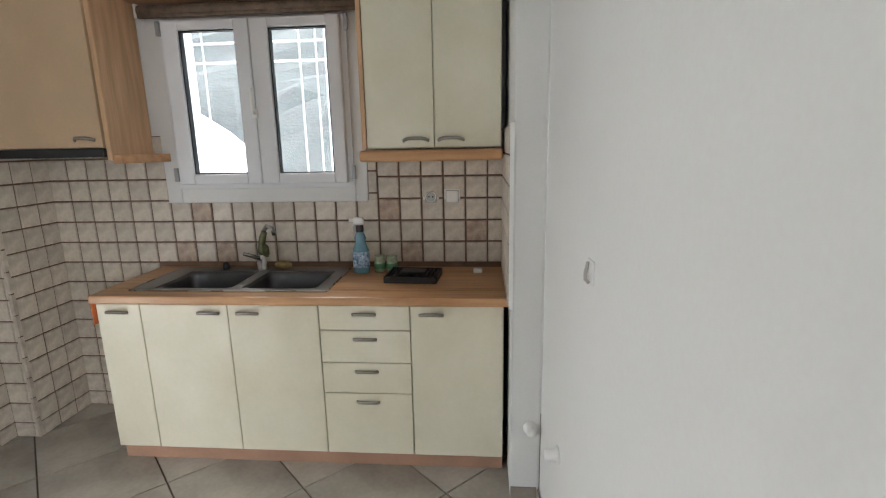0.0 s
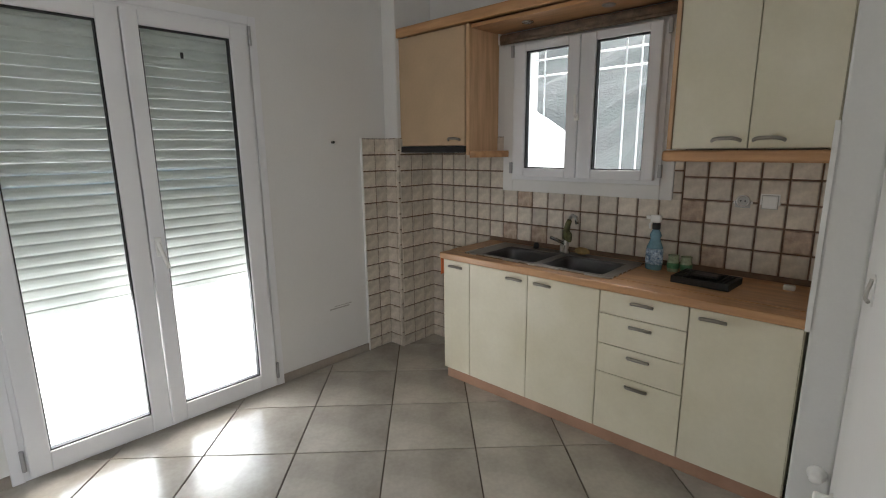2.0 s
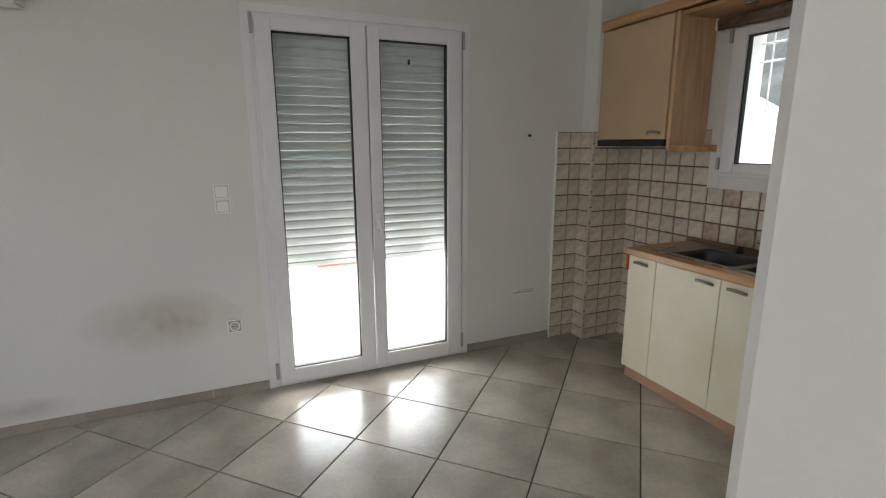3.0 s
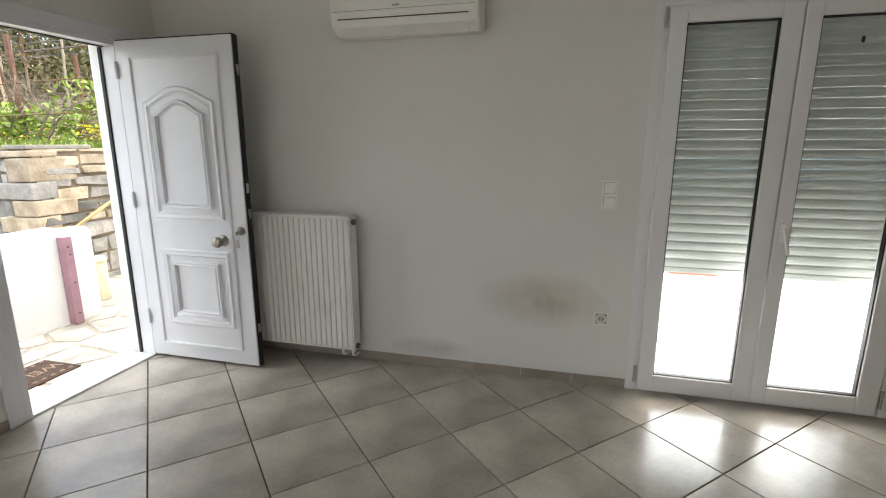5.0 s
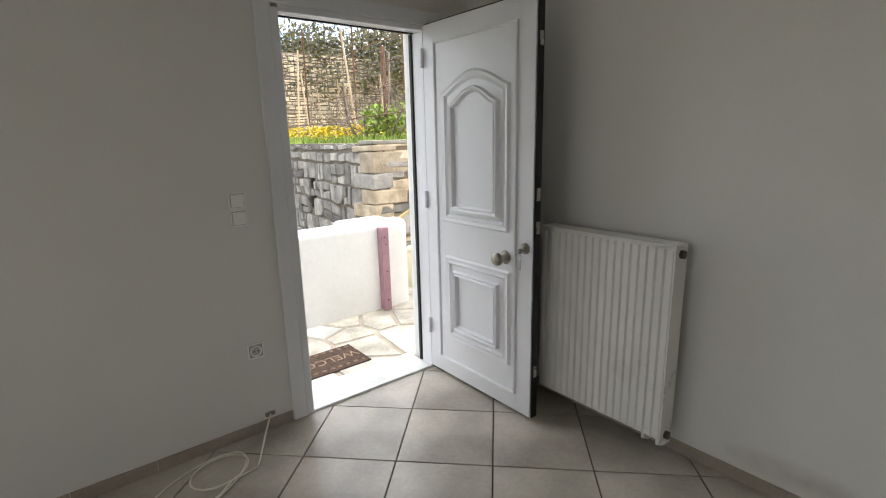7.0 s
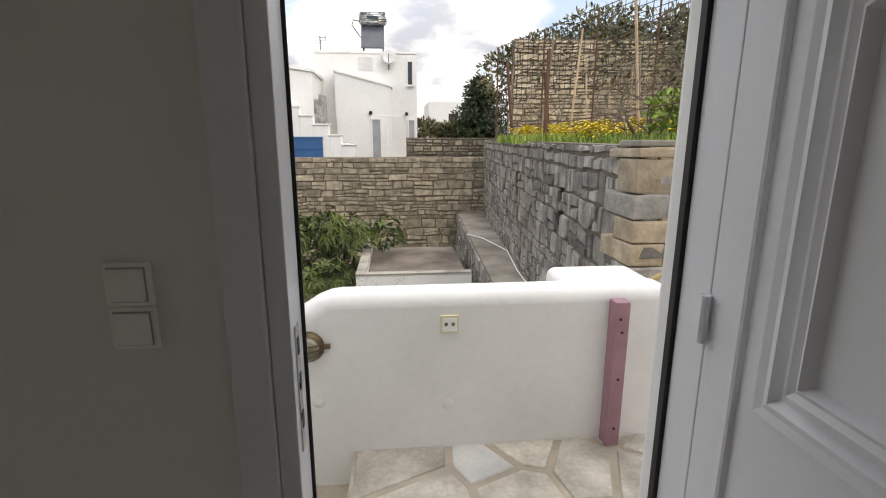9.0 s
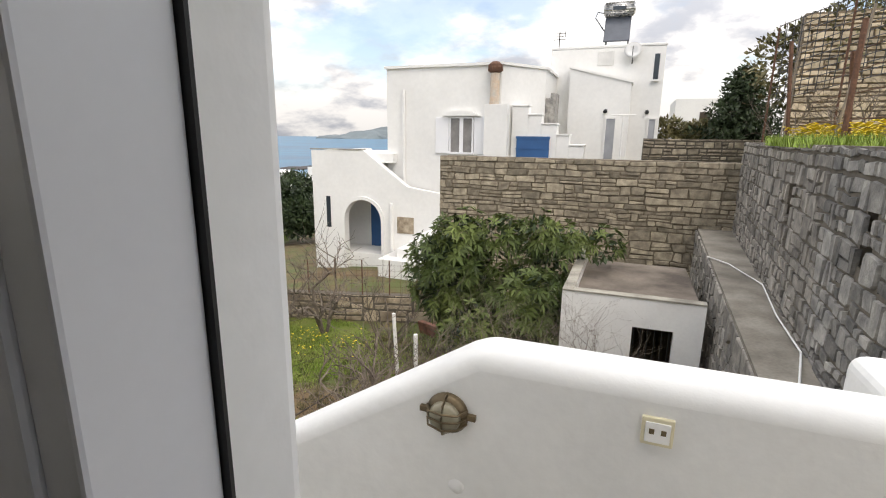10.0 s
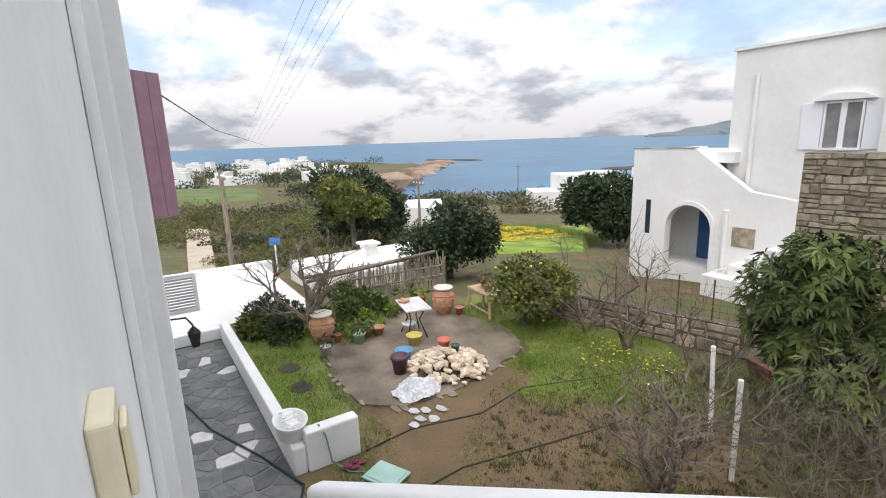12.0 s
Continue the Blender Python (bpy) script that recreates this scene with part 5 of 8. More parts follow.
def stone_wall(name, label, p, q, z0, z1, dx, dy, seed, thick=0.35, proud=0.035, face=1, nearest=None, mats=(None, None), k=0.30, gap=0.018, rubble=False, edge=0.014, mortar=None, wander=0.03, niches=()):
    """A masonry wall from p to q: a mortar core and uneven face stones, the nearest of them parts. niches: openings as (u0, u1, z0, z1)."""
    p, q = Vector((*p, 0)), Vector((*q, 0))
    ln = (q - p).length
    d = (q - p) / ln
    nrm = Vector((-d.y, d.x, 0)) * face
    w = tagged(new(name), label, kind="structure")
    bm = bmesh.new()

    def block(u0, u1, w0, w1, d0, d1):
        vs = [p + d * u0 - nrm * d0, p + d * u1 - nrm * d0, p + d * u1 - nrm * d1, p + d * u0 - nrm * d1]
        lo = [bm.verts.new((v.x, v.y, w0)) for v in vs]
        hi = [bm.verts.new((v.x, v.y, w1)) for v in vs]
        bm.faces.new(lo), bm.faces.new(hi)
        for i in range(4):
            bm.faces.new((lo[i], lo[(i + 1) % 4], hi[(i + 1) % 4], hi[i]))

    if niches:
        block(0, ln, z0, z1, 0.2, thick)
        cuts = sorted({0, ln} | {u for n_ in niches for u in n_[:2]})
        for a, b in zip(cuts, cuts[1:]):
            lift = z0
            for n_ in sorted((n_ for n_ in niches if n_[0] < (a + b) / 2 < n_[1]), key=lambda n_: n_[2]):
                block(a, b, lift, n_[2], 0, 0.2)
                lift = n_[3]
            block(a, b, lift, z1, 0, 0.2)
    else:
        block(0, ln, z0, z1, 0, thick)
    bmesh.ops.recalc_face_normals(bm, faces=bm.faces)
    part("core", bm, mortar or STONE_MORTAR, w)
    r = random.Random(seed)
    if rubble:
        s_ = dx / dy
        cells = [[(a, b / s_) for a, b in c] for c in voronoi(jitter_seeds(0, ln, 0, (z1 - z0) * s_, dx, dx, k, seed), (0, ln, 0, (z1 - z0) * s_), gap)]
    else:
        cells = courses(ln, z1 - z0, dx, dy, k, seed, gap)
    if wander:
        def drift(a, b):
            v = noise.noise_vector(Vector((a * 2.6, b * 3.4, seed))) * wander + noise.noise_vector(Vector((a * 7, b * 8, seed + 3))) * wander * 0.45
            return min(max(a + v.x, 0), ln), min(max(b + v.y, 0), z1 - z0)
        cells = [[drift(a, b) for a, b in c] for c in cells]
    cells = [c for c in cells if not any(n_[0] < sum(a for a, b in c) / len(c) < n_[1] and n_[2] < z0 + sum(b for a, b in c) / len(c) < n_[3] for n_ in niches)]
    one, rest_v, rest_f = mats[0] or STONE, [], []
    cells.sort(key=lambda c: abs(sum(a[0] for a in c) / len(c) - (nearest if nearest is not None else 0)))
    for n, c in enumerate(cells):
        v, f = slab_data(c, -0.01, proud * r.uniform(0.45, 1.2), edge)
        ang = Vector((r.uniform(-0.06, 0.06), r.uniform(-0.06, 0.06)))
        cu, cw = sum(a[0] for a in c) / len(c), sum(a[1] for a in c) / len(c)
        v = [tuple(p + d * a + Vector((0, 0, z0 + b)) + nrm * (e + ((a - cu) * ang.x + (b - cw) * ang.y if e > 0 else 0))) for a, b, e in v]
        if face > 0:
            f = [t[::-1] for t in f]
        if nearest is not None and n < 290:
            mesh_from("stone", v, f, one if len(mats) < 3 or r.random() < 0.65 else mats[2], w)
        else:
            o = len(rest_v)
            rest_v += v
            rest_f += [tuple(i + o for i in t) for t in f]
    if rest_v:
        tagged(mesh_from("stones", rest_v, rest_f, mats[1] or STONE_STUFF, w), "face stones of the far stretch", kind="stuff")
    return w


# ---- plants ----
def leaves(centres, n, size, spread, seed, aspect=0.45, droop=0.0):
    """Arrays of leaf quads scattered round centres (x, y, z, radius)."""
    r = np.random.default_rng(seed)
    c = np.array(centres, float)
    wts = c[:, 3] ** 2
    pick = r.choice(len(c), n, p=wts / wts.sum())
    dirs = r.normal(size=(n, 3))
    dirs /= np.linalg.norm(dirs, axis=1)[:, None]
    rad = c[pick, 3] * (0.55 + 0.5 * r.random(n) ** 0.5) * spread
    pos = c[pick, :3] + dirs * rad[:, None] * np.array([1, 1, 0.85])
    a = dirs + r.normal(size=(n, 3)) * 0.7
    a[:, 2] -= droop
    a /= np.linalg.norm(a, axis=1)[:, None]
    b = np.cross(a, r.normal(size=(n, 3)))
    b /= np.linalg.norm(b, axis=1)[:, None]
    ln = size * (0.6 + 0.8 * r.random(n))[:, None]
    wd = ln * aspect
    v = np.stack([pos, pos + a * ln * 0.5 + b * wd * 0.5, pos + a * ln, pos + a * ln * 0.5 - b * wd * 0.5], 1).reshape(-1, 3)
    f = np.arange(4 * n).reshape(-1, 4)
    return v, f


def leaf_mesh(name, centres, n, size, material, parent, seed, spread=1.0, aspect=0.45, label="", droop=0.0):
    v, f = leaves(centres, n, size, spread, seed, aspect, droop)
    return mesh_from(name, v.tolist(), f.tolist(), material, parent, label)


def rosettes(centres, n, size, material, parent, seed, per=7):
    """Whorls of long leaves, as at the shoot ends of a loquat."""
    r = np.random.default_rng(seed)
    c = np.array(centres, float)
    wts = c[:, 3] ** 2
    pick = r.choice(len(c), n, p=wts / wts.sum())
    dirs = r.normal(size=(n, 3))
    dirs[:, 2] = np.abs(dirs[:, 2]) * 0.8 - 0.25
    dirs /= np.linalg.norm(dirs, axis=1)[:, None]
    tip = c[pick, :3] + dirs * (c[pick, 3] * (0.75 + 0.35 * r.random(n)))[:, None]
    vs, fs = [], []
    for t, d in zip(tip, dirs):
        e = np.cross(d, (0.1, 0.2, 1.0))
        e /= np.linalg.norm(e) + 1e-6
        g = np.cross(d, e)
        for k in range(per):
            a = 2 * math.pi * k / per + r.random() * 0.5
            out = d * (0.35 + 0.4 * r.random()) + (e * math.cos(a) + g * math.sin(a))
            out /= np.linalg.norm(out)
            side = np.cross(out, d)
            side /= np.linalg.norm(side) + 1e-6
            ln = size * (0.7 + 0.5 * r.random())
            sag = np.array((0, 0, -1.0))
            o = len(vs)
            vs += [t, t + out * ln * 0.5 + side * ln * 0.14, t + out * ln * 0.5 - side * ln * 0.14, t + out * ln + sag * ln * 0.28]
            fs += [(o, o + 1, o + 3), (o, o + 3, o + 2)]
    return mesh_from("leaves", [tuple(x) for x in vs], fs, material, parent)


def branches(bm, start, way, length, radius, depth, r, spread=0.6, kids=3, sides=5, droop=0.0):
    """A limb and, from it, smaller limbs."""
    p, d, pts = Vector(start), Vector(way).normalized(), [Vector(start)]
    steps = 3 if depth > 1 else 2
    for i in range(steps):
        d = (d + Vector((r.uniform(-1, 1), r.uniform(-1, 1), r.uniform(-0.6, 0.8) - droop)) * 0.28).normalized()
        p = p + d * length / steps
        pts.append(p.copy())
    tube(bm, pts, radius, sides, 0.6)
    if depth <= 1:
        return [pts[-1]]
    tips = []
    for k in range(kids):
        at = pts[-1] if k == 0 else pts[r.randint(1, len(pts) - 1)]
        nd = (d + Vector((r.uniform(-1, 1), r.uniform(-1, 1), r.uniform(-0.5, 0.7))) * spread * 1.4).normalized()
        tips += branches(bm, at, nd, length * r.uniform(0.6, 0.85), radius * 0.58, depth - 1, r, spread, kids, max(3, sides - 1), droop)
    return tips


def bare_bush(name, at, label, height, stems, depth, seed, radius=0.02, spread=0.6, category="shrub", lean=(0, 0)):
    t = thing(name, at, label, category)
    r = random.Random(seed)
    for i in range(stems):
        bm = bmesh.new()
        a = 2 * math.pi * i / stems + r.uniform(-0.4, 0.4)
        branches(bm, (0.04 * math.cos(a), 0.04 * math.sin(a), -0.05), (math.cos(a) * 0.55 + lean[0], math.sin(a) * 0.55 + lean[1], 1.0), height * 0.42, radius, depth, r, spread)
        part("stem", bm, TWIG, t)
    return t


def tree(name, at, label, crown, material, trunk_h, trunk_r, n, size, seed, fruit=None, aspect=0.45, category="tree"):
    """crown: lobes (x, y, z, radius) about the base."""
    t = thing(name, at, label, category)
    r = random.Random(seed)
    bm = bmesh.new()
    tube(bm, [(0, 0, -0.1), (0.04, 0.02, trunk_h * 0.5), (0.0, 0.05, trunk_h)], trunk_r, 8, 0.7)
    for lobe in crown[:6]:
        tube(bm, [(0, 0.05, trunk_h * 0.95), (lobe[0] * 0.5, lobe[1] * 0.5, (trunk_h + lobe[2]) / 2), tuple(lobe[:3])], trunk_r * 0.5, 6, 0.4)
    part("trunk", bm, BARK, t)
    leaf_mesh("crown", crown, n, size, material, t, seed, aspect=aspect)
    # shaded inner mass of the same leaves
    leaf_mesh("inner_leaves", [(a, b, c, d * 0.72) for a, b, c, d in crown], n // 3, size * 1.6, material, t, seed + 9, aspect=0.7)
    if fruit:
        for k in range(fruit):
            l = crown[r.randrange(len(crown))]
            v = Vector((r.gauss(0, 1), r.gauss(0, 1), r.gauss(0, 1))).normalized() * l[3]
            bm = bmesh.new()
            blob(bm, Vector(l[:3]) + v, (0.035, 0.035, 0.04), k, 0.1, 1)
            part("lemon", bm, mat("lemon", (0.75, 0.58, 0.08), 0.5), t, smooth=True)
    return t


def lobes(n, rx, ry, z, rz, r, seed):
    q = random.Random(seed)
    out = []
    for i in range(n):
        a, k = q.uniform(0, 6.283), q.uniform(0.2, 1.0) ** 0.5
        out.append((rx * k * math.cos(a), ry * k * math.sin(a), z + q.uniform(-rz, rz), r * q.uniform(0.7, 1.25)))
    return out


# ---- the ground ----
AX, AY = 0.8377, -0.5462      # toward the sea
CX, CYY = -1.0, -3.0


def land(x, y):
    """Height of the ground, and whether it is above the sea."""
    u, w = (x - CX) * AX + (y - CYY) * AY, (x - CX) * AY - (y - CYY) * AX
    r = max(u, 0)
    n = noise.noise(Vector((x * 0.02, y * 0.02, 1.7)))
    z = G
    if r > 13:
        z = G - (r - 13) * 0.125 if r < 30 else G - 2.1 - (r - 30) * 0.098 if r < 62 else G - 5.25 - (r - 62) * 0.09
    left = w < -18 + (u - 150) * 0.11 and u < 320
    if w < -8:
        k = min(1, (-8 - w) / 25)
        z = z * (1 - k) + max(z, -9.5 - 1.2 * n) * k
    shore = 132 + 14 * n + 6 * noise.noise(Vector((x * 0.09, y * 0.09, 4)))
    if u > 140 and left:
        edge = (-18 + (u - 150) * 0.11 - w) + 8 * n
        z = -15.6 + min(1, max(0, edge / 14)) * (4.2 + 2.0 * n) if edge > -6 else -18
    elif u > shore:
        z = min(z, -14.6 - (u - shore) * 0.08)
    return z


verts, faces = [], []
xs = [-60, -40, -25, -15] + [-10 + i * 1.0 for i in range(44)] + [36 + i * 4 for i in range(30)] + [160 + i * 9 for i in range(50)]
ys = [-420 + i * 9 for i in range(33)] + [-120 + i * 4 for i in range(23)] + [-27 + i * 1.0 for i in range(30)] + [5 + i * 6 for i in range(16)] + [110 + i * 15 for i in range(30)]
for y in ys:
    for x in xs:
        b = 0.0 if -2 < x < 12 and -14 < y < 0 else 0.35 * noise.noise(Vector((x * 0.13, y * 0.13, 0)))
        verts.append((x, y, land(x, y) + b * (1 if x > 13 else 0.15) + 0.02 * noise.noise(Vector((x, y, 0)))))
for j in range(len(ys) - 1):
    for i in range(len(xs) - 1):
        a = j * len(xs) + i
        faces.append((a, a + 1, a + len(xs) + 1, a + len(xs)))


def ground_mat(name, soil, stain, lo, hi):
    """Bare soil with a growth of low green in patches."""
    m = mat(name, soil, 0.95, 0.3, 1.3, 34, 0.7, tint=stain, dist=0.03)
    nt = m.node_tree
    b = nt.nodes["Principled BSDF"]
    src = b.inputs["Base Color"].links[0].from_socket
    tc = nt.nodes.new("ShaderNodeTexCoord")
    n1 = nt.nodes.new("ShaderNodeTexNoise")
    n1.inputs["Scale"].default_value, n1.inputs["Detail"].default_value, n1.inputs["Roughness"].default_value = 0.55, 12, 0.74
    nt.links.new(tc.outputs["Object"], n1.inputs["Vector"])
    r = nt.nodes.new("ShaderNodeMapRange")
    r.inputs["From Min"].default_value, r.inputs["From Max"].default_value = lo, hi
    nt.links.new(n1.outputs["Fac"], r.inputs["Value"])
    mx = nt.nodes.new("ShaderNodeMix")
    mx.data_type = "RGBA"
    mx.inputs["B"].default_value = (0.085, 0.115, 0.03, 1)
    k = nt.nodes.new("ShaderNodeMath")
    k.operation = "MULTIPLY"
    k.inputs[1].default_value = 0.85
    nt.links.new(r.outputs[0], k.inputs[0])
    nt.links.new(k.outputs[0], mx.inputs["Factor"])
    nt.links.new(src, mx.inputs["A"])
    nt.links.new(mx.outputs["Result"], b.inputs["Base Color"])
    return m


gnd = mesh_from("ground", verts, faces, ground_mat("garden_ground", (0.125, 0.082, 0.040), (0.165, 0.112, 0.058), 0.43, 0.58))
for f in gnd.data.polygons:
    f.use_smooth = True
tagged(gnd, "brown soil and grass running down to the shore", kind="structure")


def sea_mat():
    m = mat("sea_water", (0.035, 0.11, 0.20), 0.4, 0.2, 0.02, 0.35, 0.25, tint=(0.06, 0.17, 0.26), dist=0.6, spec=0.2)
    return m


structure("water", boxes((-900, 4600, -4600, 3000, -40, -15.0)), sea_mat(), "calm blue sea to the horizon")


def flat_patch(name, outline, z, t, material, label, seed=1, wob=0.05):
    """A thin slab with an uneven outline."""
    pts = []
    n = len(outline)
    for i in range(n):
        a, b = outline[i], outline[(i + 1) % n]
        for k in range(6):
            s_ = k / 6
            x, y = a[0] + (b[0] - a[0]) * s_, a[1] + (b[1] - a[1]) * s_
            pts.append((x + wob * noise.noise(Vector((x * 2, y * 2, seed))), y + wob * noise.noise(Vector((x * 2, y * 2, seed + 5)))))
    bm = bmesh.new()
    prism(bm, pts, "z", z - 0.05, z + t)
    return structure(name, bm, material, label)


PATIO = [(6.06, -5.87), (7.4, -5.75), (8.55, -6.15), (9.6, -7.2), (9.6, -8.4), (9.2, -9.4), (8.27, -9.75), (7.2, -9.95), (6.37, -9.6), (5.95, -9.0), (5.75, -8.2), (5.55, -7.2), (5.6, -6.3)]
rim = thing("patio_rim", (7.4, -7.6, G), "broken pale concrete rim round the patio", "rim")
rr0 = random.Random(12)
for a, b in zip(PATIO, PATIO[1:] + PATIO[:1]):
    n = max(2, int(math.dist(a, b) / 0.24))
    for k in range(n):
        t = (k + rr0.uniform(0.2, 0.8)) / n
        if rr0.random() < 0.5:
            continue
        bm = bmesh.new()
        blob(bm, (a[0] + (b[0] - a[0]) * t - 7.4, a[1] + (b[1] - a[1]) * t + 7.6, 0.015), (rr0.uniform(0.06, 0.2), rr0.uniform(0.04, 0.10), 0.028), k + a[0], 0.45, 1)
        part("rim_stone", bm, mat("rim_concrete", (0.26, 0.215, 0.16), 0.9, 0.2, 6, 40, 0.4, objrand=0.2), rim)
flat_patch("patio", PATIO, G, 0.035, mat("patio_concrete", (0.145, 0.112, 0.08), 0.9, 0.28, 1.3, 25, 0.5, tint=(0.22, 0.178, 0.132)), "worn round concrete patio with broken rim", 2, 0.12)
flat_patch("dirt_track", [(2.2, -6.0), (4.6, -5.55), (5.5, -6.4), (6.0, -8.7), (4.6, -9.7), (3.2, -9.0), (1.6, -7.6)], G, 0.006, ground_mat("dirt", (0.195, 0.132, 0.07), (0.145, 0.098, 0.05), 0.52, 0.66), "bare sandy earth between two hoses", 7, 0.45)
for k, pts in enumerate(([(4.9, -5.35), (4.95, -6.2), (4.75, -7.3), (4.95, -8.4), (4.45, -9.55), (4.2, -10.4)], [(3.7, -5.1), (3.75, -6.3), (3.55, -7.6), (3.3, -8.8), (3.1, -9.8)])):
    bm = bmesh.new()
    tube(bm, [(x + 0.05 * math.sin(i * 2), y, G + 0.015) for i, (x, y) in enumerate(pts)], 0.014, 6)
    tagged(part("irrigation_hose", bm, mat("muddy_hose", (0.05, 0.04, 0.03), 0.8, 0.3, 6, 40, 0.3), smooth=True), "muddy dark irrigation hose lying along the bare earth", "hose", "irrigation hoses")

LAWN = mat("lawn", (0.18, 0.285, 0.025), 0.95, 0.35, 1.1, 24, 0.7, tint=(0.145, 0.145, 0.045), dist=0.02)
flat_patch("lawn", [(4.8, -8.3), (5.5, -9.3), (6.6, -9.95), (8.2, -9.8), (9.4, -10.2), (9.8, -11.0), (7.0, -11.5), (4.6, -12.0), (3.4, -11.2), (3.9, -9.6)], G, 0.01, LAWN, "green lawn between patio and garden wall", 3, 0.3)
flat_patch("lawn", [(5.4, -4.6), (10.6, -4.7), (10.4, -6.2), (9.3, -6.4), (8.4, -5.9), (6.6, -5.6), (5.5, -5.5)], G, 0.01, LAWN, "green lawn along the low wall", 4, 0.2)
# grass: blades where the lawn is green
gr_ = np.random.default_rng(5)
vs, fs = [], []


def blades(n, cx, cy, rx, ry, h, keep=0.0, zf=None):
    for _ in range(n):
        a, k = gr_.random() * 6.283, math.sqrt(gr_.random())
        x, y = cx + rx * k * math.cos(a), cy + ry * k * math.sin(a)
        if noise.noise(Vector((x * 0.9, y * 0.9, 9))) + 0.5 * noise.noise(Vector((x * 3, y * 3, 2))) < keep + gr_.random() * 0.7 - 0.35:
            continue
        z = zf if zf is not None else G
        b = gr_.random() * 6.283
        ln = h * (0.5 + gr_.random())
        dx, dy = math.cos(b), math.sin(b)
        o = len(vs)
        vs.extend(((x - dy * 0.008, y + dx * 0.008, z), (x + dy * 0.008, y - dx * 0.008, z), (x + dx * ln * 0.5, y + dy * ln * 0.5, z + ln)))
        fs.append((o, o + 1, o + 2))


blades(34000, 5.6, -10.4, 2.5, 1.7, 0.045, -0.2)
blades(16000, 7.7, -10.7, 2.0, 1.1, 0.06, -0.1)
blades(14000, 8.0, -5.3, 2.6, 0.75, 0.045, -0.1)
blades(9000, 2.2, -7.0, 2.2, 1.4, 0.04, 0.2)
blades(3000, 5.2, -5.3, 1.0, 0.6, 0.05, 0.2)
blades(14000, 4.9, -9.4, 1.3, 1.3, 0.04, -0.1)
blades(4000, 3.0, -6.6, 1.2, 1.8, 0.04, 0.35)
blades(9000, 1.5, -11.5, 2.4, 2.0, 0.08, 0.1)
blades(9000, 9.8, -6.7, 1.2, 1.3, 0.16, -0.2)
tagged(mesh_from("grass", vs, fs, GRASS), "short green garden grass", "grass", kind="stuff")
# low weeds in tufts and dry stalks on the bare soil
vs, fs = [], []
for _ in range(420):
    a, k = gr_.random() * 6.283, math.sqrt(gr_.random())
    tx, ty, tr = 2.7 + 2.3 * k * math.cos(a), -9.1 + 2.7 * k * math.sin(a), 0.03 + 0.10 * gr_.random() ** 2
    blades(int(14 + 260 * tr), tx, ty, tr, tr * 0.8, 0.03 + 0.25 * tr, -9)
tagged(mesh_from("weeds", vs, fs, mat("weed_blades", (0.075, 0.105, 0.028), 0.8, 0.3, 1, 20, 0, island=0.45, tint=(0.12, 0.10, 0.045))), "low green weeds in tufts on bare soil", "weeds", kind="stuff")
vs, fs = [], []
blades(9000, 2.9, -9.0, 2.5, 2.8, 0.05, -9)
tagged(mesh_from("dry_stalks", vs, fs, mat("dry_stalk", (0.10, 0.075, 0.045), 0.9, 0.3, 1, 20, 0, island=0.5, tint=(0.16, 0.13, 0.08))), "dry brown stalks and litter on the soil", "dry stalks", kind="stuff")

# ---- retaining walls, shed, ledge ----
WARM = (STONE_WARM, mat("wall_stone_warm_joined", (0.34, 0.27, 0.185), 0.85, 0.3, 5, 30, 0.7, island=0.3, tint=(0.40, 0.33, 0.24), dist=0.012))
BACK = (mat("wall_stone_tan", (0.27, 0.225, 0.165), 0.85, 0.3, 6, 35, 0.7, objrand=0.34, tint=(0.32, 0.275, 0.20), dist=0.012), mat("wall_stone_tan_joined", (0.27, 0.225, 0.165), 0.85, 0.3, 6, 35, 0.7, island=0.36, tint=(0.32, 0.275, 0.20), dist=0.012))
stone_wall("wall_stone_far", "tan coursed stone wall closing the yard", (-3.55, -15.2), (3.68, -15.2), -2.9, 0.93, 0.36, 0.165, 11, face=1, nearest=3.0, mats=BACK, k=0.30, gap=0.007, edge=0.008, wander=0.045, mortar=mat("tan_mortar", (0.19, 0.155, 0.112), 0.95, 0.25, 5, 40, 0.6))
stone_wall("wall_stone_side", "dark grey random stone retaining wall", (-2.74, -5.05), (-3.52, -15.2), -1.6, 1.40, 0.20, 0.20, 12, face=1, nearest=0.0, k=0.36, gap=0.010, proud=0.030, edge=0.007, wander=0.04, niches=((1.84, 2.10, 0.50, 0.70), (1.86, 2.08, 0.78, 0.95), (4.62, 4.95, 0.52, 0.95)))
stone_wall("wall_stone_near", "tan stone retaining wall with large quoins", (-7.5, -4.78), (-2.72, -4.98), -0.1, 1.40, 0.33, 0.17, 13, face=1, nearest=4.6, mats=(WARM[0], WARM[1], STONE), k=0.30, gap=0.007, proud=0.028, edge=0.008, wander=0.032, mortar=mat("sand_mortar", (0.19, 0.15, 0.105), 0.95, 0.25, 5, 40, 0.6))
near = bpy.data.objects["wall_stone_near"]
rq = random.Random(31)
z, k = -0.08, 0
while z < 1.36:
    hh = min(rq.uniform(0.15, 0.24), 1.395 - z)
    a, b = (0.44, 0.24) if k % 2 else (0.26, 0.42)
    bm = boxes((-2.685 - a * rq.uniform(0.85, 1.1), -2.672 + rq.uniform(0, 0.012), -4.985 - b, -4.942 + rq.uniform(-0.006, 0.012), z, z + hh - 0.010), bevel=0.014)
    for v in bm.verts:
        v.co += noise.noise_vector(v.co * 5) * 0.012
    part("quoin", bm, STONE_WARM if k % 3 else STONE, near)
    z, k = z + hh, k + 1
bm = bmesh.new()
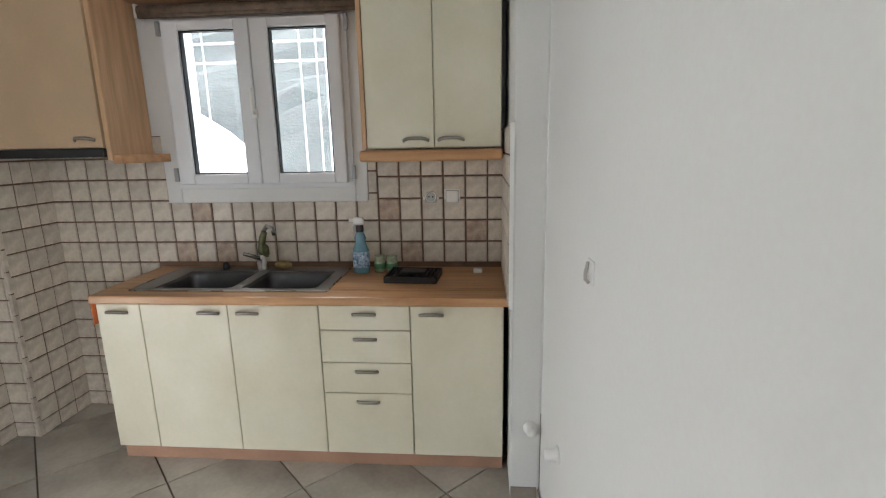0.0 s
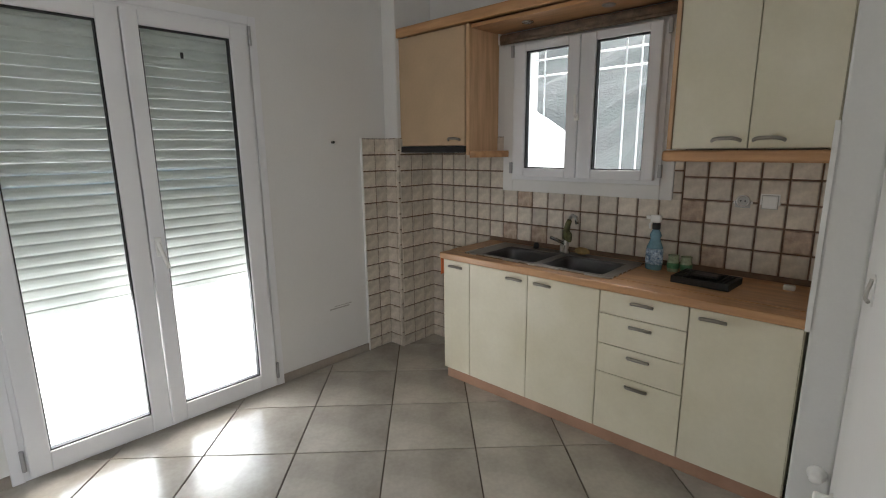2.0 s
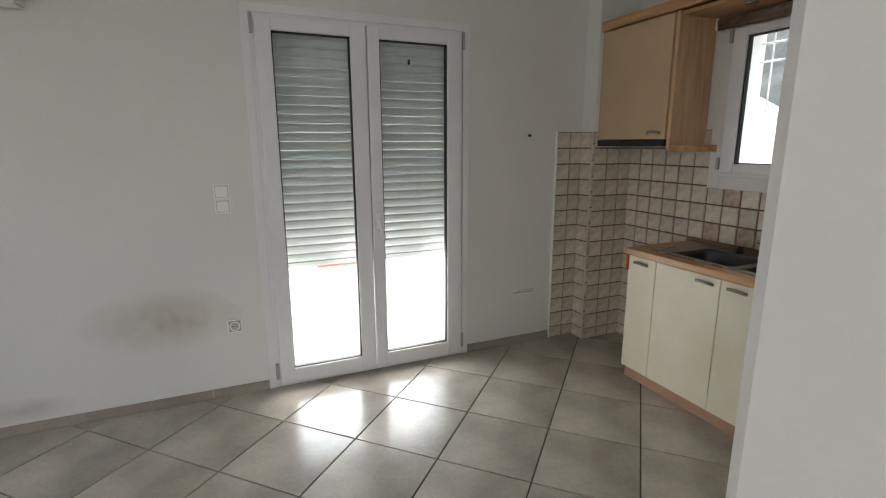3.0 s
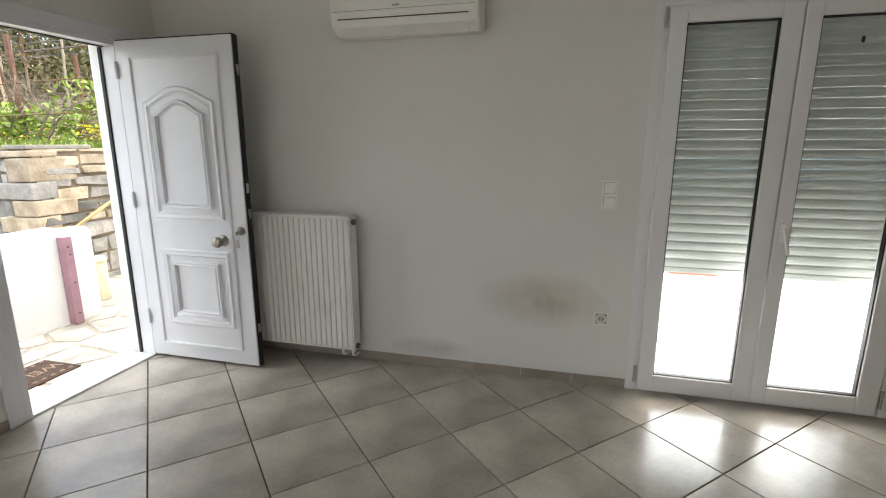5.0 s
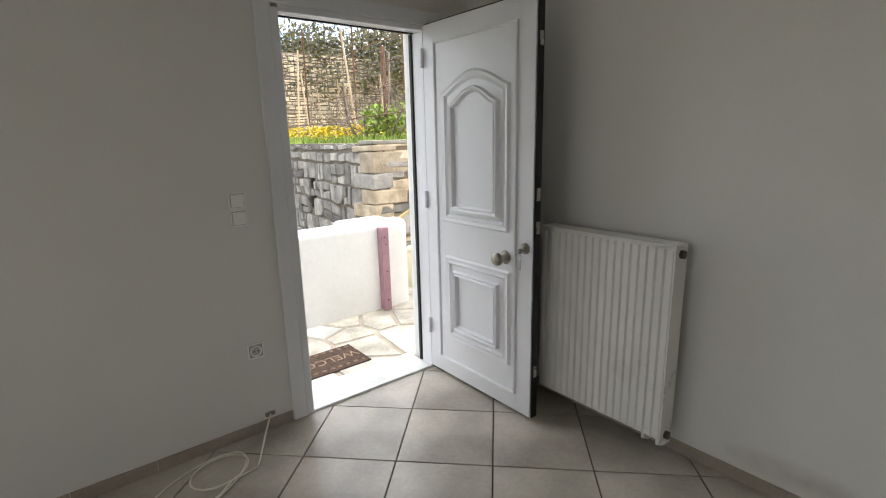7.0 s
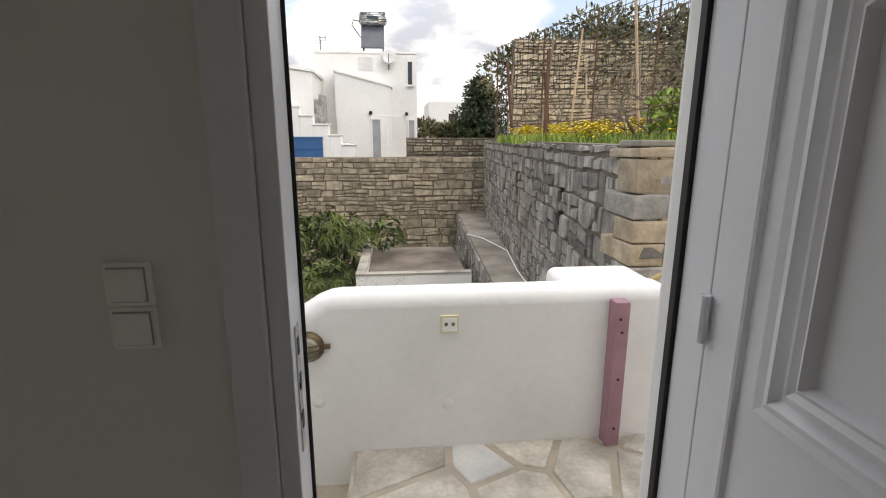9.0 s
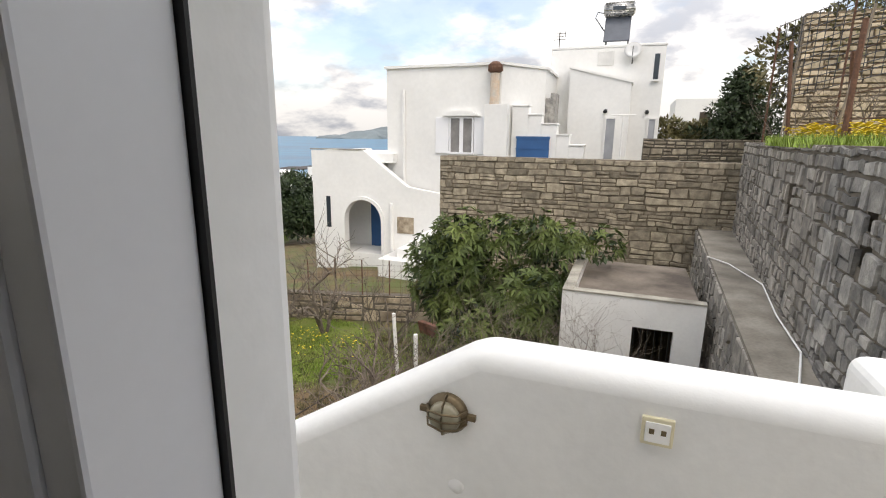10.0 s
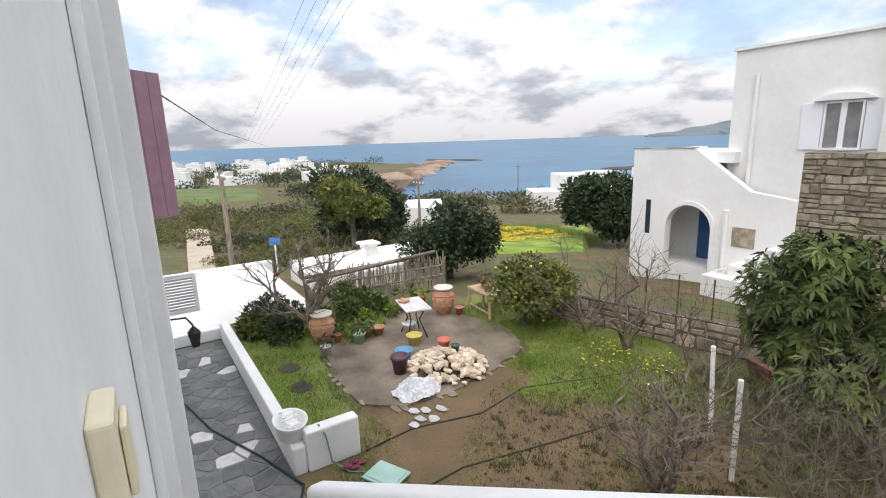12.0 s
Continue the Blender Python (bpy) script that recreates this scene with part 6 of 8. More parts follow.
prism(bm, [(-14, -5.2), (-3.0, -5.2), (-3.75, -15.4), (-4.2, -19), (-14, -19)], "z", -3, 1.36)
structure("terrace_ground", bm, mat("terrace_soil", (0.13, 0.10, 0.06), 0.95, 0.3, 2, 20, 0.6, tint=(0.10, 0.13, 0.04)), "planted earth terrace above the stone wall")
structure("wall_cap", boxes((-3.35, -2.68, -5.25, -4.95, 1.40, 1.44), bevel=0.01), CONCRETE, "concrete cap of the stone wall")
bm = bmesh.new()
prism(bm, [(-2.38, -6.6), (-2.80, -15.19), (-3.50, -15.19), (-2.85, -6.6)], "z", -2.9, -0.59)
# browner and darker than old_concrete
structure("ledge", bm, mat("ledge_concrete", (0.20, 0.175, 0.14), 0.85, 0.3, 1.6, 30, 0.5, tint=(0.27, 0.245, 0.205)), "grey concrete ledge along the retaining wall")
stone_wall("wall_ledge", "dark stone front of the ledge", (-2.37, -6.6), (-2.79, -15.19), -2.9, -0.62, 0.3, 0.2, 14, face=1, thick=0.02, proud=0.03, rubble=True)
bm = bmesh.new()
tube(bm, [(-2.62, -6.9, -0.55), (-2.9, -7.9, -0.56), (-2.95, -9.0, -0.56), (-3.1, -10.4, -0.56), (-2.85, -11.5, -0.55), (-2.6, -12.0, -0.56)], 0.011, 6)
tagged(part("white_hose", bm, PLASTIC, smooth=True), "white hose lying along the ledge", "hose")
SHED = thing("shed", (-1.4, -11.2, G), "small whitewashed shed with flat concrete roof", "shed")
SHI = SHED.matrix_world.inverted()
part("front_wall", boxes((-2.36, -1.98, -9.95, -9.82, G, -0.80), (-1.43, -0.40, -9.95, -9.82, G, -0.80), (-1.98, -1.43, -9.95, -9.82, G, -2.2), (-1.98, -1.43, -9.95, -9.82, -1.24, -0.80)), LIME, SHED).matrix_parent_inverse = SHI
part("side_wall", boxes((-0.56, -0.42, -12.7, -9.951, G, -0.80)), LIME, SHED).matrix_parent_inverse = SHI
part("roof_slab", boxes((-2.36, -0.561, -12.7, -9.951, -1.15, -0.98)), mat("dark_roof", (0.13, 0.105, 0.085), 0.9, 0.3, 1.5, 25, 0.4, tint=(0.19, 0.16, 0.13)), SHED).matrix_parent_inverse = SHI
part("roof_rim", boxes((-2.36, -0.40, -9.96, -9.80, -0.799, -0.775), (-0.57, -0.40, -12.7, -9.961, -0.799, -0.775), bevel=0.006), CONCRETE, SHED, "weathered concrete rim").matrix_parent_inverse = SHI
for i in range(6):
    part("window_bar", boxes((-1.94 + i * 0.095, -1.927 + i * 0.095, -9.89, -9.87, -2.2, -1.24)), IRON, SHED).matrix_parent_inverse = SHI
# added dark sheet for the shade seen through the shed window
part("dark_inside", boxes((-2.2, -1.2, -11.5, -11.45, G, -1.2)), DARKGAP, SHED).matrix_parent_inverse = SHI

# ---- houses ----


def window_parts(h, inv, x0, x1, z0, z1, y, shutters=True):
    w = part("window", boxes((x0 - 0.05, x0, y, y + 0.06, z0, z1), (x1, x1 + 0.05, y, y + 0.06, z0, z1), (x0 - 0.05, x1 + 0.05, y, y + 0.06, z1, z1 + 0.05), (x0 - 0.08, x1 + 0.08, y, y + 0.12, z0 - 0.06, z0), ((x0 + x1) / 2 - 0.06, (x0 + x1) / 2 + 0.06, y, y + 0.05, z0, z1)), UPVC, h)
    w.matrix_parent_inverse = inv
    for a, b in ((x0, (x0 + x1) / 2 - 0.06), ((x0 + x1) / 2 + 0.06, x1)):
        part("pane", boxes((a, b, y + 0.004, y + 0.02, z0, z1)), mat("curtained_glass", (0.22, 0.21, 0.20), 0.15, 0.2, 3, 20, 0), w, "grey curtained glass")
    if shutters:
        for a, b in ((x0 - 0.52, x0 - 0.07), (x1 + 0.07, x1 + 0.52)):
            s_ = part("shutter", boxes((a, b, y, y + 0.05, z0 - 0.04, z1 + 0.03), bevel=0.006), UPVC, h, "white wooden shutter, open")
            s_.matrix_parent_inverse = inv


H1 = thing("house", (4, -20, G), "two-storey whitewashed house with flat roof", "house")
I1 = H1.matrix_world.inverted()
YH = -17.7
bm = bmesh.new()
prism(bm, [(6.56, YH), (2.68, YH), (1.6, -19.2), (1.6, -27), (6.56, -27)], "z", G, 3.56)
part("wall", bm, LIME_FAR, H1).matrix_parent_inverse = I1
bm = bmesh.new()
prism(bm, [(6.62, YH + 0.07), (2.65, YH + 0.07), (1.54, -19.2), (1.54, -27.1), (6.62, -27.1)], "z", 3.56, 3.64)
part("roof", bm, LIME_FAR, H1).matrix_parent_inverse = I1
window_parts(H1, I1, 3.57, 4.28, 0.95, 2.0, YH)
bm = bmesh.new()
prism(bm, [(4.55, 2.07), (3.30, 2.07), (3.52, 2.19), (3.92, 2.25), (4.32, 2.19)], "y", YH, YH + 0.16)
part("window_hood", bm, LIME_FAR, H1).matrix_parent_inverse = I1
bm = bmesh.new()
cyl(bm, (5.93, YH + 0.06, -0.2), (5.93, YH + 0.06, 2.9), 0.06, n=8)
part("drain_pipe", bm, LIME_FAR, H1).matrix_parent_inverse = I1
ch = part("chimney", boxes((2.38, 3.10, YH, YH + 0.35, 0.6, 2.40), bevel=0.02), LIME_FAR, H1)
ch.matrix_parent_inverse = I1
bm = bmesh.new()
cyl(bm, (2.83, YH + 0.2, 2.40), (2.83, YH + 0.2, 3.32), 0.15, 0.135, n=14)
part("flue", bm, mat("stained_flue", (0.74, 0.70, 0.63), 0.8, 0.25, 4, 20, 0.3, tint=(0.52, 0.38, 0.26)), ch, "rust-stained white flue")
bm = bmesh.new()
lathe(bm, [(0.14, 3.30), (0.19, 3.34), (0.215, 3.44), (0.19, 3.55), (0.11, 3.62), (0, 3.64)], (2.83, YH + 0.2, 0), 18)
for k in range(9):
    cyl(bm, (2.83 + 0.212 * math.cos(k * 0.698), YH + 0.2 + 0.212 * math.sin(k * 0.698), 3.36), (2.83 + 0.2 * math.cos(k * 0.698), YH + 0.2 + 0.2 * math.sin(k * 0.698), 3.54), 0.022, n=5)
part("cowl", bm, RUST, ch, "rusty round cowl")

STEPWALL = thing("stepped_wall", (1.4, -18.1, G), "whitewashed stepped stair wall beside the house", "wall")
SWI = STEPWALL.matrix_world.inverted()
for a, b, top in ((1.86, 2.37, 2.36), (1.45, 1.859, 2.10), (0.98, 1.449, 1.82), (0.60, 0.979, 1.50), (0.15, 0.599, 1.20)):
    part("step_block", boxes((a, b, -18.35, -17.95, G, top), bevel=0.015), LIME_FAR, STEPWALL).matrix_parent_inverse = SWI
    part("coping", boxes((a - 0.02, b + 0.0195, -18.38, -17.92, top + 0.001, top + 0.05), bevel=0.012), LIME_FAR, STEPWALL).matrix_parent_inverse = SWI
shutter = part("blue_panel", boxes((1.18, 2.19, -17.948, -17.90, 0.80, 1.47), bevel=0.01), BLUE, STEPWALL, "blue painted door panel")
shutter.matrix_parent_inverse = SWI
part("panel_rail", boxes((1.16, 2.21, -17.899, -17.885, 1.40, 1.47), (1.16, 2.21, -17.899, -17.885, 1.08, 1.10)), BLUE, shutter)
for k in range(5):
    x = 2.06 - 0.155 * k
    part("stone_stair", boxes((x - 0.155, x, -20.2, -19.3, 1.2, 2.18 + 0.17 * k), bevel=0.012), STONE, STEPWALL, "bare stone stair tread").matrix_parent_inverse = SWI

T1 = thing("house", (-0.1, -24, G), "tall whitewashed house with lean-to front and solar tank", "house")
I2 = T1.matrix_world.inverted()
YT = -21.6
part("wall", boxes((-1.98, 1.86, -29, YT, G, 4.52), bevel=0.03), LIME_FAR, T1).matrix_parent_inverse = I2
part("roof_rim", boxes((-2.0, 1.88, YT - 0.22, YT + 0.02, 4.521, 4.62), (-2.0, -1.78, -29, YT - 0.221, 4.521, 4.62), (1.66, 1.88, -29, YT - 0.221, 4.521, 4.62), bevel=0.03), LIME_FAR, T1).matrix_parent_inverse = I2
bm = bmesh.new()
prism(bm, [(1.05, G), (1.05, 3.80), (-0.986, 3.28), (-0.986, G)], "y", YT, YT + 0.7)
part("front_wall", bm, LIME_FAR, T1).matrix_parent_inverse = I2
bm = bmesh.new()
prism(bm, [(1.11, 3.805), (1.11, 3.88), (-1.03, 3.335), (-1.03, 3.26)], "y", YT + 0.001, YT + 0.74)
part("lean_to_roof", bm, LIME_FAR, T1).matrix_parent_inverse = I2
w = part("window", boxes((-1.80, -1.64, YT, YT + 0.02, 3.42, 4.26)), mat("dark_glass", (0.04, 0.05, 0.06), 0.2), T1, "dark slit window")
w.matrix_parent_inverse = I2
part("sill", boxes((-1.85, -1.59, YT + 0.0205, YT + 0.10, 3.36, 3.42), bevel=0.01), LIME_FAR, w)
# a shallow recess as a raised panel, its shade given by greyer colour
part("blind_window", boxes((-0.32, 0.22, YT, YT + 0.03, 3.94, 4.40), bevel=0.01), mat("recess_shade_grey", (0.66, 0.65, 0.62), 0.6), T1, "shallow recess drawn as a pale grey panel").matrix_parent_inverse = I2
for x0, x1, y in ((-0.56, -0.27, YT + 0.7), (-1.86, -1.66, YT)):
    d = part("door", boxes((x0, x1, y, y + 0.02, 0.5, 2.10)), mat("grey_door", (0.35, 0.36, 0.38), 0.5), T1, "grey-white door")
    d.matrix_parent_inverse = I2
    part("door_frame", boxes((x0 - 0.06, x0 - 0.001, y, y + 0.05, 0.5, 2.16), (x1 + 0.001, x1 + 0.06, y, y + 0.05, 0.5, 2.16), (x0, x1, y, y + 0.05, 2.101, 2.16)), LIME_FAR, d)
    bm = bmesh.new()
    lathe(bm, [(0.04, 2.28), (0.07, 2.32), (0.05, 2.40), (0, 2.42)], ((x0 + x1) / 2 + 0.2, y + 0.08, 0), 10)
    part("door_lamp", bm, IRON, T1, "small dark wall lamp", smooth=True).matrix_parent_inverse = I2
bm = bmesh.new()
tube(bm, [(-0.83, YT + 1.4, 0.5), (-0.83, YT + 1.4, 2.18)], 0.03, 6)
tube(bm, [(-1.22, YT + 1.4, 2.2), (-0.45, YT + 1.4, 2.2)], 0.022, 6)
part("clothes_post", bm, PLASTIC, T1, "white T-shaped clothes line post").matrix_parent_inverse = I2
bm = bmesh.new()
cyl(bm, (-0.86, -22.75, 6.0), (0.22, -22.75, 6.0), 0.25, n=20)
bmesh.ops.bevel(bm, geom=bm.edges[:], offset=0.05, segments=3, affect="EDGES")
part("water_tank", bm, STEEL, T1, "steel solar water tank", smooth=True).matrix_parent_inverse = I2
part("tank_label", boxes((-0.55, -0.10, -22.498, -22.492, 5.93, 6.06)), mat("dark_glass", (0.04, 0.05, 0.06), 0.2), T1, "dark printed bar on the tank").matrix_parent_inverse = I2
bm = bmesh.new()
prism(bm, [(-22.78, 5.78), (-22.22, 4.86), (-22.27, 4.82), (-22.84, 5.74)], "x", -0.75, 0.14)
part("solar_panel", bm, mat("solar_panel", (0.09, 0.10, 0.12), 0.25), T1, "dark solar panel").matrix_parent_inverse = I2
for x in (-0.70, 0.06):
    bm = bmesh.new()
    tube(bm, [(x, -22.26, 4.83), (x, -22.26, 4.5)], 0.02, 5)
    tube(bm, [(x, -22.85, 5.76), (x, -22.85, 4.5)], 0.02, 5)
    part("panel_stand", bm, IRON, T1).matrix_parent_inverse = I2
bm = bmesh.new()
tube(bm, [(0.1, -22.6, 5.85), (0.42, -22.55, 5.9), (0.48, -22.5, 5.7), (0.12, -22.4, 5.2)], 0.02, 6)
part("pipe", bm, IRON, T1, "looped dark pipe").matrix_parent_inverse = I2
bm = bmesh.new()
tube(bm, [(1.62, -21.75, 4.6), (1.62, -21.75, 5.15)], 0.018, 5)
for z, a in ((5.10, 0.20), (5.0, 0.16), (4.9, 0.22)):
    tube(bm, [(1.62 - a, -21.75, z), (1.62 + a, -21.75, z)], 0.010, 4)
tube(bm, [(1.62 - 0.2, -21.75, 4.98), (1.62 - 0.2, -21.75, 5.2)], 0.010, 4)
part("aerial", bm, IRON, T1).matrix_parent_inverse = I2
bm = bmesh.new()
lathe(bm, [(0.0, 0.0), (0.15, 0.03), (0.28, 0.1), (0.285, 0.11), (0.15, 0.04), (0, 0.015)], (0, 0, 0), 20)
bmesh.ops.rotate(bm, verts=bm.verts, cent=(0, 0, 0), matrix=Matrix.Rotation(radians(-70), 3, "X"))
bmesh.ops.translate(bm, verts=bm.verts, vec=(-0.92, -21.5, 4.35))
d = part("dish", bm, mat("dish_grey", (0.62, 0.62, 0.61), 0.5), T1, "pale grey satellite dish", smooth=True)
d.matrix_parent_inverse = I2
bm = bmesh.new()
tube(bm, [(-0.92, -21.5, 4.35), (-0.92, -21.55, 3.95)], 0.02, 5)
tube(bm, [(-0.92, -21.4, 4.2), (-0.92, -21.05, 4.45)], 0.012, 5)
part("dish_arm", bm, IRON, d)

H2 = thing("house", (7, -19, G), "low whitewashed house with arched porch and stair wall", "house")
I3 = H2.matrix_world.inverted()
# front with an arch: outline in x, z
AXL, AXR, AZB, AZS = 6.55, 7.98, -2.65, -1.42
arc = [((AXL + AXR) / 2 + (AXR - AXL) / 2 * math.cos(a), AZS + (AXR - AXL) / 2 * math.sin(a)) for a in [math.pi * i / 12 for i in range(13)]]
front = [(9.26, G - 1), (9.26, 0.93), (7.2, 0.95), (5.6, -0.2), (4.0, -0.42), (3.4, -0.45), (3.4, G - 1), (AXL, G - 1), (AXL, AZB)] + arc[::-1] + [(AXR, AZB), (AXR, G - 1)]
bm = bmesh.new()
prism(bm, front, "y", YH + 0.30, YH + 0.55)
part("front_wall", bm, LIME_FAR, H2).matrix_parent_inverse = I3
part("side_wall", boxes((9.0, 9.26, -21, YH + 0.30, G - 1, 0.92)), LIME_FAR, H2).matrix_parent_inverse = I3
part("porch_back", boxes((6.2, 8.99, -18.9, -18.7, G - 1, 0.5)), LIME_FAR, H2).matrix_parent_inverse = I3
part("porch_floor", boxes((6.0, 8.99, -18.69, YH + 0.299, G - 1, AZB)), LIME_FAR, H2).matrix_parent_inverse = I3
part("porch_roof", boxes((6.2, 9.0, -21, YH + 0.299, 0.55, 0.85)), LIME_FAR, H2).matrix_parent_inverse = I3
part("roof_edge", boxes((7.25, 9.3, YH + 0.28, YH + 0.57, 0.955, 0.99)), CONCRETE, H2, "grey roof slab edge").matrix_parent_inverse = I3
part("door", boxes((7.05, 7.78, -18.699, -18.64, AZB, -0.75), bevel=0.01), BLUE, H2, "blue porch door").matrix_parent_inverse = I3
bm = bmesh.new()
ring_o = [((AXL + AXR) / 2 + ((AXR - AXL) / 2 + 0.12) * math.cos(a), AZS + ((AXR - AXL) / 2 + 0.12) * math.sin(a)) for a in [math.pi * i / 12 for i in range(13)]]
prism(bm, [(AXR + 0.12, AZB)] + ring_o + [(AXL - 0.12, AZB), (AXL, AZB)] + arc[::-1] + [(AXR, AZB)], "y", YH + 0.551, YH + 0.60)
part("arch_trim", bm, LIME_FAR, H2, "raised plaster arch trim").matrix_parent_inverse = I3
part("slit_window", boxes((8.55, 8.72, YH + 0.551, YH + 0.56, -1.75, -0.65)), mat("dark_glass", (0.04, 0.05, 0.06), 0.2), H2).matrix_parent_inverse = I3
bm = bmesh.new()
cyl(bm, (6.15, YH + 0.6, -2.4), (6.15, YH + 0.6, -0.75), 0.07, n=8)
part("drain_pipe", bm, LIME_FAR, H2).matrix_parent_inverse = I3
for i in range(6):
    part("stair_step", boxes((5.95 - 0.42 * i - 0.42, 5.95 - 0.42 * i, YH + 0.56, YH + 1.5, G - 0.6, -2.35 + 0.28 * i), bevel=0.012), LIME_FAR, H2).matrix_parent_inverse = I3
part("side_block", boxes((3.6, 6.0, YH + 0.56, YH + 1.9, G - 0.8, -2.35), bevel=0.02), LIME_FAR, H2).matrix_parent_inverse = I3
part("stone_patch", boxes((5.35, 5.95, YH + 0.551, YH + 0.58, -1.75, -1.2)), STONE_WARM, H2, "bare stone patch in the plaster").matrix_parent_inverse = I3

# ---- lower path beside the house ----
structure("pavement", boxes((3.3, 10.7, -4.36, YO - 0.002, G - 0.2, G + 0.004)), mat("path_joint", (0.19, 0.185, 0.175), 0.9, 0.2, 6, 40, 0.4), "joint bed of the crazy-paved path")
bm = bmesh.new()
prism(bm, [(4.93, -4.36), (10.72, -4.58), (10.72, -4.36), (10.72, -4.40), (5.13, -4.18), (4.93, -4.18)], "z", G, G + 0.52)
structure("wall_low", boxes((4.93, 10.72, -4.54, -4.36, G, G + 0.42), bevel=0.03, seg=3), LIME, "low whitewashed garden wall")
bm.free()
structure("wall_low_return", boxes((4.90, 5.10, -5.30, -4.545, G, G + 0.60), bevel=0.035, seg=3), LIME, "low whitewashed wall end")
structure("wall_path_end", boxes((10.75, 10.95, -4.6, -3.2, G, G + 0.28), bevel=0.04, seg=3), LIME, "low whitewashed wall across the path end")
structure("road", boxes((11.2, 17.5, -6.9, 2.0, G - 0.3, G - 0.02)), mat("white_concrete", (0.66, 0.64, 0.60), 0.85, 0.08, 1.5, 25, 0.3), "pale concrete road beyond the garden")
structure("kerb", boxes((17.5, 17.8, -7.2, 2.0, G - 0.3, G + 0.12), bevel=0.02), LIME, "whitewashed kerb of the road")
tub = thing("washing_tub", (5.28, -4.45, G + 0.42), "white oval plastic tub on the low wall", "tub")
bm = bmesh.new()
lathe(bm, [(0.18, 0), (0.25, 0.02), (0.29, 0.22), (0.31, 0.235), (0.31, 0.25), (0.275, 0.235), (0.235, 0.04), (0, 0.03)], (0, 0, 0), 24)
for v in bm.verts:
    v.co.y *= 0.75
part("tub_body", bm, PLASTIC, tub, smooth=True)
bm = bmesh.new()
tube(bm, [(-0.25 + 0.02 * i, 0.10 * math.sin(i * 1.7), 0.245 + 0.012 * (i % 3)) for i in range(24)], 0.02, 6)
part("hose_coil", bm, PLASTIC, tub, "coiled white hose inside")
bm = bmesh.new()
tube(bm, [(10.5, -3.1, G + 0.02), (8.3, -3.25, G + 0.02), (6.8, -3.6, G + 0.02), (5.6, -4.1, G + 0.03), (4.7, -4.4, G + 0.03), (4.0, -4.1, G + 0.03)], 0.018, 6)
tagged(part("garden_hose", bm, BLACK, smooth=True), "black garden hose lying on the path", "hose")
bm = bmesh.new()
tube(bm, [(5.0, -4.75, G + 0.62), (4.86, -4.8, G + 0.5), (4.84, -4.85, G + 0.1), (4.6, -5.0, G + 0.02), (4.4, -5.25, G + 0.02), (4.3, -5.0, G + 0.02)], 0.012, 6)
tagged(part("green_hose", bm, mat("green_hose", (0.13, 0.22, 0.16), 0.6), smooth=True), "pale green hose hanging over the wall end", "hose")
for dx in (0.0, 0.11):
    s_ = thing("slipper", (4.66 + dx * 0.4, -5.05 - dx, G + 0.01), "dark red slipper dropped on the path", "slipper", "pair of slippers", rz=70)
    bm = bmesh.new()
    blob(bm, (0, 0, 0.02), (0.13, 0.05, 0.02), dx, 0.08)
    part("sole", bm, mat("slipper_red", (0.20, 0.03, 0.06), 0.7, 0.2), s_, smooth=True)
    bm = bmesh.new()
    blob(bm, (0.05, 0, 0.045), (0.07, 0.048, 0.03), dx + 2, 0.08)
    part("upper", bm, MATS["slipper_red"], s_, smooth=True)
lid = thing("storage_lid", (4.22, -5.36, G + 0.03), "pale green rectangular plastic lid on the ground", "lid", rz=25)
part("panel", boxes((-0.26, 0.26, -0.20, 0.20, 0, 0.03), bevel=0.012), mat("mint_plastic", (0.36, 0.55, 0.46), 0.4), lid)
part("rim", boxes((-0.22, 0.22, -0.16, 0.16, 0.031, 0.04), bevel=0.004), MATS["mint_plastic"], lid)

# ---- garden things ----


def urn(name, at, s, label, plant=False):
    t = thing(name, at, label, "urn", "garden urns")
    bm = bmesh.new()
    lathe(bm, [(0.16 * s, 0), (0.19 * s, 0.02 * s), (0.30 * s, 0.28 * s), (0.335 * s, 0.46 * s), (0.31 * s, 0.62 * s), (0.23 * s, 0.72 * s), (0.225 * s, 0.76 * s), (0.27 * s, 0.78 * s), (0.27 * s, 0.82 * s), (0.22 * s, 0.82 * s), (0.20 * s, 0.72 * s), (0.0, 0.68 * s)], (0, 0, 0), 28)
    part("jar", bm, TERRACOTTA, t, smooth=True)
    for z, r in ((0.30, 0.312), (0.50, 0.338), (0.60, 0.322)):
        bm = bmesh.new()
        lathe(bm, [(r * s, (z - 0.012) * s), ((r + 0.006) * s, z * s), (r * s, (z + 0.012) * s)], (0, 0, 0), 28)
        part("band", bm, TERRACOTTA, t, smooth=True)
    bm = bmesh.new()
    lathe(bm, [(0.272 * s, 0.775 * s), (0.285 * s, 0.79 * s), (0.285 * s, 0.825 * s), (0.21 * s, 0.828 * s)], (0, 0, 0), 28)
    part("rim", bm, mat("whitened_rim", (0.66, 0.60, 0.52), 0.8, 0.15), t, "whitewashed rim", smooth=True)
    return t


urn("urn", (8.976, -9.367, G + 0.02), 0.86, "large terracotta storage jar with whitened rim")
urn("urn", (9.066, -6.215, G + 0.02), 0.84, "terracotta storage jar with a bare tree behind")


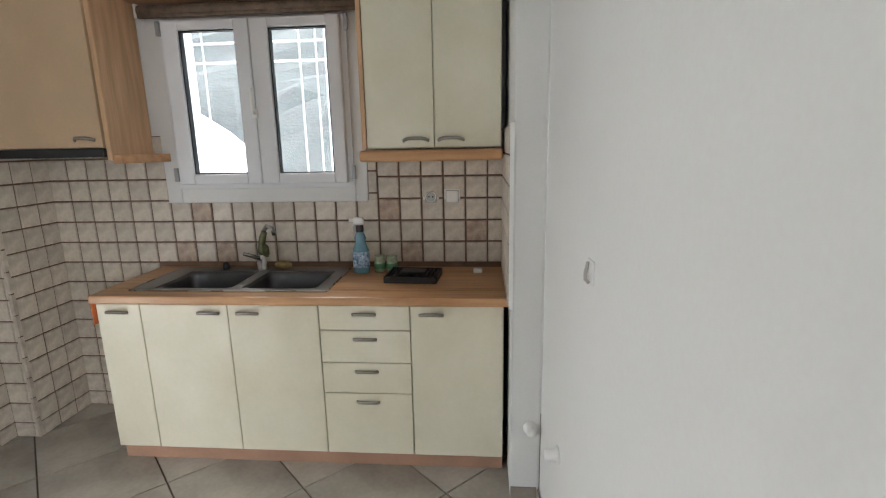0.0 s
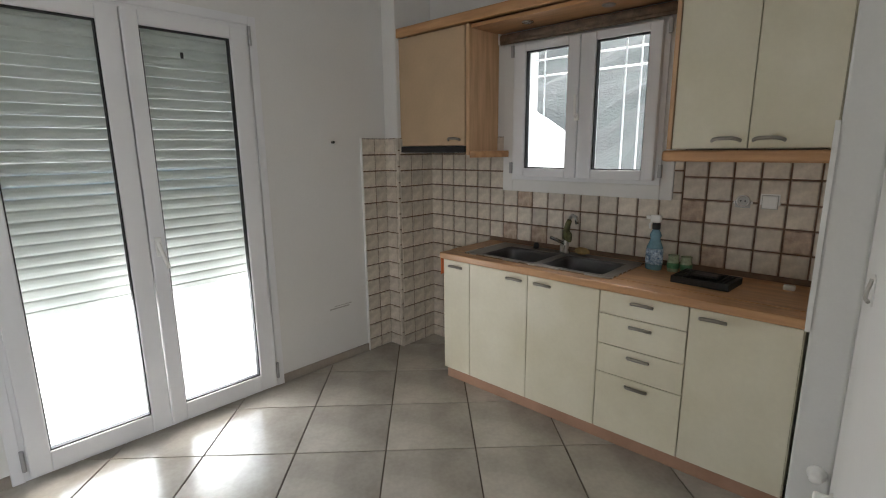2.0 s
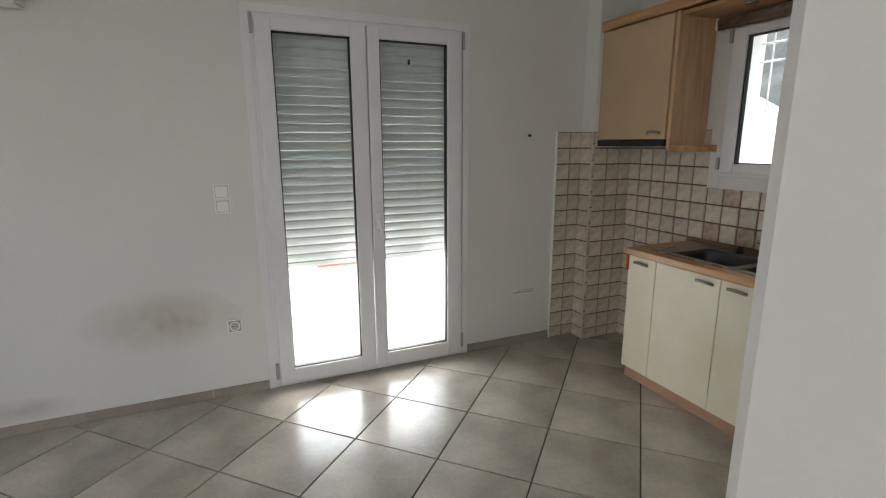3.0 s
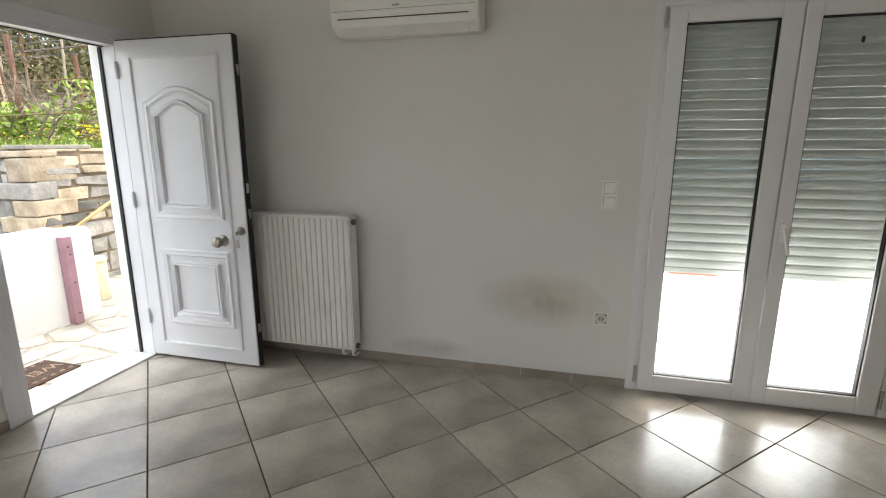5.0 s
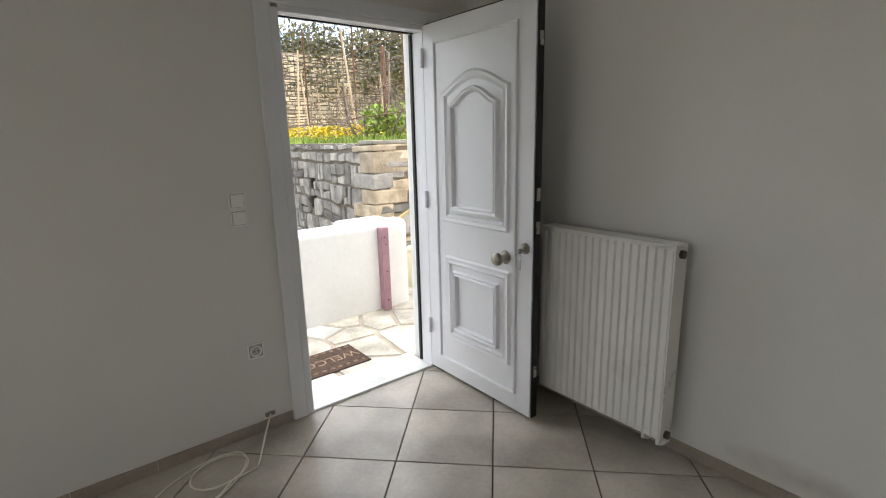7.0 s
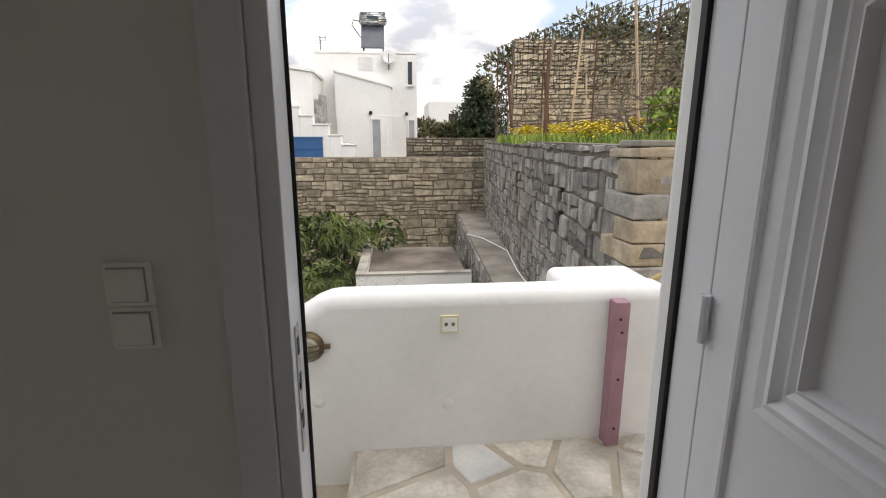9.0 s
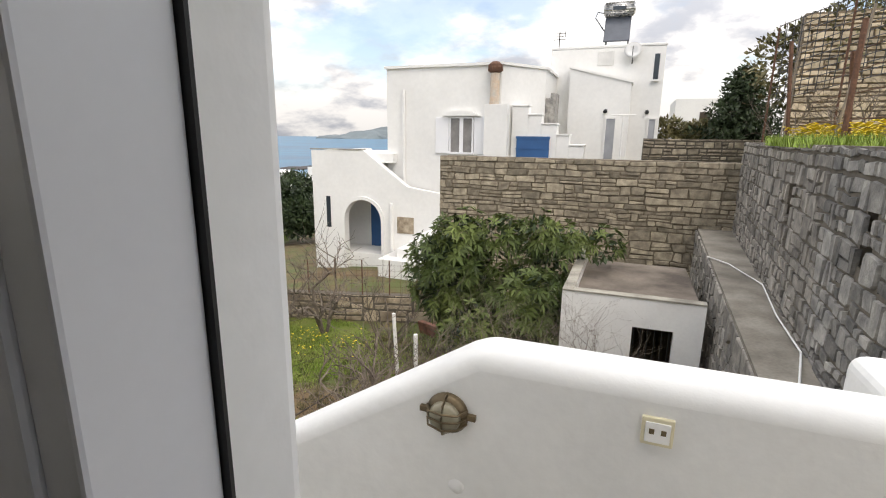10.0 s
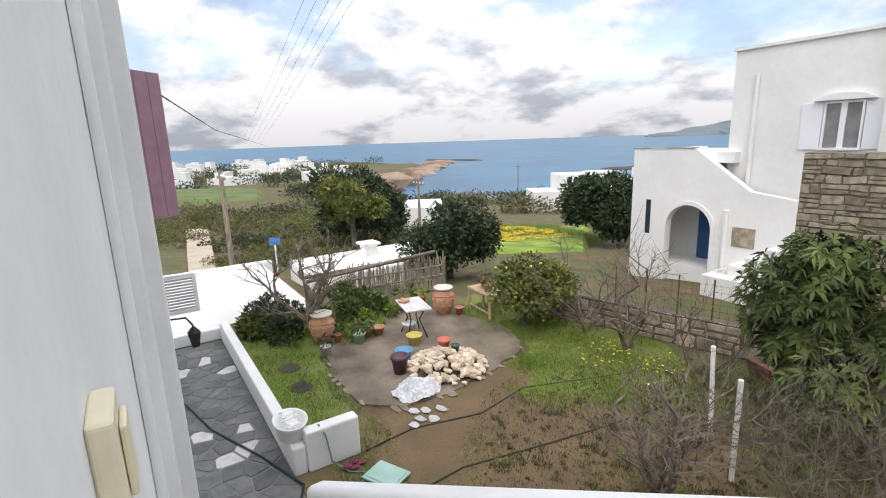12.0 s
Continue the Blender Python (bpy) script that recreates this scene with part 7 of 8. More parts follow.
def pot(at, r, h, material, label, plant=None, seed=0):
    t = thing("flower_pot", at, label, "flower pot", "garden pots")
    bm = bmesh.new()
    lathe(bm, [(r * 0.68, 0), (r * 0.95, h * 0.85), (r * 1.06, h * 0.86), (r * 1.06, h), (r * 0.9, h), (r * 0.85, h * 0.9), (0, h * 0.88)], (0, 0, 0), 18)
    part("pot_body", bm, material, t, smooth=True)
    if plant:
        leaf_mesh("plant", [(0, 0, h + r * 0.9, r * 1.1)], 60, r * 0.9, plant, t, seed)
    return t


PINK = mat("dusty_pink", (0.50, 0.20, 0.16), 0.7, 0.15)
MINT = mat("mint_pot", (0.34, 0.52, 0.36), 0.5, 0.1)
PURPLE = mat("plum_pot", (0.10, 0.045, 0.06), 0.5, 0.15)
LBLUE = mat("light_blue_pot", (0.12, 0.30, 0.48), 0.5, 0.1)
YELLOWP = mat("yellow_pot", (0.70, 0.58, 0.16), 0.6, 0.1)
pot((8.55, -6.85, G + 0.03), 0.15, 0.24, MINT, "mint green plastic flower pot", LEAF_MED, 1)
pot((8.75, -7.12, G + 0.03), 0.14, 0.20, TERRACOTTA, "terracotta flower pot on the patio edge", LEAF_MED, 2)
pot((8.7, -7.40, G + 0.03), 0.14, 0.20, TERRACOTTA, "terracotta flower pot on the patio edge")
pot((8.86, -6.48, G + 0.03), 0.10, 0.20, TERRACOTTA, "small terracotta flower pot", LEAF_DARK, 3)
pot((8.35, -6.02, G + 0.03), 0.11, 0.22, WHITE_STONE, "small white flower pot by the urn", LEAF_DARK, 4)
pot((6.72, -6.90, G + 0.03), 0.17, 0.36, PURPLE, "tall plum plastic pot beside the stones")
pot((7.15, -7.22, G + 0.03), 0.18, 0.24, LBLUE, "light blue plastic bucket beside the stones")
pot((7.75, -7.80, G + 0.03), 0.17, 0.22, YELLOWP, "yellow plastic pot on a white saucer")
pot((8.25, -7.95, G + 0.03), 0.15, 0.30, PLASTIC, "white plastic bucket under the table")
pot((9.9, -8.7, G + 0.03), 0.20, 0.26, PINK, "dusty pink flower pot by the fence", LEAF_MED, 7)
pot((9.75, -9.15, G + 0.03), 0.13, 0.30, mat("red_pot", (0.48, 0.08, 0.06), 0.6), "tall red flower pot by the fence", LEAF_FRESH, 8)
pot((8.65, -9.62, G + 0.03), 0.11, 0.20, PINK, "dusty pink flower pot beside the urn")
pot((6.62, -7.85, G + 0.34), 0.13, 0.17, mat("coral_pot", (0.58, 0.16, 0.10), 0.6), "coral flower pot on the stone heap")
pot((6.38, -7.95, G + 0.33), 0.09, 0.12, mat("dark_green_pot", (0.05, 0.10, 0.07), 0.6), "dark green pot on the stone heap")

heap = thing("stone_heap", (6.38, -7.75, G), "round heap of cream and ochre field stones", "stone heap")
rs = random.Random(21)  # a low cone of stones
HEAP = mat("field_stone", (0.58, 0.45, 0.32), 0.85, 0.2, 6, 30, 0.4, objrand=0.22, tint=(0.68, 0.58, 0.45))
for i in range(230):
    a, k = rs.uniform(0, 6.283), rs.random() ** 0.5
    bm = bmesh.new()
    s_ = rs.uniform(0.045, 0.105)
    blob(bm, (0.78 * k * math.cos(a), 0.78 * k * math.sin(a), 0.04 + 0.34 * (1 - k) + rs.uniform(0, 0.05)), (s_ * rs.uniform(0.8, 1.4), s_, s_ * rs.uniform(0.5, 0.9)), i * 0.7, 0.5, 1)
    part("stone", bm, HEAP, heap)
bag = thing("plastic_sheet", (5.93, -6.81, G), "crumpled translucent white plastic sheet on the patio", "plastic sheet")
bm = bmesh.new()
bmesh.ops.create_grid(bm, x_segments=36, y_segments=24, size=1.0)
for v in bm.verts:
    x, y = v.co.x, v.co.y
    e = max(0, 1 - (x * x + y * y) * 0.75)
    rd = 1 / max(1, math.hypot(x, y) / max(abs(x), abs(y), 1e-6)) * (1 + 0.12 * noise.noise(Vector((x * 2, y * 2, 7))))
    v.co = Vector((x * 0.36 * rd, y * 0.46 * rd, 0.035 + 0.20 * e + 0.10 * noise.noise(Vector((x * 3, y * 3, 2))) * e + 0.05 * noise.noise(Vector((x * 8, y * 8, 1)))))
    v.co.z = max(v.co.z, 0.037)
part("sheet", bm, mat("plastic_film", (0.66, 0.67, 0.68), 0.25, 0.1, 8, 40, 0.3), bag)
for i, (x, y) in enumerate(((5.15, -6.42), (5.3, -6.62), (5.02, -6.6), (5.2, -6.85), (5.4, -6.45), (5.05, -6.25))):
    sl_ = bmesh.new()
    blob(sl_, (x, y, G + 0.03), (0.12, 0.09, 0.02), i * 2.1, 0.5, 1)
    tagged(part("slate", sl_, mat("pale_slate", (0.50, 0.50, 0.49), 0.7, 0.15, objrand=0.15)), "pale broken paving slab on bare earth", "stone slab", "broken slabs")
tb_ = thing("garden_table", (8.2, -8.05, G + 0.035), "marble-topped garden table on scrolled iron legs", "table", rz=-12)
part("tabletop", boxes((-0.46, 0.46, -0.29, 0.29, 0.70, 0.735), bevel=0.006), WHITE_STONE, tb_)
for sx in (-1, 1):
    for sy in (-1, 1):
        bm = bmesh.new()
        tube(bm, [(sx * 0.30, sy * 0.2, 0.70), (sx * 0.22, sy * 0.14, 0.55), (sx * 0.12, sy * 0.1, 0.40), (sx * 0.2, sy * 0.16, 0.2), (sx * 0.30, sy * 0.22, 0.0)], 0.016, 7)
        part("leg", bm, IRON, tb_)
bm = bmesh.new()
lathe(bm, [(0.10, 0), (0.13, 0.02), (0.14, 0.05), (0.12, 0.05), (0, 0.03)], (0, 0, 0), 14)
dish = part("dish", bm, TERRACOTTA, None, smooth=True)
dish.matrix_world = pose(8.44, -7.95, G + 0.77)
tagged(dish, "shallow terracotta dish on the garden table", "dish")
bn = thing("potting_bench", (8.35, -10.25, G), "pale wooden potting bench with pots", "bench", rz=-4)
part("bench_top", boxes((-0.5, 0.5, -0.25, 0.25, 0.60, 0.64)), WOOD_PALE, bn)
for sx in (-0.46, 0.46):
    for sy in (-0.21, 0.21):
        part("leg", boxes((sx - 0.025, sx + 0.025, sy - 0.025, sy + 0.025, 0.0, 0.599)), WOOD_PALE, bn)
part("rail", boxes((-0.43, 0.43, 0.2, 0.23, 0.15, 0.19)), WOOD_PALE, bn)
pot((8.2, -10.2, G + 0.641), 0.13, 0.18, TERRACOTTA, "terracotta pot on the wooden bench", LEAF_SCRUB, 9)
pot((8.55, -10.35, G + 0.641), 0.12, 0.16, TERRACOTTA, "terracotta pot on the wooden bench", LEAF_SCRUB, 10)
bk = thing("brick_stack", (2.6, -11.95, G), "stack of old red bricks by the garden wall", "brick stack", rz=-20)
for i in range(4):
    for j in range(3):
        part("brick", boxes((-0.36 + j * 0.24, -0.13 + j * 0.24, -0.12 + 0.02 * i, 0.0 + 0.02 * i, i * 0.075, i * 0.075 + 0.068)), mat("old_brick", (0.24, 0.11, 0.075), 0.9, 0.25, 8, 40, 0.4, objrand=0.2), bk)
pot((2.0, -11.9, G), 0.2, 0.36, mat("green_bin", (0.03, 0.10, 0.09), 0.5), "dark green plastic pot under the loquat")
for x, y, dx, h in ((2.335, -9.744, 0.10, 1.0), (1.615, -8.917, 0.02, 1.05)):
    k = thing("white_stake", (x, y, G), "white-painted wooden garden stake", "stake", "garden stakes")
    bm = bmesh.new()
    tube(bm, [(0, 0, -0.1), (dx * 0.6, dx * 0.3, h + 0.35)], 0.032, 8)
    part("pole", bm, PLASTIC, k)
for i, (x, y) in enumerate(((8.27, -5.24), (7.34, -5.17))):
    bm = bmesh.new()
    blob(bm, (x, y, G), (0.26, 0.22, 0.05), i, 0.2)
    structure("soil_ring", bm, mat("dark_soil", (0.06, 0.05, 0.035), 0.95, 0.3), "dug soil round a sapling")
    bare_bush("sapling", (x, y, G + 0.03), "leafless fruit tree sapling", 0.9, 1, 2, 30 + i, 0.012, 0.4, "tree")

# low garden wall and fences
stone_wall("wall_garden", "low tan block wall along the garden", (2.9, -12.65), (8.9, -10.95), G, G + 0.66, 0.42, 0.21, 15, face=1, thick=0.2, mats=WARM, nearest=0.0, proud=0.02, k=0.16)
wf = thing("wire_fence", (4.0, -12.7, G), "rusty wire mesh fence on thin posts", "fence")
WI = wf.matrix_world.inverted()
for i in range(7):
    bm = bmesh.new()
    cyl(bm, (2.0 + i * 0.62, -13.0 + i * 0.19, G), (2.0 + i * 0.62, -13.0 + i * 0.19, G + 1.5), 0.015, n=6)
    part("post", bm, RUST, wf).matrix_parent_inverse = WI
bm = bmesh.new()
for k in range(7):
    tube(bm, [(2.0, -13.0, G + 0.6 + k * 0.13), (5.7, -11.86, G + 0.6 + k * 0.13)], 0.003, 3)
for k in range(30):
    tube(bm, [(2.0 + k * 0.124, -13.0 + k * 0.038, G + 0.6), (2.0 + k * 0.124, -13.0 + k * 0.038, G + 1.4)], 0.003, 3)
ob = tagged(part("mesh", bm, RUST, wf), kind="stuff")
ob.matrix_parent_inverse = WI
rf = thing("reed_fence", (11.4, -9.4, G), "leaning fence of split reeds along the road", "fence")
RFI = rf.matrix_world.inverted()
rr_ = random.Random(6)
for i in range(150):
    s_ = i / 150
    x, y = 11.9 - 0.5 * s_, -7.9 - 3.1 * s_
    bm = bmesh.new()
    tube(bm, [(x, y, G - 0.25), (x + rr_.uniform(-0.12, 0.12), y + rr_.uniform(-0.12, 0.12), G + rr_.uniform(0.45, 1.0))], 0.014, 5)
    part("reed", bm, REED, rf).matrix_parent_inverse = RFI
for z in (0.2, 0.5):
    bm = bmesh.new()
    tube(bm, [(11.85, -7.8, G + z), (11.4, -11.0, G + z + 0.05)], 0.03, 6)
    part("rail", bm, WOOD_GREY, rf).matrix_parent_inverse = RFI
pg = thing("pergola_frame", (11.2, -6.9, G), "old dark timber frame leaning over the fence", "pergola")
for pts in ([(0, 0, 0), (0, 0, 0.95)], [(-0.3, 0.4, 0.95), (0.3, -3.8, 1.0)], [(0.3, 0.3, 0.9), (0.5, -3.0, 0.85)]):
    bm = bmesh.new()
    tube(bm, pts, 0.055, 6)
    part("beam", bm, BARK, pg)
RB = thing("white_hut", (15.0, -10.2, G - 1.5), "low whitewashed hut with chimney beyond the fence", "hut")
part("hut_wall", boxes((-1.6, 1.6, -2.4, 2.6, -0.5, 1.75), bevel=0.05), LIME_FAR, RB)
part("chimney", boxes((0.2, 0.7, -0.3, 0.2, 1.74, 2.15), bevel=0.03), LIME_FAR, RB)
part("chimney_cap", boxes((0.1, 0.8, -0.4, 0.3, 2.16, 2.24)), LIME_FAR, RB)

# ---- planting ----
tree("lemon_tree", (7.06, -10.4, G), "leafy lemon tree with ripe fruit in the garden", lobes(16, 0.75, 0.7, 1.0, 0.35, 0.42, 3), LEAF_YEL, 0.6, 0.06, 5200, 0.085, 31, fruit=22)
bare_bush("fruit_tree", (9.35, -6.0, G + 0.55), "gnarled leafless tree growing behind the urn", 2.0, 4, 5, 41, 0.06, 0.75, "tree")
bare_bush("fruit_tree", (4.9, -11.25, G), "twiggy leafless fruit tree with a few white buds", 2.6, 3, 5, 42, 0.045, 0.8, "tree")
bare_bush("fruit_tree", (6.0, -11.25, G), "twiggy leafless fruit tree by the garden wall", 2.2, 3, 5, 43, 0.035, 0.8, "tree")
bare_bush("dead_shrub", (2.0, -8.0, G), "leafless dark brown shrub below the stairs", 1.75, 5, 5, 44, 0.045, 0.85)
bare_bush("dead_shrub", (2.9, -9.2, G), "tangled leafless shrub on the bare earth", 1.3, 3, 4, 45, 0.014, 0.9)
bare_bush("dead_shrub", (0.6, -8.6, G), "pale tangled leafless shrub before the shed", 2.0, 7, 6, 46, 0.014, 1.0)
bare_bush("dead_shrub", (-0.4, -8.9, G), "pale tangled leafless shrub before the shed", 2.2, 8, 6, 47, 0.014, 1.0)
bare_bush("dead_shrub", (3.2, -11.0, G), "thin leafless shrub beside the wire fence", 2.2, 5, 4, 48, 0.02, 0.6)
LQ = thing("loquat_tree", (0.9, -11.2, G), "dense loquat tree with long drooping leaves", "tree")
lq = lobes(17, 1.25, 0.9, 1.65, 0.9, 0.6, 8) + [(-1.7, -0.8, 2.35, 0.38), (-0.6, -0.2, 2.55, 0.45), (0.1, 0.0, 2.5, 0.5), (0.7, 0.2, 2.2, 0.55), (1.1, 0.1, 1.9, 0.5)]
bm = bmesh.new()
tube(bm, [(0, 0, -0.1), (0.05, 0, 0.6), (0, 0.1, 1.2)], 0.11, 8, 0.7)
for l in lq[:10]:
    tube(bm, [(0, 0.05, 0.9), (l[0] * 0.5, l[1] * 0.5, 1.2), l[:3]], 0.045, 6, 0.4)
part("trunk", bm, BARK, LQ)
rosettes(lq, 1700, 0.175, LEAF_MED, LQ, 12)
# dark leaf colour here paints the shade inside the crown
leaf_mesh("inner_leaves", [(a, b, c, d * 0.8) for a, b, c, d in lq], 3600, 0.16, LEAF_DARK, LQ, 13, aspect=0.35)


def hedge(at, rx, ry, h, material, label, n, size, seed, name="hedge"):
    t = thing(name, at, label, "bush")
    leaf_mesh("foliage", lobes(max(6, int(rx * ry * 5)), rx, ry, h * 0.5, h * 0.25, h * 0.5, seed), n, size, material, t, seed)
    return t


hedge((10.5, -5.6, G), 0.9, 0.45, 0.7, LEAF_DARK, "dark green bushes along the road wall", 3500, 0.10, 51)
hedge((10.3, -4.95, G), 0.35, 0.3, 0.55, LEAF_YEL, "yellow-green round bush by the low wall", 1500, 0.09, 52)
hedge((10.6, -7.2, G), 0.8, 1.1, 0.6, LEAF_MED, "green leafy plants by the reed fence", 3800, 0.12, 53)
hedge((9.9, -8.0, G), 0.5, 0.8, 0.3, LEAF_FRESH, "fresh green low leaves before the fence", 1800, 0.10, 54)
tree("carob_tree", (13.2, -12.4, G - 0.6), "dense dark evergreen tree beyond the fence", lobes(20, 1.35, 1.35, 1.7, 0.75, 0.7, 61), LEAF_DARK, 1.2, 0.14, 9000, 0.13, 61)
tree("carob_tree", (26, -14.8, -4.6), "broad dark evergreen tree down the slope", lobes(24, 2.6, 2.2, 2.5, 1.2, 1.1, 62), LEAF_DARK, 1.5, 0.2, 9000, 0.2, 62)
tree("olive_tree", (23.5, -13.0, -4.3), "olive tree with yellowish leaves down the slope", lobes(12, 1.5, 1.3, 2.6, 0.8, 0.8, 63), LEAF_YEL, 1.5, 0.16, 4500, 0.16, 63)
tree("carob_tree", (17.5, -26.3, -4.5), "dense dark evergreen tree by the yellow field", lobes(18, 2.0, 1.8, 2.2, 0.9, 1.0, 64), LEAF_DARK, 1.3, 0.16, 7500, 0.2, 64)
tree("carob_tree", (14.8, -25.6, -4.3), "low dark evergreen tree by the white house", lobes(16, 2.0, 1.6, 1.4, 0.7, 0.9, 65), LEAF_DARK, 1.0, 0.16, 6500, 0.2, 65)
for i in range(120):
    r_ = random.Random(100 + i)
    u, w = 20 + 42 * r_.random() ** 1.3, r_.uniform(-0.62, -0.02)
    if -0.57 < w < -0.475 and u < 50:
        continue
    x, y = CX + u * AX + u * w * AY, CYY + u * AY - u * w * AX
    hedge((x, y, land(x, y) - 0.1), r_.uniform(1.0, 2.4) * u / 30, r_.uniform(1.0, 2.2) * u / 30, r_.uniform(0.5, 1.1) * u / 30, (LEAF_SCRUB, LEAF_YEL, LEAF_DARK, LEAF_YEL, LEAF_SCRUB)[i % 5], ("olive-brown coastal scrub", "yellow-green coastal scrub", "dark green coastal scrub", "yellow-green coastal scrub", "olive-brown coastal scrub")[i % 5] + " on the slope", 2300, 0.12 * u / 30, 200 + i, "scrub")
for i in range(70):
    r_ = random.Random(300 + i)
    u, w = r_.uniform(62, 128), r_.uniform(-0.62, 0.45)
    if u > 80 and w < -0.34:
        continue
    x, y = CX + u * AX + u * w * AY, CYY + u * AY - u * w * AX
    hedge((x, y, land(x, y) - 0.1), r_.uniform(2, 5), r_.uniform(2, 5), r_.uniform(1.2, 2.8), (LEAF_SCRUB, LEAF_DARK)[i % 2], ("olive-brown scrub above the shore", "dark green trees above the shore")[i % 2], 500, 0.5, 400 + i, "scrub")
# field with yellow oxalis
FX, FY = CX + 31 * AX + 31 * 0.165 * AY, CYY + 31 * AY - 31 * 0.165 * AX
vs, fs = [], []
blades(26000, FX, FY, 5.0, 4.4, 0.3, -1, land(FX, FY) + 0.1)
tagged(mesh_from("field_grass", vs, fs, LEAF_FRESH), "bright green meadow grass", "grass", kind="stuff")


def flowers(name, n, cx, cy, rx, ry, z, size, seed, label, hz=0.1):
    r = np.random.default_rng(seed)
    v, f = [], []
    for _ in range(n):
        a, k = r.random() * 6.283, math.sqrt(r.random())
        x, y = cx + rx * k * math.cos(a), cy + ry * k * math.sin(a)
        if noise.noise(Vector((x * 1.1, y * 1.1, 4))) < -0.05:
            continue
        zz, s_ = z + r.random() * hz, size * (0.6 + 0.8 * r.random())
        o = len(v)
        v += [(x - s_, y, zz), (x, y - s_, zz + s_ * 0.4), (x + s_, y, zz), (x, y + s_, zz + s_ * 0.4)]
        f.append((o, o + 1, o + 2, o + 3))
    return tagged(mesh_from(name, v, f, FLOWER), label, "flowers", kind="stuff")


flowers("field_flowers", 4200, FX, FY, 3.6, 2.4, land(FX, FY) + 0.25, 0.07, 3, "yellow flowers in the meadow", 0.2)
flowers("garden_flowers", 140, 4.5, -10.7, 1.3, 0.8, G + 0.05, 0.024, 5, "few yellow flowers in the lawn")

# ---- the upper terrace: vines, stakes, fence, tan wall ----
# lighter than the other tan stone: the wall's sunlit look put into its colour
TAN = (mat("dry_stone_tan", (0.55, 0.44, 0.30), 0.9, 0.2, 6, 35, 0.6, objrand=0.2, tint=(0.62, 0.52, 0.38), dist=0.012), mat("dry_stone_tan_joined", (0.55, 0.44, 0.30), 0.9, 0.2, 6, 35, 0.6, island=0.25, tint=(0.62, 0.52, 0.38), dist=0.012))
stone_wall("wall_stone_upper", "sunlit tan dry-stone wall above the terrace", (-12.5, -15.0), (-4.3, -15.4), 1.3, 4.0, 0.34, 0.14, 16, face=1, mats=TAN, nearest=6.0, proud=0.05, gap=0.012, edge=0.008, mortar=mat("sand_mortar", (0.19, 0.15, 0.105), 0.95, 0.25, 5, 40, 0.6))
for i in range(24):
    r_ = random.Random(500 + i)
    x, y = -3.5 - r_.uniform(0.1, 3.2), -5.8 - i * 0.37
    s_ = thing("vine_stake", (x, y, 1.36), "thin upright stake among the vines", "stake", "vine stakes")
    bm = bmesh.new()
    tube(bm, [(0, 0, -0.2), (r_.uniform(-0.25, 0.25), r_.uniform(-0.25, 0.25), r_.uniform(1.2, 2.0))], 0.017 if i % 3 else 0.034, 7)
    part("stake_pole", bm, (RUST, WOOD_GREY, WOOD_PALE)[i % 3], s_)
for i in range(16):
    r_ = random.Random(520 + i)
    bare_bush("vine", (-3.7 - r_.uniform(0, 2.6), -6.0 - i * 0.55, 1.36), "gnarled leafless vine tied to stakes", r_.uniform(1.0, 1.7), 3, 4, 530 + i, 0.017, 1.0, "vine", lean=(r_.uniform(-0.5, 0.3), r_.uniform(-0.8, 0.8)))
for i, (x, y, rr2) in enumerate(((-4.3, -6.9, 0.3), (-4.9, -6.3, 0.35), (-5.4, -8.6, 0.4), (-6.3, -6.4, 0.5))):
    hedge((x, y, 1.36), rr2, rr2, 0.55 + 0.3 * (i % 2), LEAF_FRESH, "bright green leafy plant on the terrace", 600, 0.09, 560 + i, "terrace_plant")
vs, fs = [], []
blades(14000, -4.4, -9.6, 1.4, 4.6, 0.13, -0.4, 1.36)
tagged(mesh_from("terrace_grass", vs, fs, LEAF_FRESH), "fresh green grass along the terrace edge", "grass", kind="stuff")
flowers("terrace_flowers", 2200, -4.2, -9.6, 0.9, 4.2, 1.45, 0.04, 8, "yellow flowers along the terrace edge", 0.22)
for k in range(4):
    bm = bmesh.new()
    tube(bm, [(-3.75 - 0.25 * k, -5.6, 1.8 + 0.42 * k), (-3.9 - 0.2 * k, -9.5, 1.72 + 0.40 * k), (-4.1 - 0.2 * k, -14.0, 1.75 + 0.40 * k)], 0.007, 4)
    tagged(part("vine_wire", bm, RUST), "rusty training wire strung between the stakes", "wire", "vine wires")
mf = thing("mesh_fence", (-4.6, -13.5, 1.36), "sagging wire mesh fence above the terrace", "fence")
MI = mf.matrix_world.inverted()
for i in range(6):
    bm = bmesh.new()
    cyl(bm, (-3.7 - i * 0.9, -14.6 + i * 0.9, 1.3), (-3.7 - i * 0.9, -14.6 + i * 0.9, 3.6 + 0.28 * i), 0.02, n=6)
    part("post", bm, RUST, mf).matrix_parent_inverse = MI
bm = bmesh.new()
for k in range(12):
    tube(bm, [(-3.7, -14.6, 2.2 + k * 0.13), (-8.2, -10.1, 3.4 + k * 0.14)], 0.010, 3)
for k in range(46):
    tube(bm, [(-3.7 - k * 0.1, -14.6 + k * 0.1, 2.2 + k * 0.0265), (-3.7 - k * 0.1, -14.6 + k * 0.1, 3.65 + k * 0.029)], 0.009, 3)
ob = tagged(part("wire_mesh", bm, mat("wire", (0.06, 0.06, 0.065), 0.6), mf), kind="stuff")
ob.matrix_parent_inverse = MI
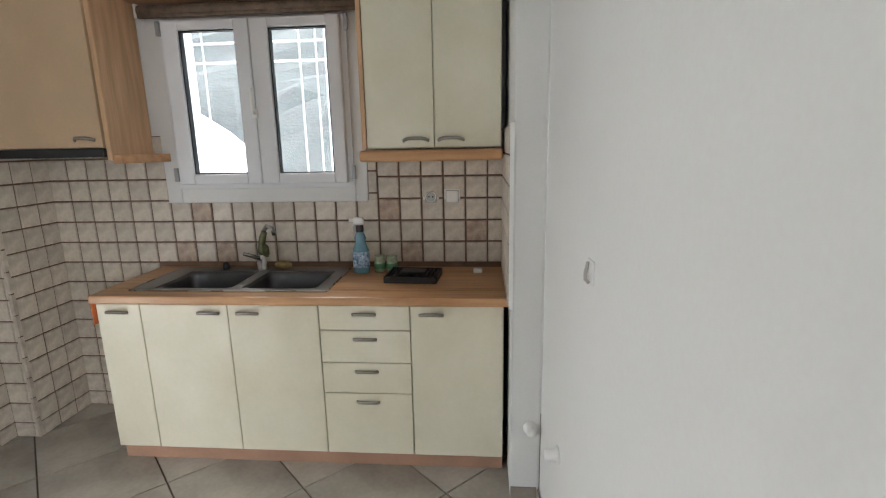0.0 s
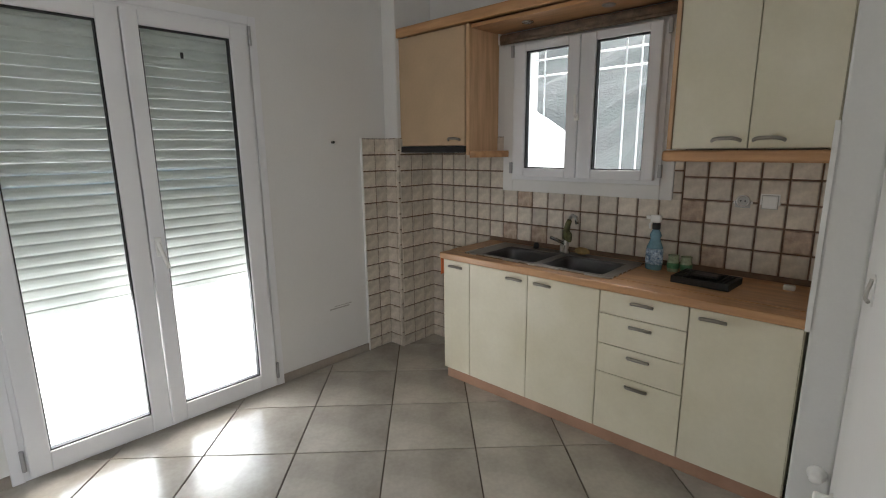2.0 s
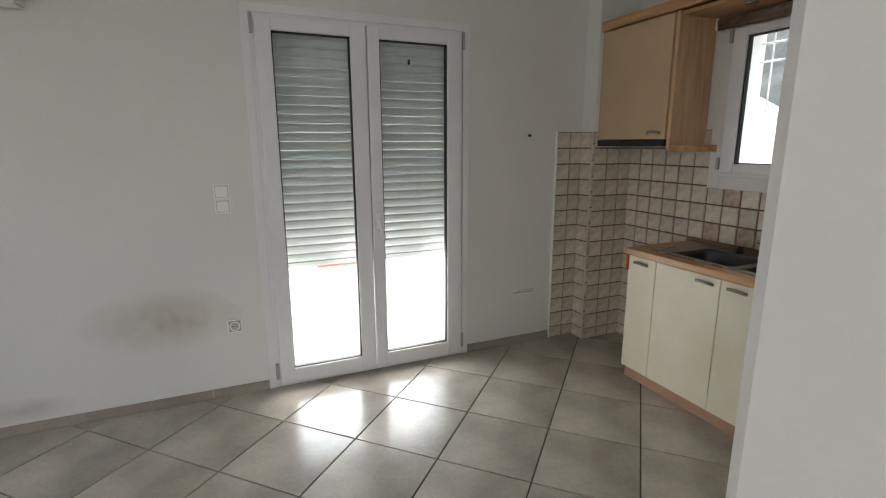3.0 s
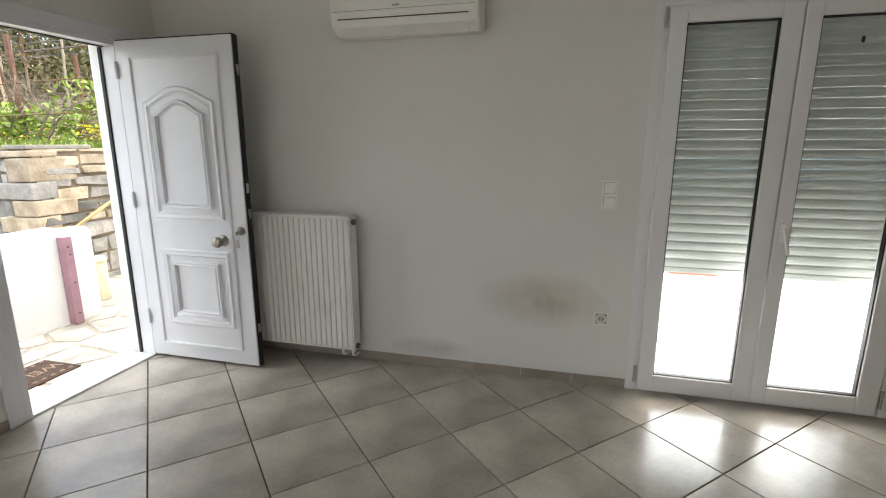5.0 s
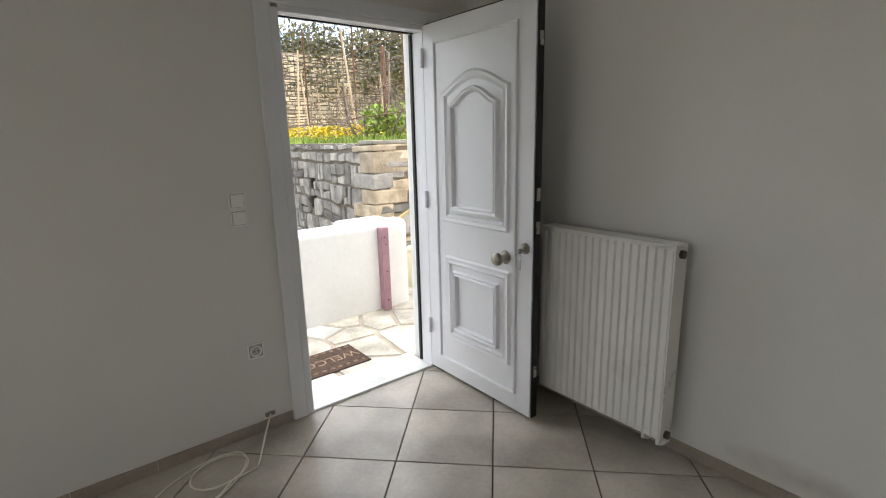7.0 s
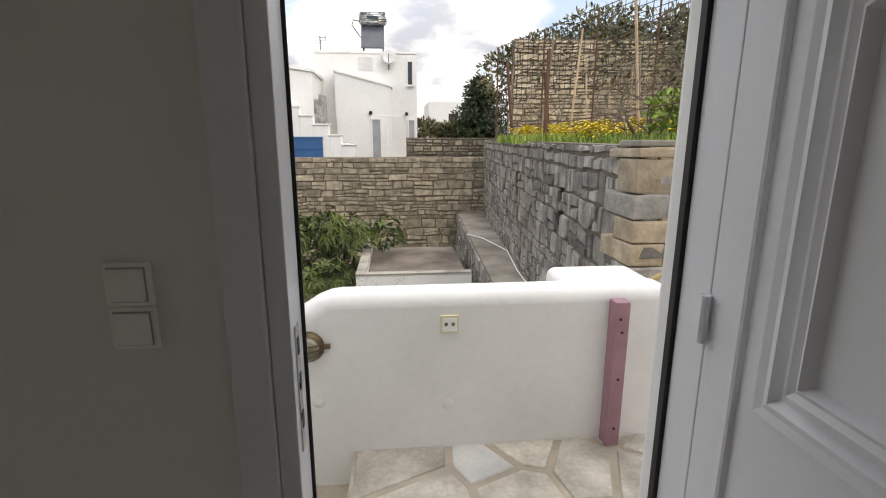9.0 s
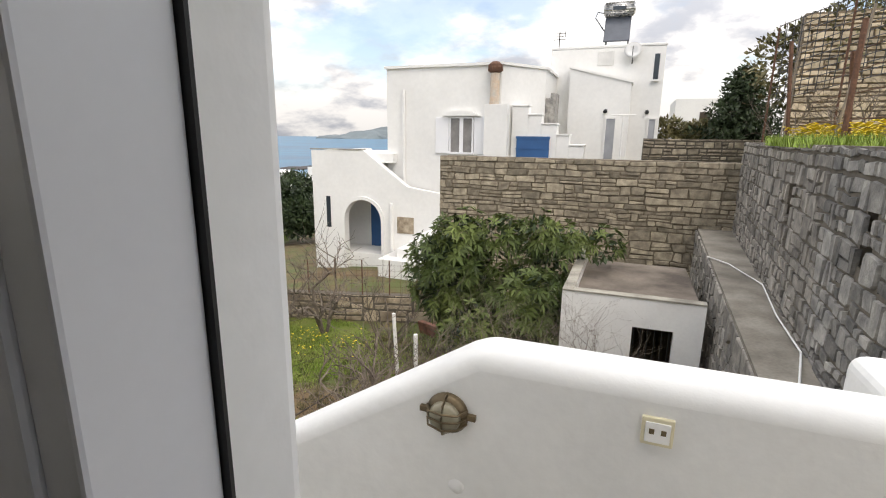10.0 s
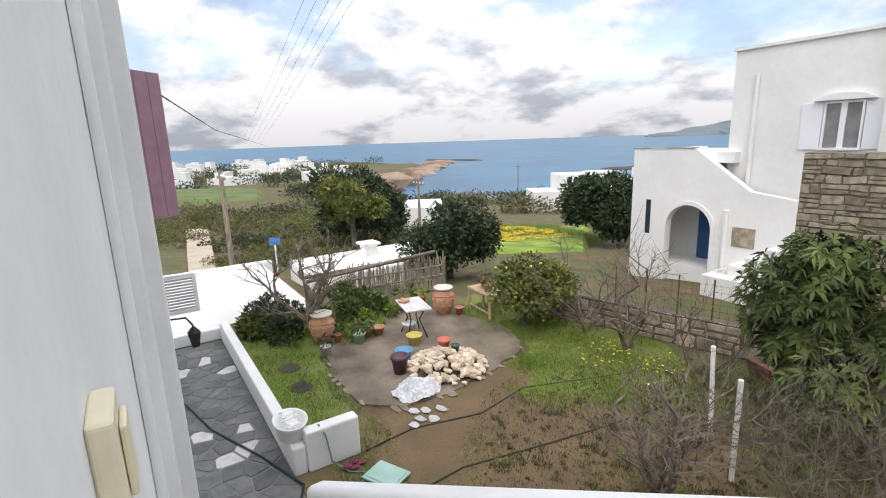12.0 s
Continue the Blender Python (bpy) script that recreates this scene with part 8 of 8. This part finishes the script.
for i, (x, y, s_) in enumerate(((-6.5, -17.0, 1.2), (-8.6, -16.6, 1.5), (-10.8, -16.2, 1.6), (-12.5, -15, 1.6))):
    hedge((x, y, 2.6), 1.5 * s_, 1.2 * s_, 1.5 * s_, LEAF_SCRUB, "grey-green scrub on the hill above the wall", 9000, 0.17, 580 + i, "scrub")
bm = bmesh.new()
prism(bm, [(-30, -15.8), (-4.75, -15.8), (-6.0, -21), (-30, -21)], "z", -3, 3.7)
structure("hill", bm, MATS["terrace_soil"], "hill behind the terrace wall")
cy_ = thing("conifer", (-4.75, -23.5, 0.5), "dark green conifer behind the yard wall", "tree")
bm = bmesh.new()
cyl(bm, (0, 0, -3), (0, 0, 3.3), 0.12, 0.03, 7)
rc = random.Random(71)
boughs = []
for k in range(46):
    h = 0.0 + 3.35 * (k / 46) ** 0.9
    a, reach = k * 2.4, 1.6 * (1 - h / 3.6) + 0.12
    reach *= rc.uniform(0.75, 1.2)
    tube(bm, [(0, 0, h), (reach * 0.6 * math.cos(a), reach * 0.6 * math.sin(a), h + 0.06), (reach * math.cos(a), reach * math.sin(a), h + 0.02)], 0.02, 4, 0.4)
    boughs += [(reach * t * math.cos(a), reach * t * math.sin(a), h + 0.04, 0.12 + 0.24 * (1 - h / 3.8)) for t in (0.3, 0.65, 1.0)]
part("trunk", bm, BARK, cy_)
leaf_mesh("crown", boughs, 15000, 0.2, LEAF_DARK, cy_, 71, aspect=0.32)
hedge((-3.1, -24.5, 0.3), 0.9, 0.8, 1.7, LEAF_SCRUB, "olive bushes behind the yard wall", 6500, 0.18, 72)
stone_wall("wall_stone_upper_yard", "low stone wall behind the yard", (-6.0, -19.5), (-1.5, -19.5), -0.5, 1.45, 0.34, 0.15, 17, face=1, mats=BACK)
# far white house
fh = thing("house", (-6.3, -45, 0), "distant white house behind the trees", "house")
part("wall", boxes((-2, 2.5, -3, 3, -4, 4.2)), LIME_FAR, fh)
part("window", boxes((0.2, 0.9, 3.0, 3.02, 2.2, 3.3)), DARKGAP, fh)

# ---- far: poles, lines, sign, village, headland ----


def spot(px, u):
    """A place u metres toward the sea and px metres across per metre of u."""
    x, y = CX + u * AX + u * px * AY, CYY + u * AY - u * px * AX
    return x, y, land(x, y)


def pole(px, u, h, label):
    x, y, z = spot(px, u)
    p = thing("utility_pole", (x, y, z), label, "utility pole", "utility poles")
    bm = bmesh.new()
    cyl(bm, (0, 0, -0.5), (0.0, 0, h), 0.12, 0.08, 8)
    part("mast", bm, WOOD_GREY, p)
    part("cross_arm", boxes((-0.7, 0.7, -0.05, 0.05, h - 0.35, h - 0.25)), WOOD_GREY, p)
    for dx in (-0.6, -0.2, 0.2, 0.6):
        bm = bmesh.new()
        lathe(bm, [(0.03, 0), (0.045, 0.05), (0.03, 0.12), (0, 0.13)], (dx, 0, h - 0.25), 8)
        part("insulator", bm, PLASTIC, p)
    return p


pole(-0.452, 21.0, 5.1, "weathered wooden utility pole by the road").matrix_world = pose(19.4, -6.1, -4.5)
pole(-0.055, 34.0, 4.2, "wooden utility pole among the trees")
pole(0.148, 95.0, 7.5, "distant wooden utility pole near the shore")
for k in range(5):
    bm = bmesh.new()
    a = Vector((116.9 - 0.4 * k, -25.4 - 0.9 * k, 1.6))
    b = Vector((12.9 - 0.16 * k, -9.3 - 0.45 * k, 8.15))
    tube(bm, [a.lerp(b, t) - Vector((0, 0, 1.2 * t * (1 - t))) for t in (0, 0.25, 0.5, 0.75, 1)], 0.009, 4)
    tagged(part("power_line", bm, IRON), "thin overhead power line", "power line", "overhead power lines")
x, y, z = spot(-0.36, 18.2)
sg = thing("road_sign", (x, y, G - 0.4), "small blue road sign on a white post", "road sign", rz=62)
bm = bmesh.new()
cyl(bm, (0, 0, 0), (0, 0, 1.05), 0.03, n=8)
part("post", bm, PLASTIC, sg)
part("plate", boxes((-0.20, 0.20, -0.02, 0.02, 1.05, 1.32), bevel=0.006), mat("sign_blue", (0.06, 0.20, 0.50), 0.5), sg)
part("white_bar", boxes((-0.15, 0.15, -0.024, -0.0205, 1.12, 1.16), (-0.12, 0.12, -0.024, -0.0205, 1.21, 1.24)), PLASTIC, sg, "white lines on the plate")

# unpaved road and field
x0, y0, z0 = spot(-0.535, 18)
x1, y1, z1 = spot(-0.545, 45)
bm = bmesh.new()
vv = []
for i in range(8):
    t = i / 7
    u = 17.5 + 30 * t
    for wd in (-0.55, -0.49):
        px_, py_, pz_ = spot(wd + 0.008 * t * (1 if wd < -0.5 else -1), u)
        vv.append(bm.verts.new((px_, py_, pz_ + 0.35)))
for i in range(7):
    bm.faces.new((vv[2 * i], vv[2 * i + 1], vv[2 * i + 3], vv[2 * i + 2]))
r = bmesh.ops.extrude_face_region(bm, geom=bm.faces[:])
bmesh.ops.translate(bm, verts=[v for v in r["geom"] if isinstance(v, bmesh.types.BMVert)], vec=(0, 0, -0.6))
bmesh.ops.recalc_face_normals(bm, faces=bm.faces)
structure("lane", bm, mat("pale_dirt", (0.50, 0.42, 0.31), 0.95, 0.15, 1, 10, 0.4), "pale unpaved lane running to the sea")


def far_sheet(name, u0, u1, w0, w1, dz, material, label):
    """A field laid on the slope."""
    v, f = [], []
    for i in range(13):
        for j in range(13):
            u, w = u0 + (u1 - u0) * i / 12, w0 + (w1 - w0) * j / 12
            x, y, z = spot(w, u)
            v.append((x, y, z + (dz + 0.2 * noise.noise(Vector((x * 0.3, y * 0.3, 5))) if 0 < i < 12 and 0 < j < 12 else -0.5)))
    for i in range(12):
        for j in range(12):
            a = i * 13 + j
            f.append((a, a + 1, a + 14, a + 13))
    return tagged(mesh_from(name, v, f, material), label, kind="structure")


far_sheet("field", 92, 128, -0.58, -0.37, 0.6, mat("far_meadow", (0.12, 0.16, 0.05), 0.95, 0.2, 0.2, 3, 0.2), "green field before the village")
far_sheet("meadow", 22, 39, 0.0, 0.31, 0.25, mat("near_meadow", (0.15, 0.25, 0.03), 0.95, 0.35, 0.8, 12, 0.6, tint=(0.22, 0.30, 0.04)), "bright green meadow below the garden")
x, y, z = spot(-0.55, 131)
x2, y2, z2 = spot(-0.2, 131)
bm = bmesh.new()
tube(bm, [(x, y, z + 0.9), ((x + x2) / 2, (y + y2) / 2, (z + z2) / 2 + 0.9), (x2, y2, z2 + 0.6)], 0.9, 4)
structure("wall_field", bm, LIME_FAR, "long white field wall before the village")
VG = random.Random(77)


def village_house(x, y, z, a, w, d, h, seed):
    t = thing("village_house", (x, y, z), "distant white cubic house of the village", "house", "village houses", rz=a)
    r = random.Random(seed)
    part("wall", boxes((-w / 2, w / 2, -d / 2, d / 2, -2, h)), LIME_FAR, t)
    if r.random() < 0.6:
        part("upper_storey", boxes((-w / 2 + 0.5, w * 0.1, -d / 2 + 0.3, d / 2 - 0.3, h + 0.001, h + 2.2)), LIME_FAR, t)
    for k in range(r.randint(2, 4)):
        px_ = -w / 2 + 0.8 + k * w / 4.5
        part("window", boxes((px_, px_ + 0.9, -d / 2 - 0.03, -d / 2 - 0.001, h * 0.3, h * 0.72)), DARKGAP, t)


for i in range(46):
    u = VG.uniform(150, 330)
    w = VG.uniform(-0.57, -0.20 - 0.10 * (u - 150) / 180)
    x, y, z = spot(w, u)
    if z < -14:
        continue
    village_house(x, y, z, 57 + VG.uniform(-12, 12), VG.uniform(4.5, 9), VG.uniform(4, 7), VG.uniform(2.4, 3.6), i)
for i, (w, u, wd, h) in enumerate(((0.235, 70, 9, 2.9), (0.30, 78, 8, 3.2), (0.40, 74, 6, 3.4), (-0.045, 44, 3.5, 2.3), (0.36, 64, 10, 1.6), (-0.16, 120, 8, 3.0))):
    x, y, z = spot(w, u)
    village_house(x, y, z, 57, wd, 6, h, 90 + i)
for i in range(60):
    r_ = random.Random(700 + i)
    u, w = r_.uniform(135, 330), r_.uniform(-0.6, -0.12)
    x, y, z = spot(w, u)
    if z < -14:
        continue
    hedge((x, y, z), r_.uniform(3, 7), r_.uniform(3, 6), r_.uniform(2, 4), (LEAF_SCRUB, LEAF_DARK)[i % 2], "dark trees among the village houses", 260, 0.9, 720 + i, "scrub")
ROCK = mat("shore_rock", (0.20, 0.105, 0.065), 0.9, 0.3, 0.08, 0.8, 0.6, tint=(0.32, 0.24, 0.17), dist=0.3)
for i in range(26):
    r_ = random.Random(800 + i)
    s_ = i / 25
    u = 150 + 250 * s_
    w = (-24 + (u - 160) * 0.115 + r_.uniform(-8, 2)) / u
    x, y, z = spot(w, u)
    bm = bmesh.new()
    blob(bm, (x, y, -15.2), (r_.uniform(7, 16), r_.uniform(6, 13), r_.uniform(2.0, 5.2) * (1.2 - s_)), i, 0.5)
    structure("rock", bm, ROCK, "brown shore rock at the headland")
for w, u, a in ((0.035, 400, 1.6), (0.36, 240, 0.7), (0.40, 245, 0.5), (-0.02, 420, 1.0)):
    x, y, z = spot(w, u)
    bm = bmesh.new()
    blob(bm, (x, y, -15.0), (14 * a, 9, 0.9), u, 0.4)
    structure("rock", bm, mat("dark_reef", (0.07, 0.06, 0.055), 0.9, 0.2), "dark reef in the sea")
bm = bmesh.new()
for k in range(7):
    x, y, _ = spot(0.43 + 0.028 * k, 2300)
    blob(bm, (x, y, -30), (150, 150, 16 + 9 * k + 10 * (k % 2)), k, 0.3, 3)
structure("backdrop", bm, mat("far_hills", (0.16, 0.19, 0.20), 0.95, 0.15, 0.004, 0.03, 0.1), "grey-green hills across the bay")

# ---- tiles: floor, skirting, backsplash ----


def clip_poly(poly, x0, x1, y0, y1):
    for axis, lim, sign in ((0, x0, 1), (0, x1, -1), (1, y0, 1), (1, y1, -1)):
        out = []
        for i, p in enumerate(poly):
            q = poly[(i + 1) % len(poly)]
            a, b = (p[axis] - lim) * sign, (q[axis] - lim) * sign
            if a >= 0:
                out.append(p)
            if a * b < 0:
                t = a / (a - b)
                out.append((p[0] + (q[0] - p[0]) * t, p[1] + (q[1] - p[1]) * t))
        poly = out
        if len(poly) < 3:
            return []
    return poly


FLOOR = bpy.data.objects["floor"]
P = 0.3175
whole = bmesh.new()
g = 0.0034 * 1.414
prism(whole, [(-P + g, 0), (0, -P + g), (P - g, 0), (0, P - g)], "z", -0.008, 0.0)
bmesh.ops.bevel(whole, geom=[e for e in whole.edges if all(v.co.z > -0.001 for v in e.verts)], offset=0.0015, segments=1, affect="EDGES")
tile_mesh = bpy.data.meshes.new("tile")
whole.to_mesh(tile_mesh)
whole.free()
tile_mesh.materials.append(FLOOR_TILE)
for i in range(-14, 30):
    for j in range(-16, 16):
        if (i + j) % 2 == 0:
            continue
        cx, cy = -1.33 + i * P, -1.14 + j * P
        diamond = [(cx - P + g, cy), (cx, cy - P + g), (cx + P - g, cy), (cx, cy + P - g)]
        poly = clip_poly(diamond, XW + 0.002, XE, YS + 0.002, YN - 0.002)
        if len(poly) < 3:
            continue
        if len(poly) == 4 and all(abs(a[0] - b[0]) + abs(a[1] - b[1]) < 1e-6 for a, b in zip(poly, diamond)):
            o = new("tile", tile_mesh)
            o.matrix_basis = pose(cx, cy, 0)
        else:
            bm = bmesh.new()
            prism(bm, poly, "z", -0.008, 0.0)
            o = part("tile", bm, FLOOR_TILE)
        o.parent = FLOOR

SK = tagged(new("baseboard"), "grey-brown ceramic tile skirting", kind="structure")


def skirting(axis, at, a, b, face):
    n = max(1, round(abs(b - a) / 0.33))
    for i in range(n):
        u0, u1 = a + (b - a) * i / n + 0.001, a + (b - a) * (i + 1) / n - 0.001
        lo, hi = sorted((at, at + face * 0.009))
        bb = (u0, u1, lo, hi, 0.001, 0.056) if axis == "x" else (lo, hi, u0, u1, 0.001, 0.056)
        part("skirting_tile", boxes(bb), SKIRT, SK)


skirting("y", XW, YS + 0.01, BY0 - 0.046, 1)
skirting("y", XW, BY1 + 0.046, 2.444, 1)
skirting("x", YS, DX1 + 0.087, XE, 1)
skirting("x", YS, XW + 0.01, DX0 - 0.087, 1)
skirting("y", 0.65, 0.75, 2.33, -1)
skirting("x", 0.745, 0.65, 0.77, -1)
skirting("x", 2.34, 0.53, 0.64, -1)

BS = tagged(new("backsplash"), "rustic beige ceramic wall tiles with brown joints", kind="structure")
TP = 0.1125
tb = boxes((-TP / 2 + 0.0045, TP / 2 - 0.0045, -0.011, 0.0, -TP / 2 + 0.0045, TP / 2 - 0.0045))
bmesh.ops.bevel(tb, geom=[e for e in tb.edges if all(v.co.y < -0.01 for v in e.verts)], offset=0.003, segments=1, affect="EDGES")
wt_mesh = bpy.data.meshes.new("wall_tile")
tb.to_mesh(wt_mesh)
wt_mesh.materials.append(WALL_TILE)
wd_mesh = bpy.data.meshes.new("wall_tile_decor")
tb.to_mesh(wd_mesh)
tb.free()
wd_mesh.materials.append(WALL_TILE_RED)
rnd = random.Random(4)


def tiled(face, a0, a1, z0, z1, d, skip=None, decor=()):
    """Whole and cut tiles over a rectangle of wall. face: the way it looks."""
    nu, nv = math.ceil((a1 - a0) / TP - 1e-6), math.ceil((z1 - z0) / TP - 1e-6)
    for i in range(nu):
        for j in range(nv):
            u0, v1 = a0 + i * TP, z1 - j * TP
            u1, v0 = min(a1, u0 + TP), max(z0, v1 - TP)
            if u1 - u0 < 0.015 or v1 - v0 < 0.015:
                continue
            cu, cv = (u0 + u1) / 2, (v0 + v1) / 2
            if skip and skip(cu, cv):
                continue
            me = wd_mesh if (i, j) in decor else wt_mesh
            o = new("wall_tile", me)
            s_ = Matrix.Diagonal(((u1 - u0) / TP, 1, (v1 - v0) / TP, 1))
            k = rnd.uniform(-0.0012, 0.0008)
            if face == "-y":
                m = pose(cu, d + 0.002 + k, cv)
            elif face == "+x":
                m = pose(d - 0.002 + k, cu, cv, 0, 0, 90)
            else:
                m = pose(d + 0.002 + k, cu, cv, 0, 0, -90)
            o.parent = BS
            o.matrix_basis = m @ s_


part("joint_bed", boxes((-1.928, -1.25, YN - 0.008, YN, 0.0, 1.545), (-1.25, -0.17, YN - 0.008, YN, 0.0, 1.195), (-0.17, 0.528, YN - 0.008, YN, 0.0, 1.545)), TILE_GROUT, BS)
part("joint_bed", boxes((XW, XW + 0.008, 2.452, 2.670, 0.0, 1.545)), TILE_GROUT, BS)
part("joint_bed", boxes((XW + 0.0085, -1.917, 2.664, 2.672, 0.0, 1.545), (-1.925, -1.917, 2.672, YN - 0.009, 0.0, 1.545)), TILE_GROUT, BS)
part("joint_bed", boxes((0.522, 0.53, 2.35, YN - 0.009, 0.845, 1.545)), TILE_GROUT, BS)
part("edge_trim", boxes((XW, XW + 0.016, 2.445, 2.4515, 0.0, 1.55), (0.516, 0.531, 2.335, 2.3445, 0.845, 1.55)), PLASTIC, BS, "white plastic tile edging")
for i in range(int(1.545 / TP) + 1):
    part("corner_tile", boxes((-1.929, -1.908, 2.655, 2.676, i * TP + 0.004, min(1.545, (i + 1) * TP - 0.004)), bevel=0.003), WALL_TILE, BS)
for i in range(10, 14):
    part("cut_tile", boxes((-0.166, -0.1245, YN - 0.019, YN - 0.008, max(1.2, i * TP + 0.0045), min(1.545, (i + 1) * TP - 0.0045)), bevel=0.002), WALL_TILE, BS)
WIN = lambda u, v: (-1.25 < u < -0.17 and v > 1.195) or (v < 0.83 and u > -1.33)
tiled("-y", -1.92, 0.52, 0.0, 1.545, YN - 0.008, WIN, decor={(7, 3), (16, 3), (6, 5), (8, 5), (17, 5), (3, 8), (20, 4)})
tiled("+x", 2.452, 2.662, 0.0, 1.545, XW + 0.008)
tiled("-y", XW + 0.012, -1.919, 0.0, 1.545, 2.664)
tiled("+x", 2.675, YN - 0.012, 0.0, 1.545, -1.917)
tiled("-x", 2.36, YN - 0.012, 0.85, 1.545, 0.522)

# ---- paving stones ----
LAND = bpy.data.objects["landing"]
rf_ = random.Random(9)
cells = voronoi(jitter_seeds(-3.6, -0.89, -4.9, YO - 0.02, 0.40, 0.29, 0.44, 3), (-3.6, -0.885, -4.95, YO - 0.025), 0.032)
for c in cells:
    v, f = slab_data(c, LZ - 0.02, LZ + rf_.uniform(0.002, 0.008), 0.008)
    mesh_from("flagstone", v, f, WHITE_STONE if rf_.random() < 0.07 else FLAG, LAND)
PAVE = bpy.data.objects["pavement"]
cells = voronoi(jitter_seeds(3.35, 10.65, -4.35, YO - 0.05, 0.33, 0.26, 0.40, 5), (3.35, 10.65, -4.345, YO - 0.03), 0.035)
for c in cells:
    v, f = slab_data(c, G - 0.01, G + rf_.uniform(0.010, 0.018), 0.008)
    mesh_from("flagstone", v, f, WHITE_STONE if rf_.random() < 0.10 else SLATE, PAVE)
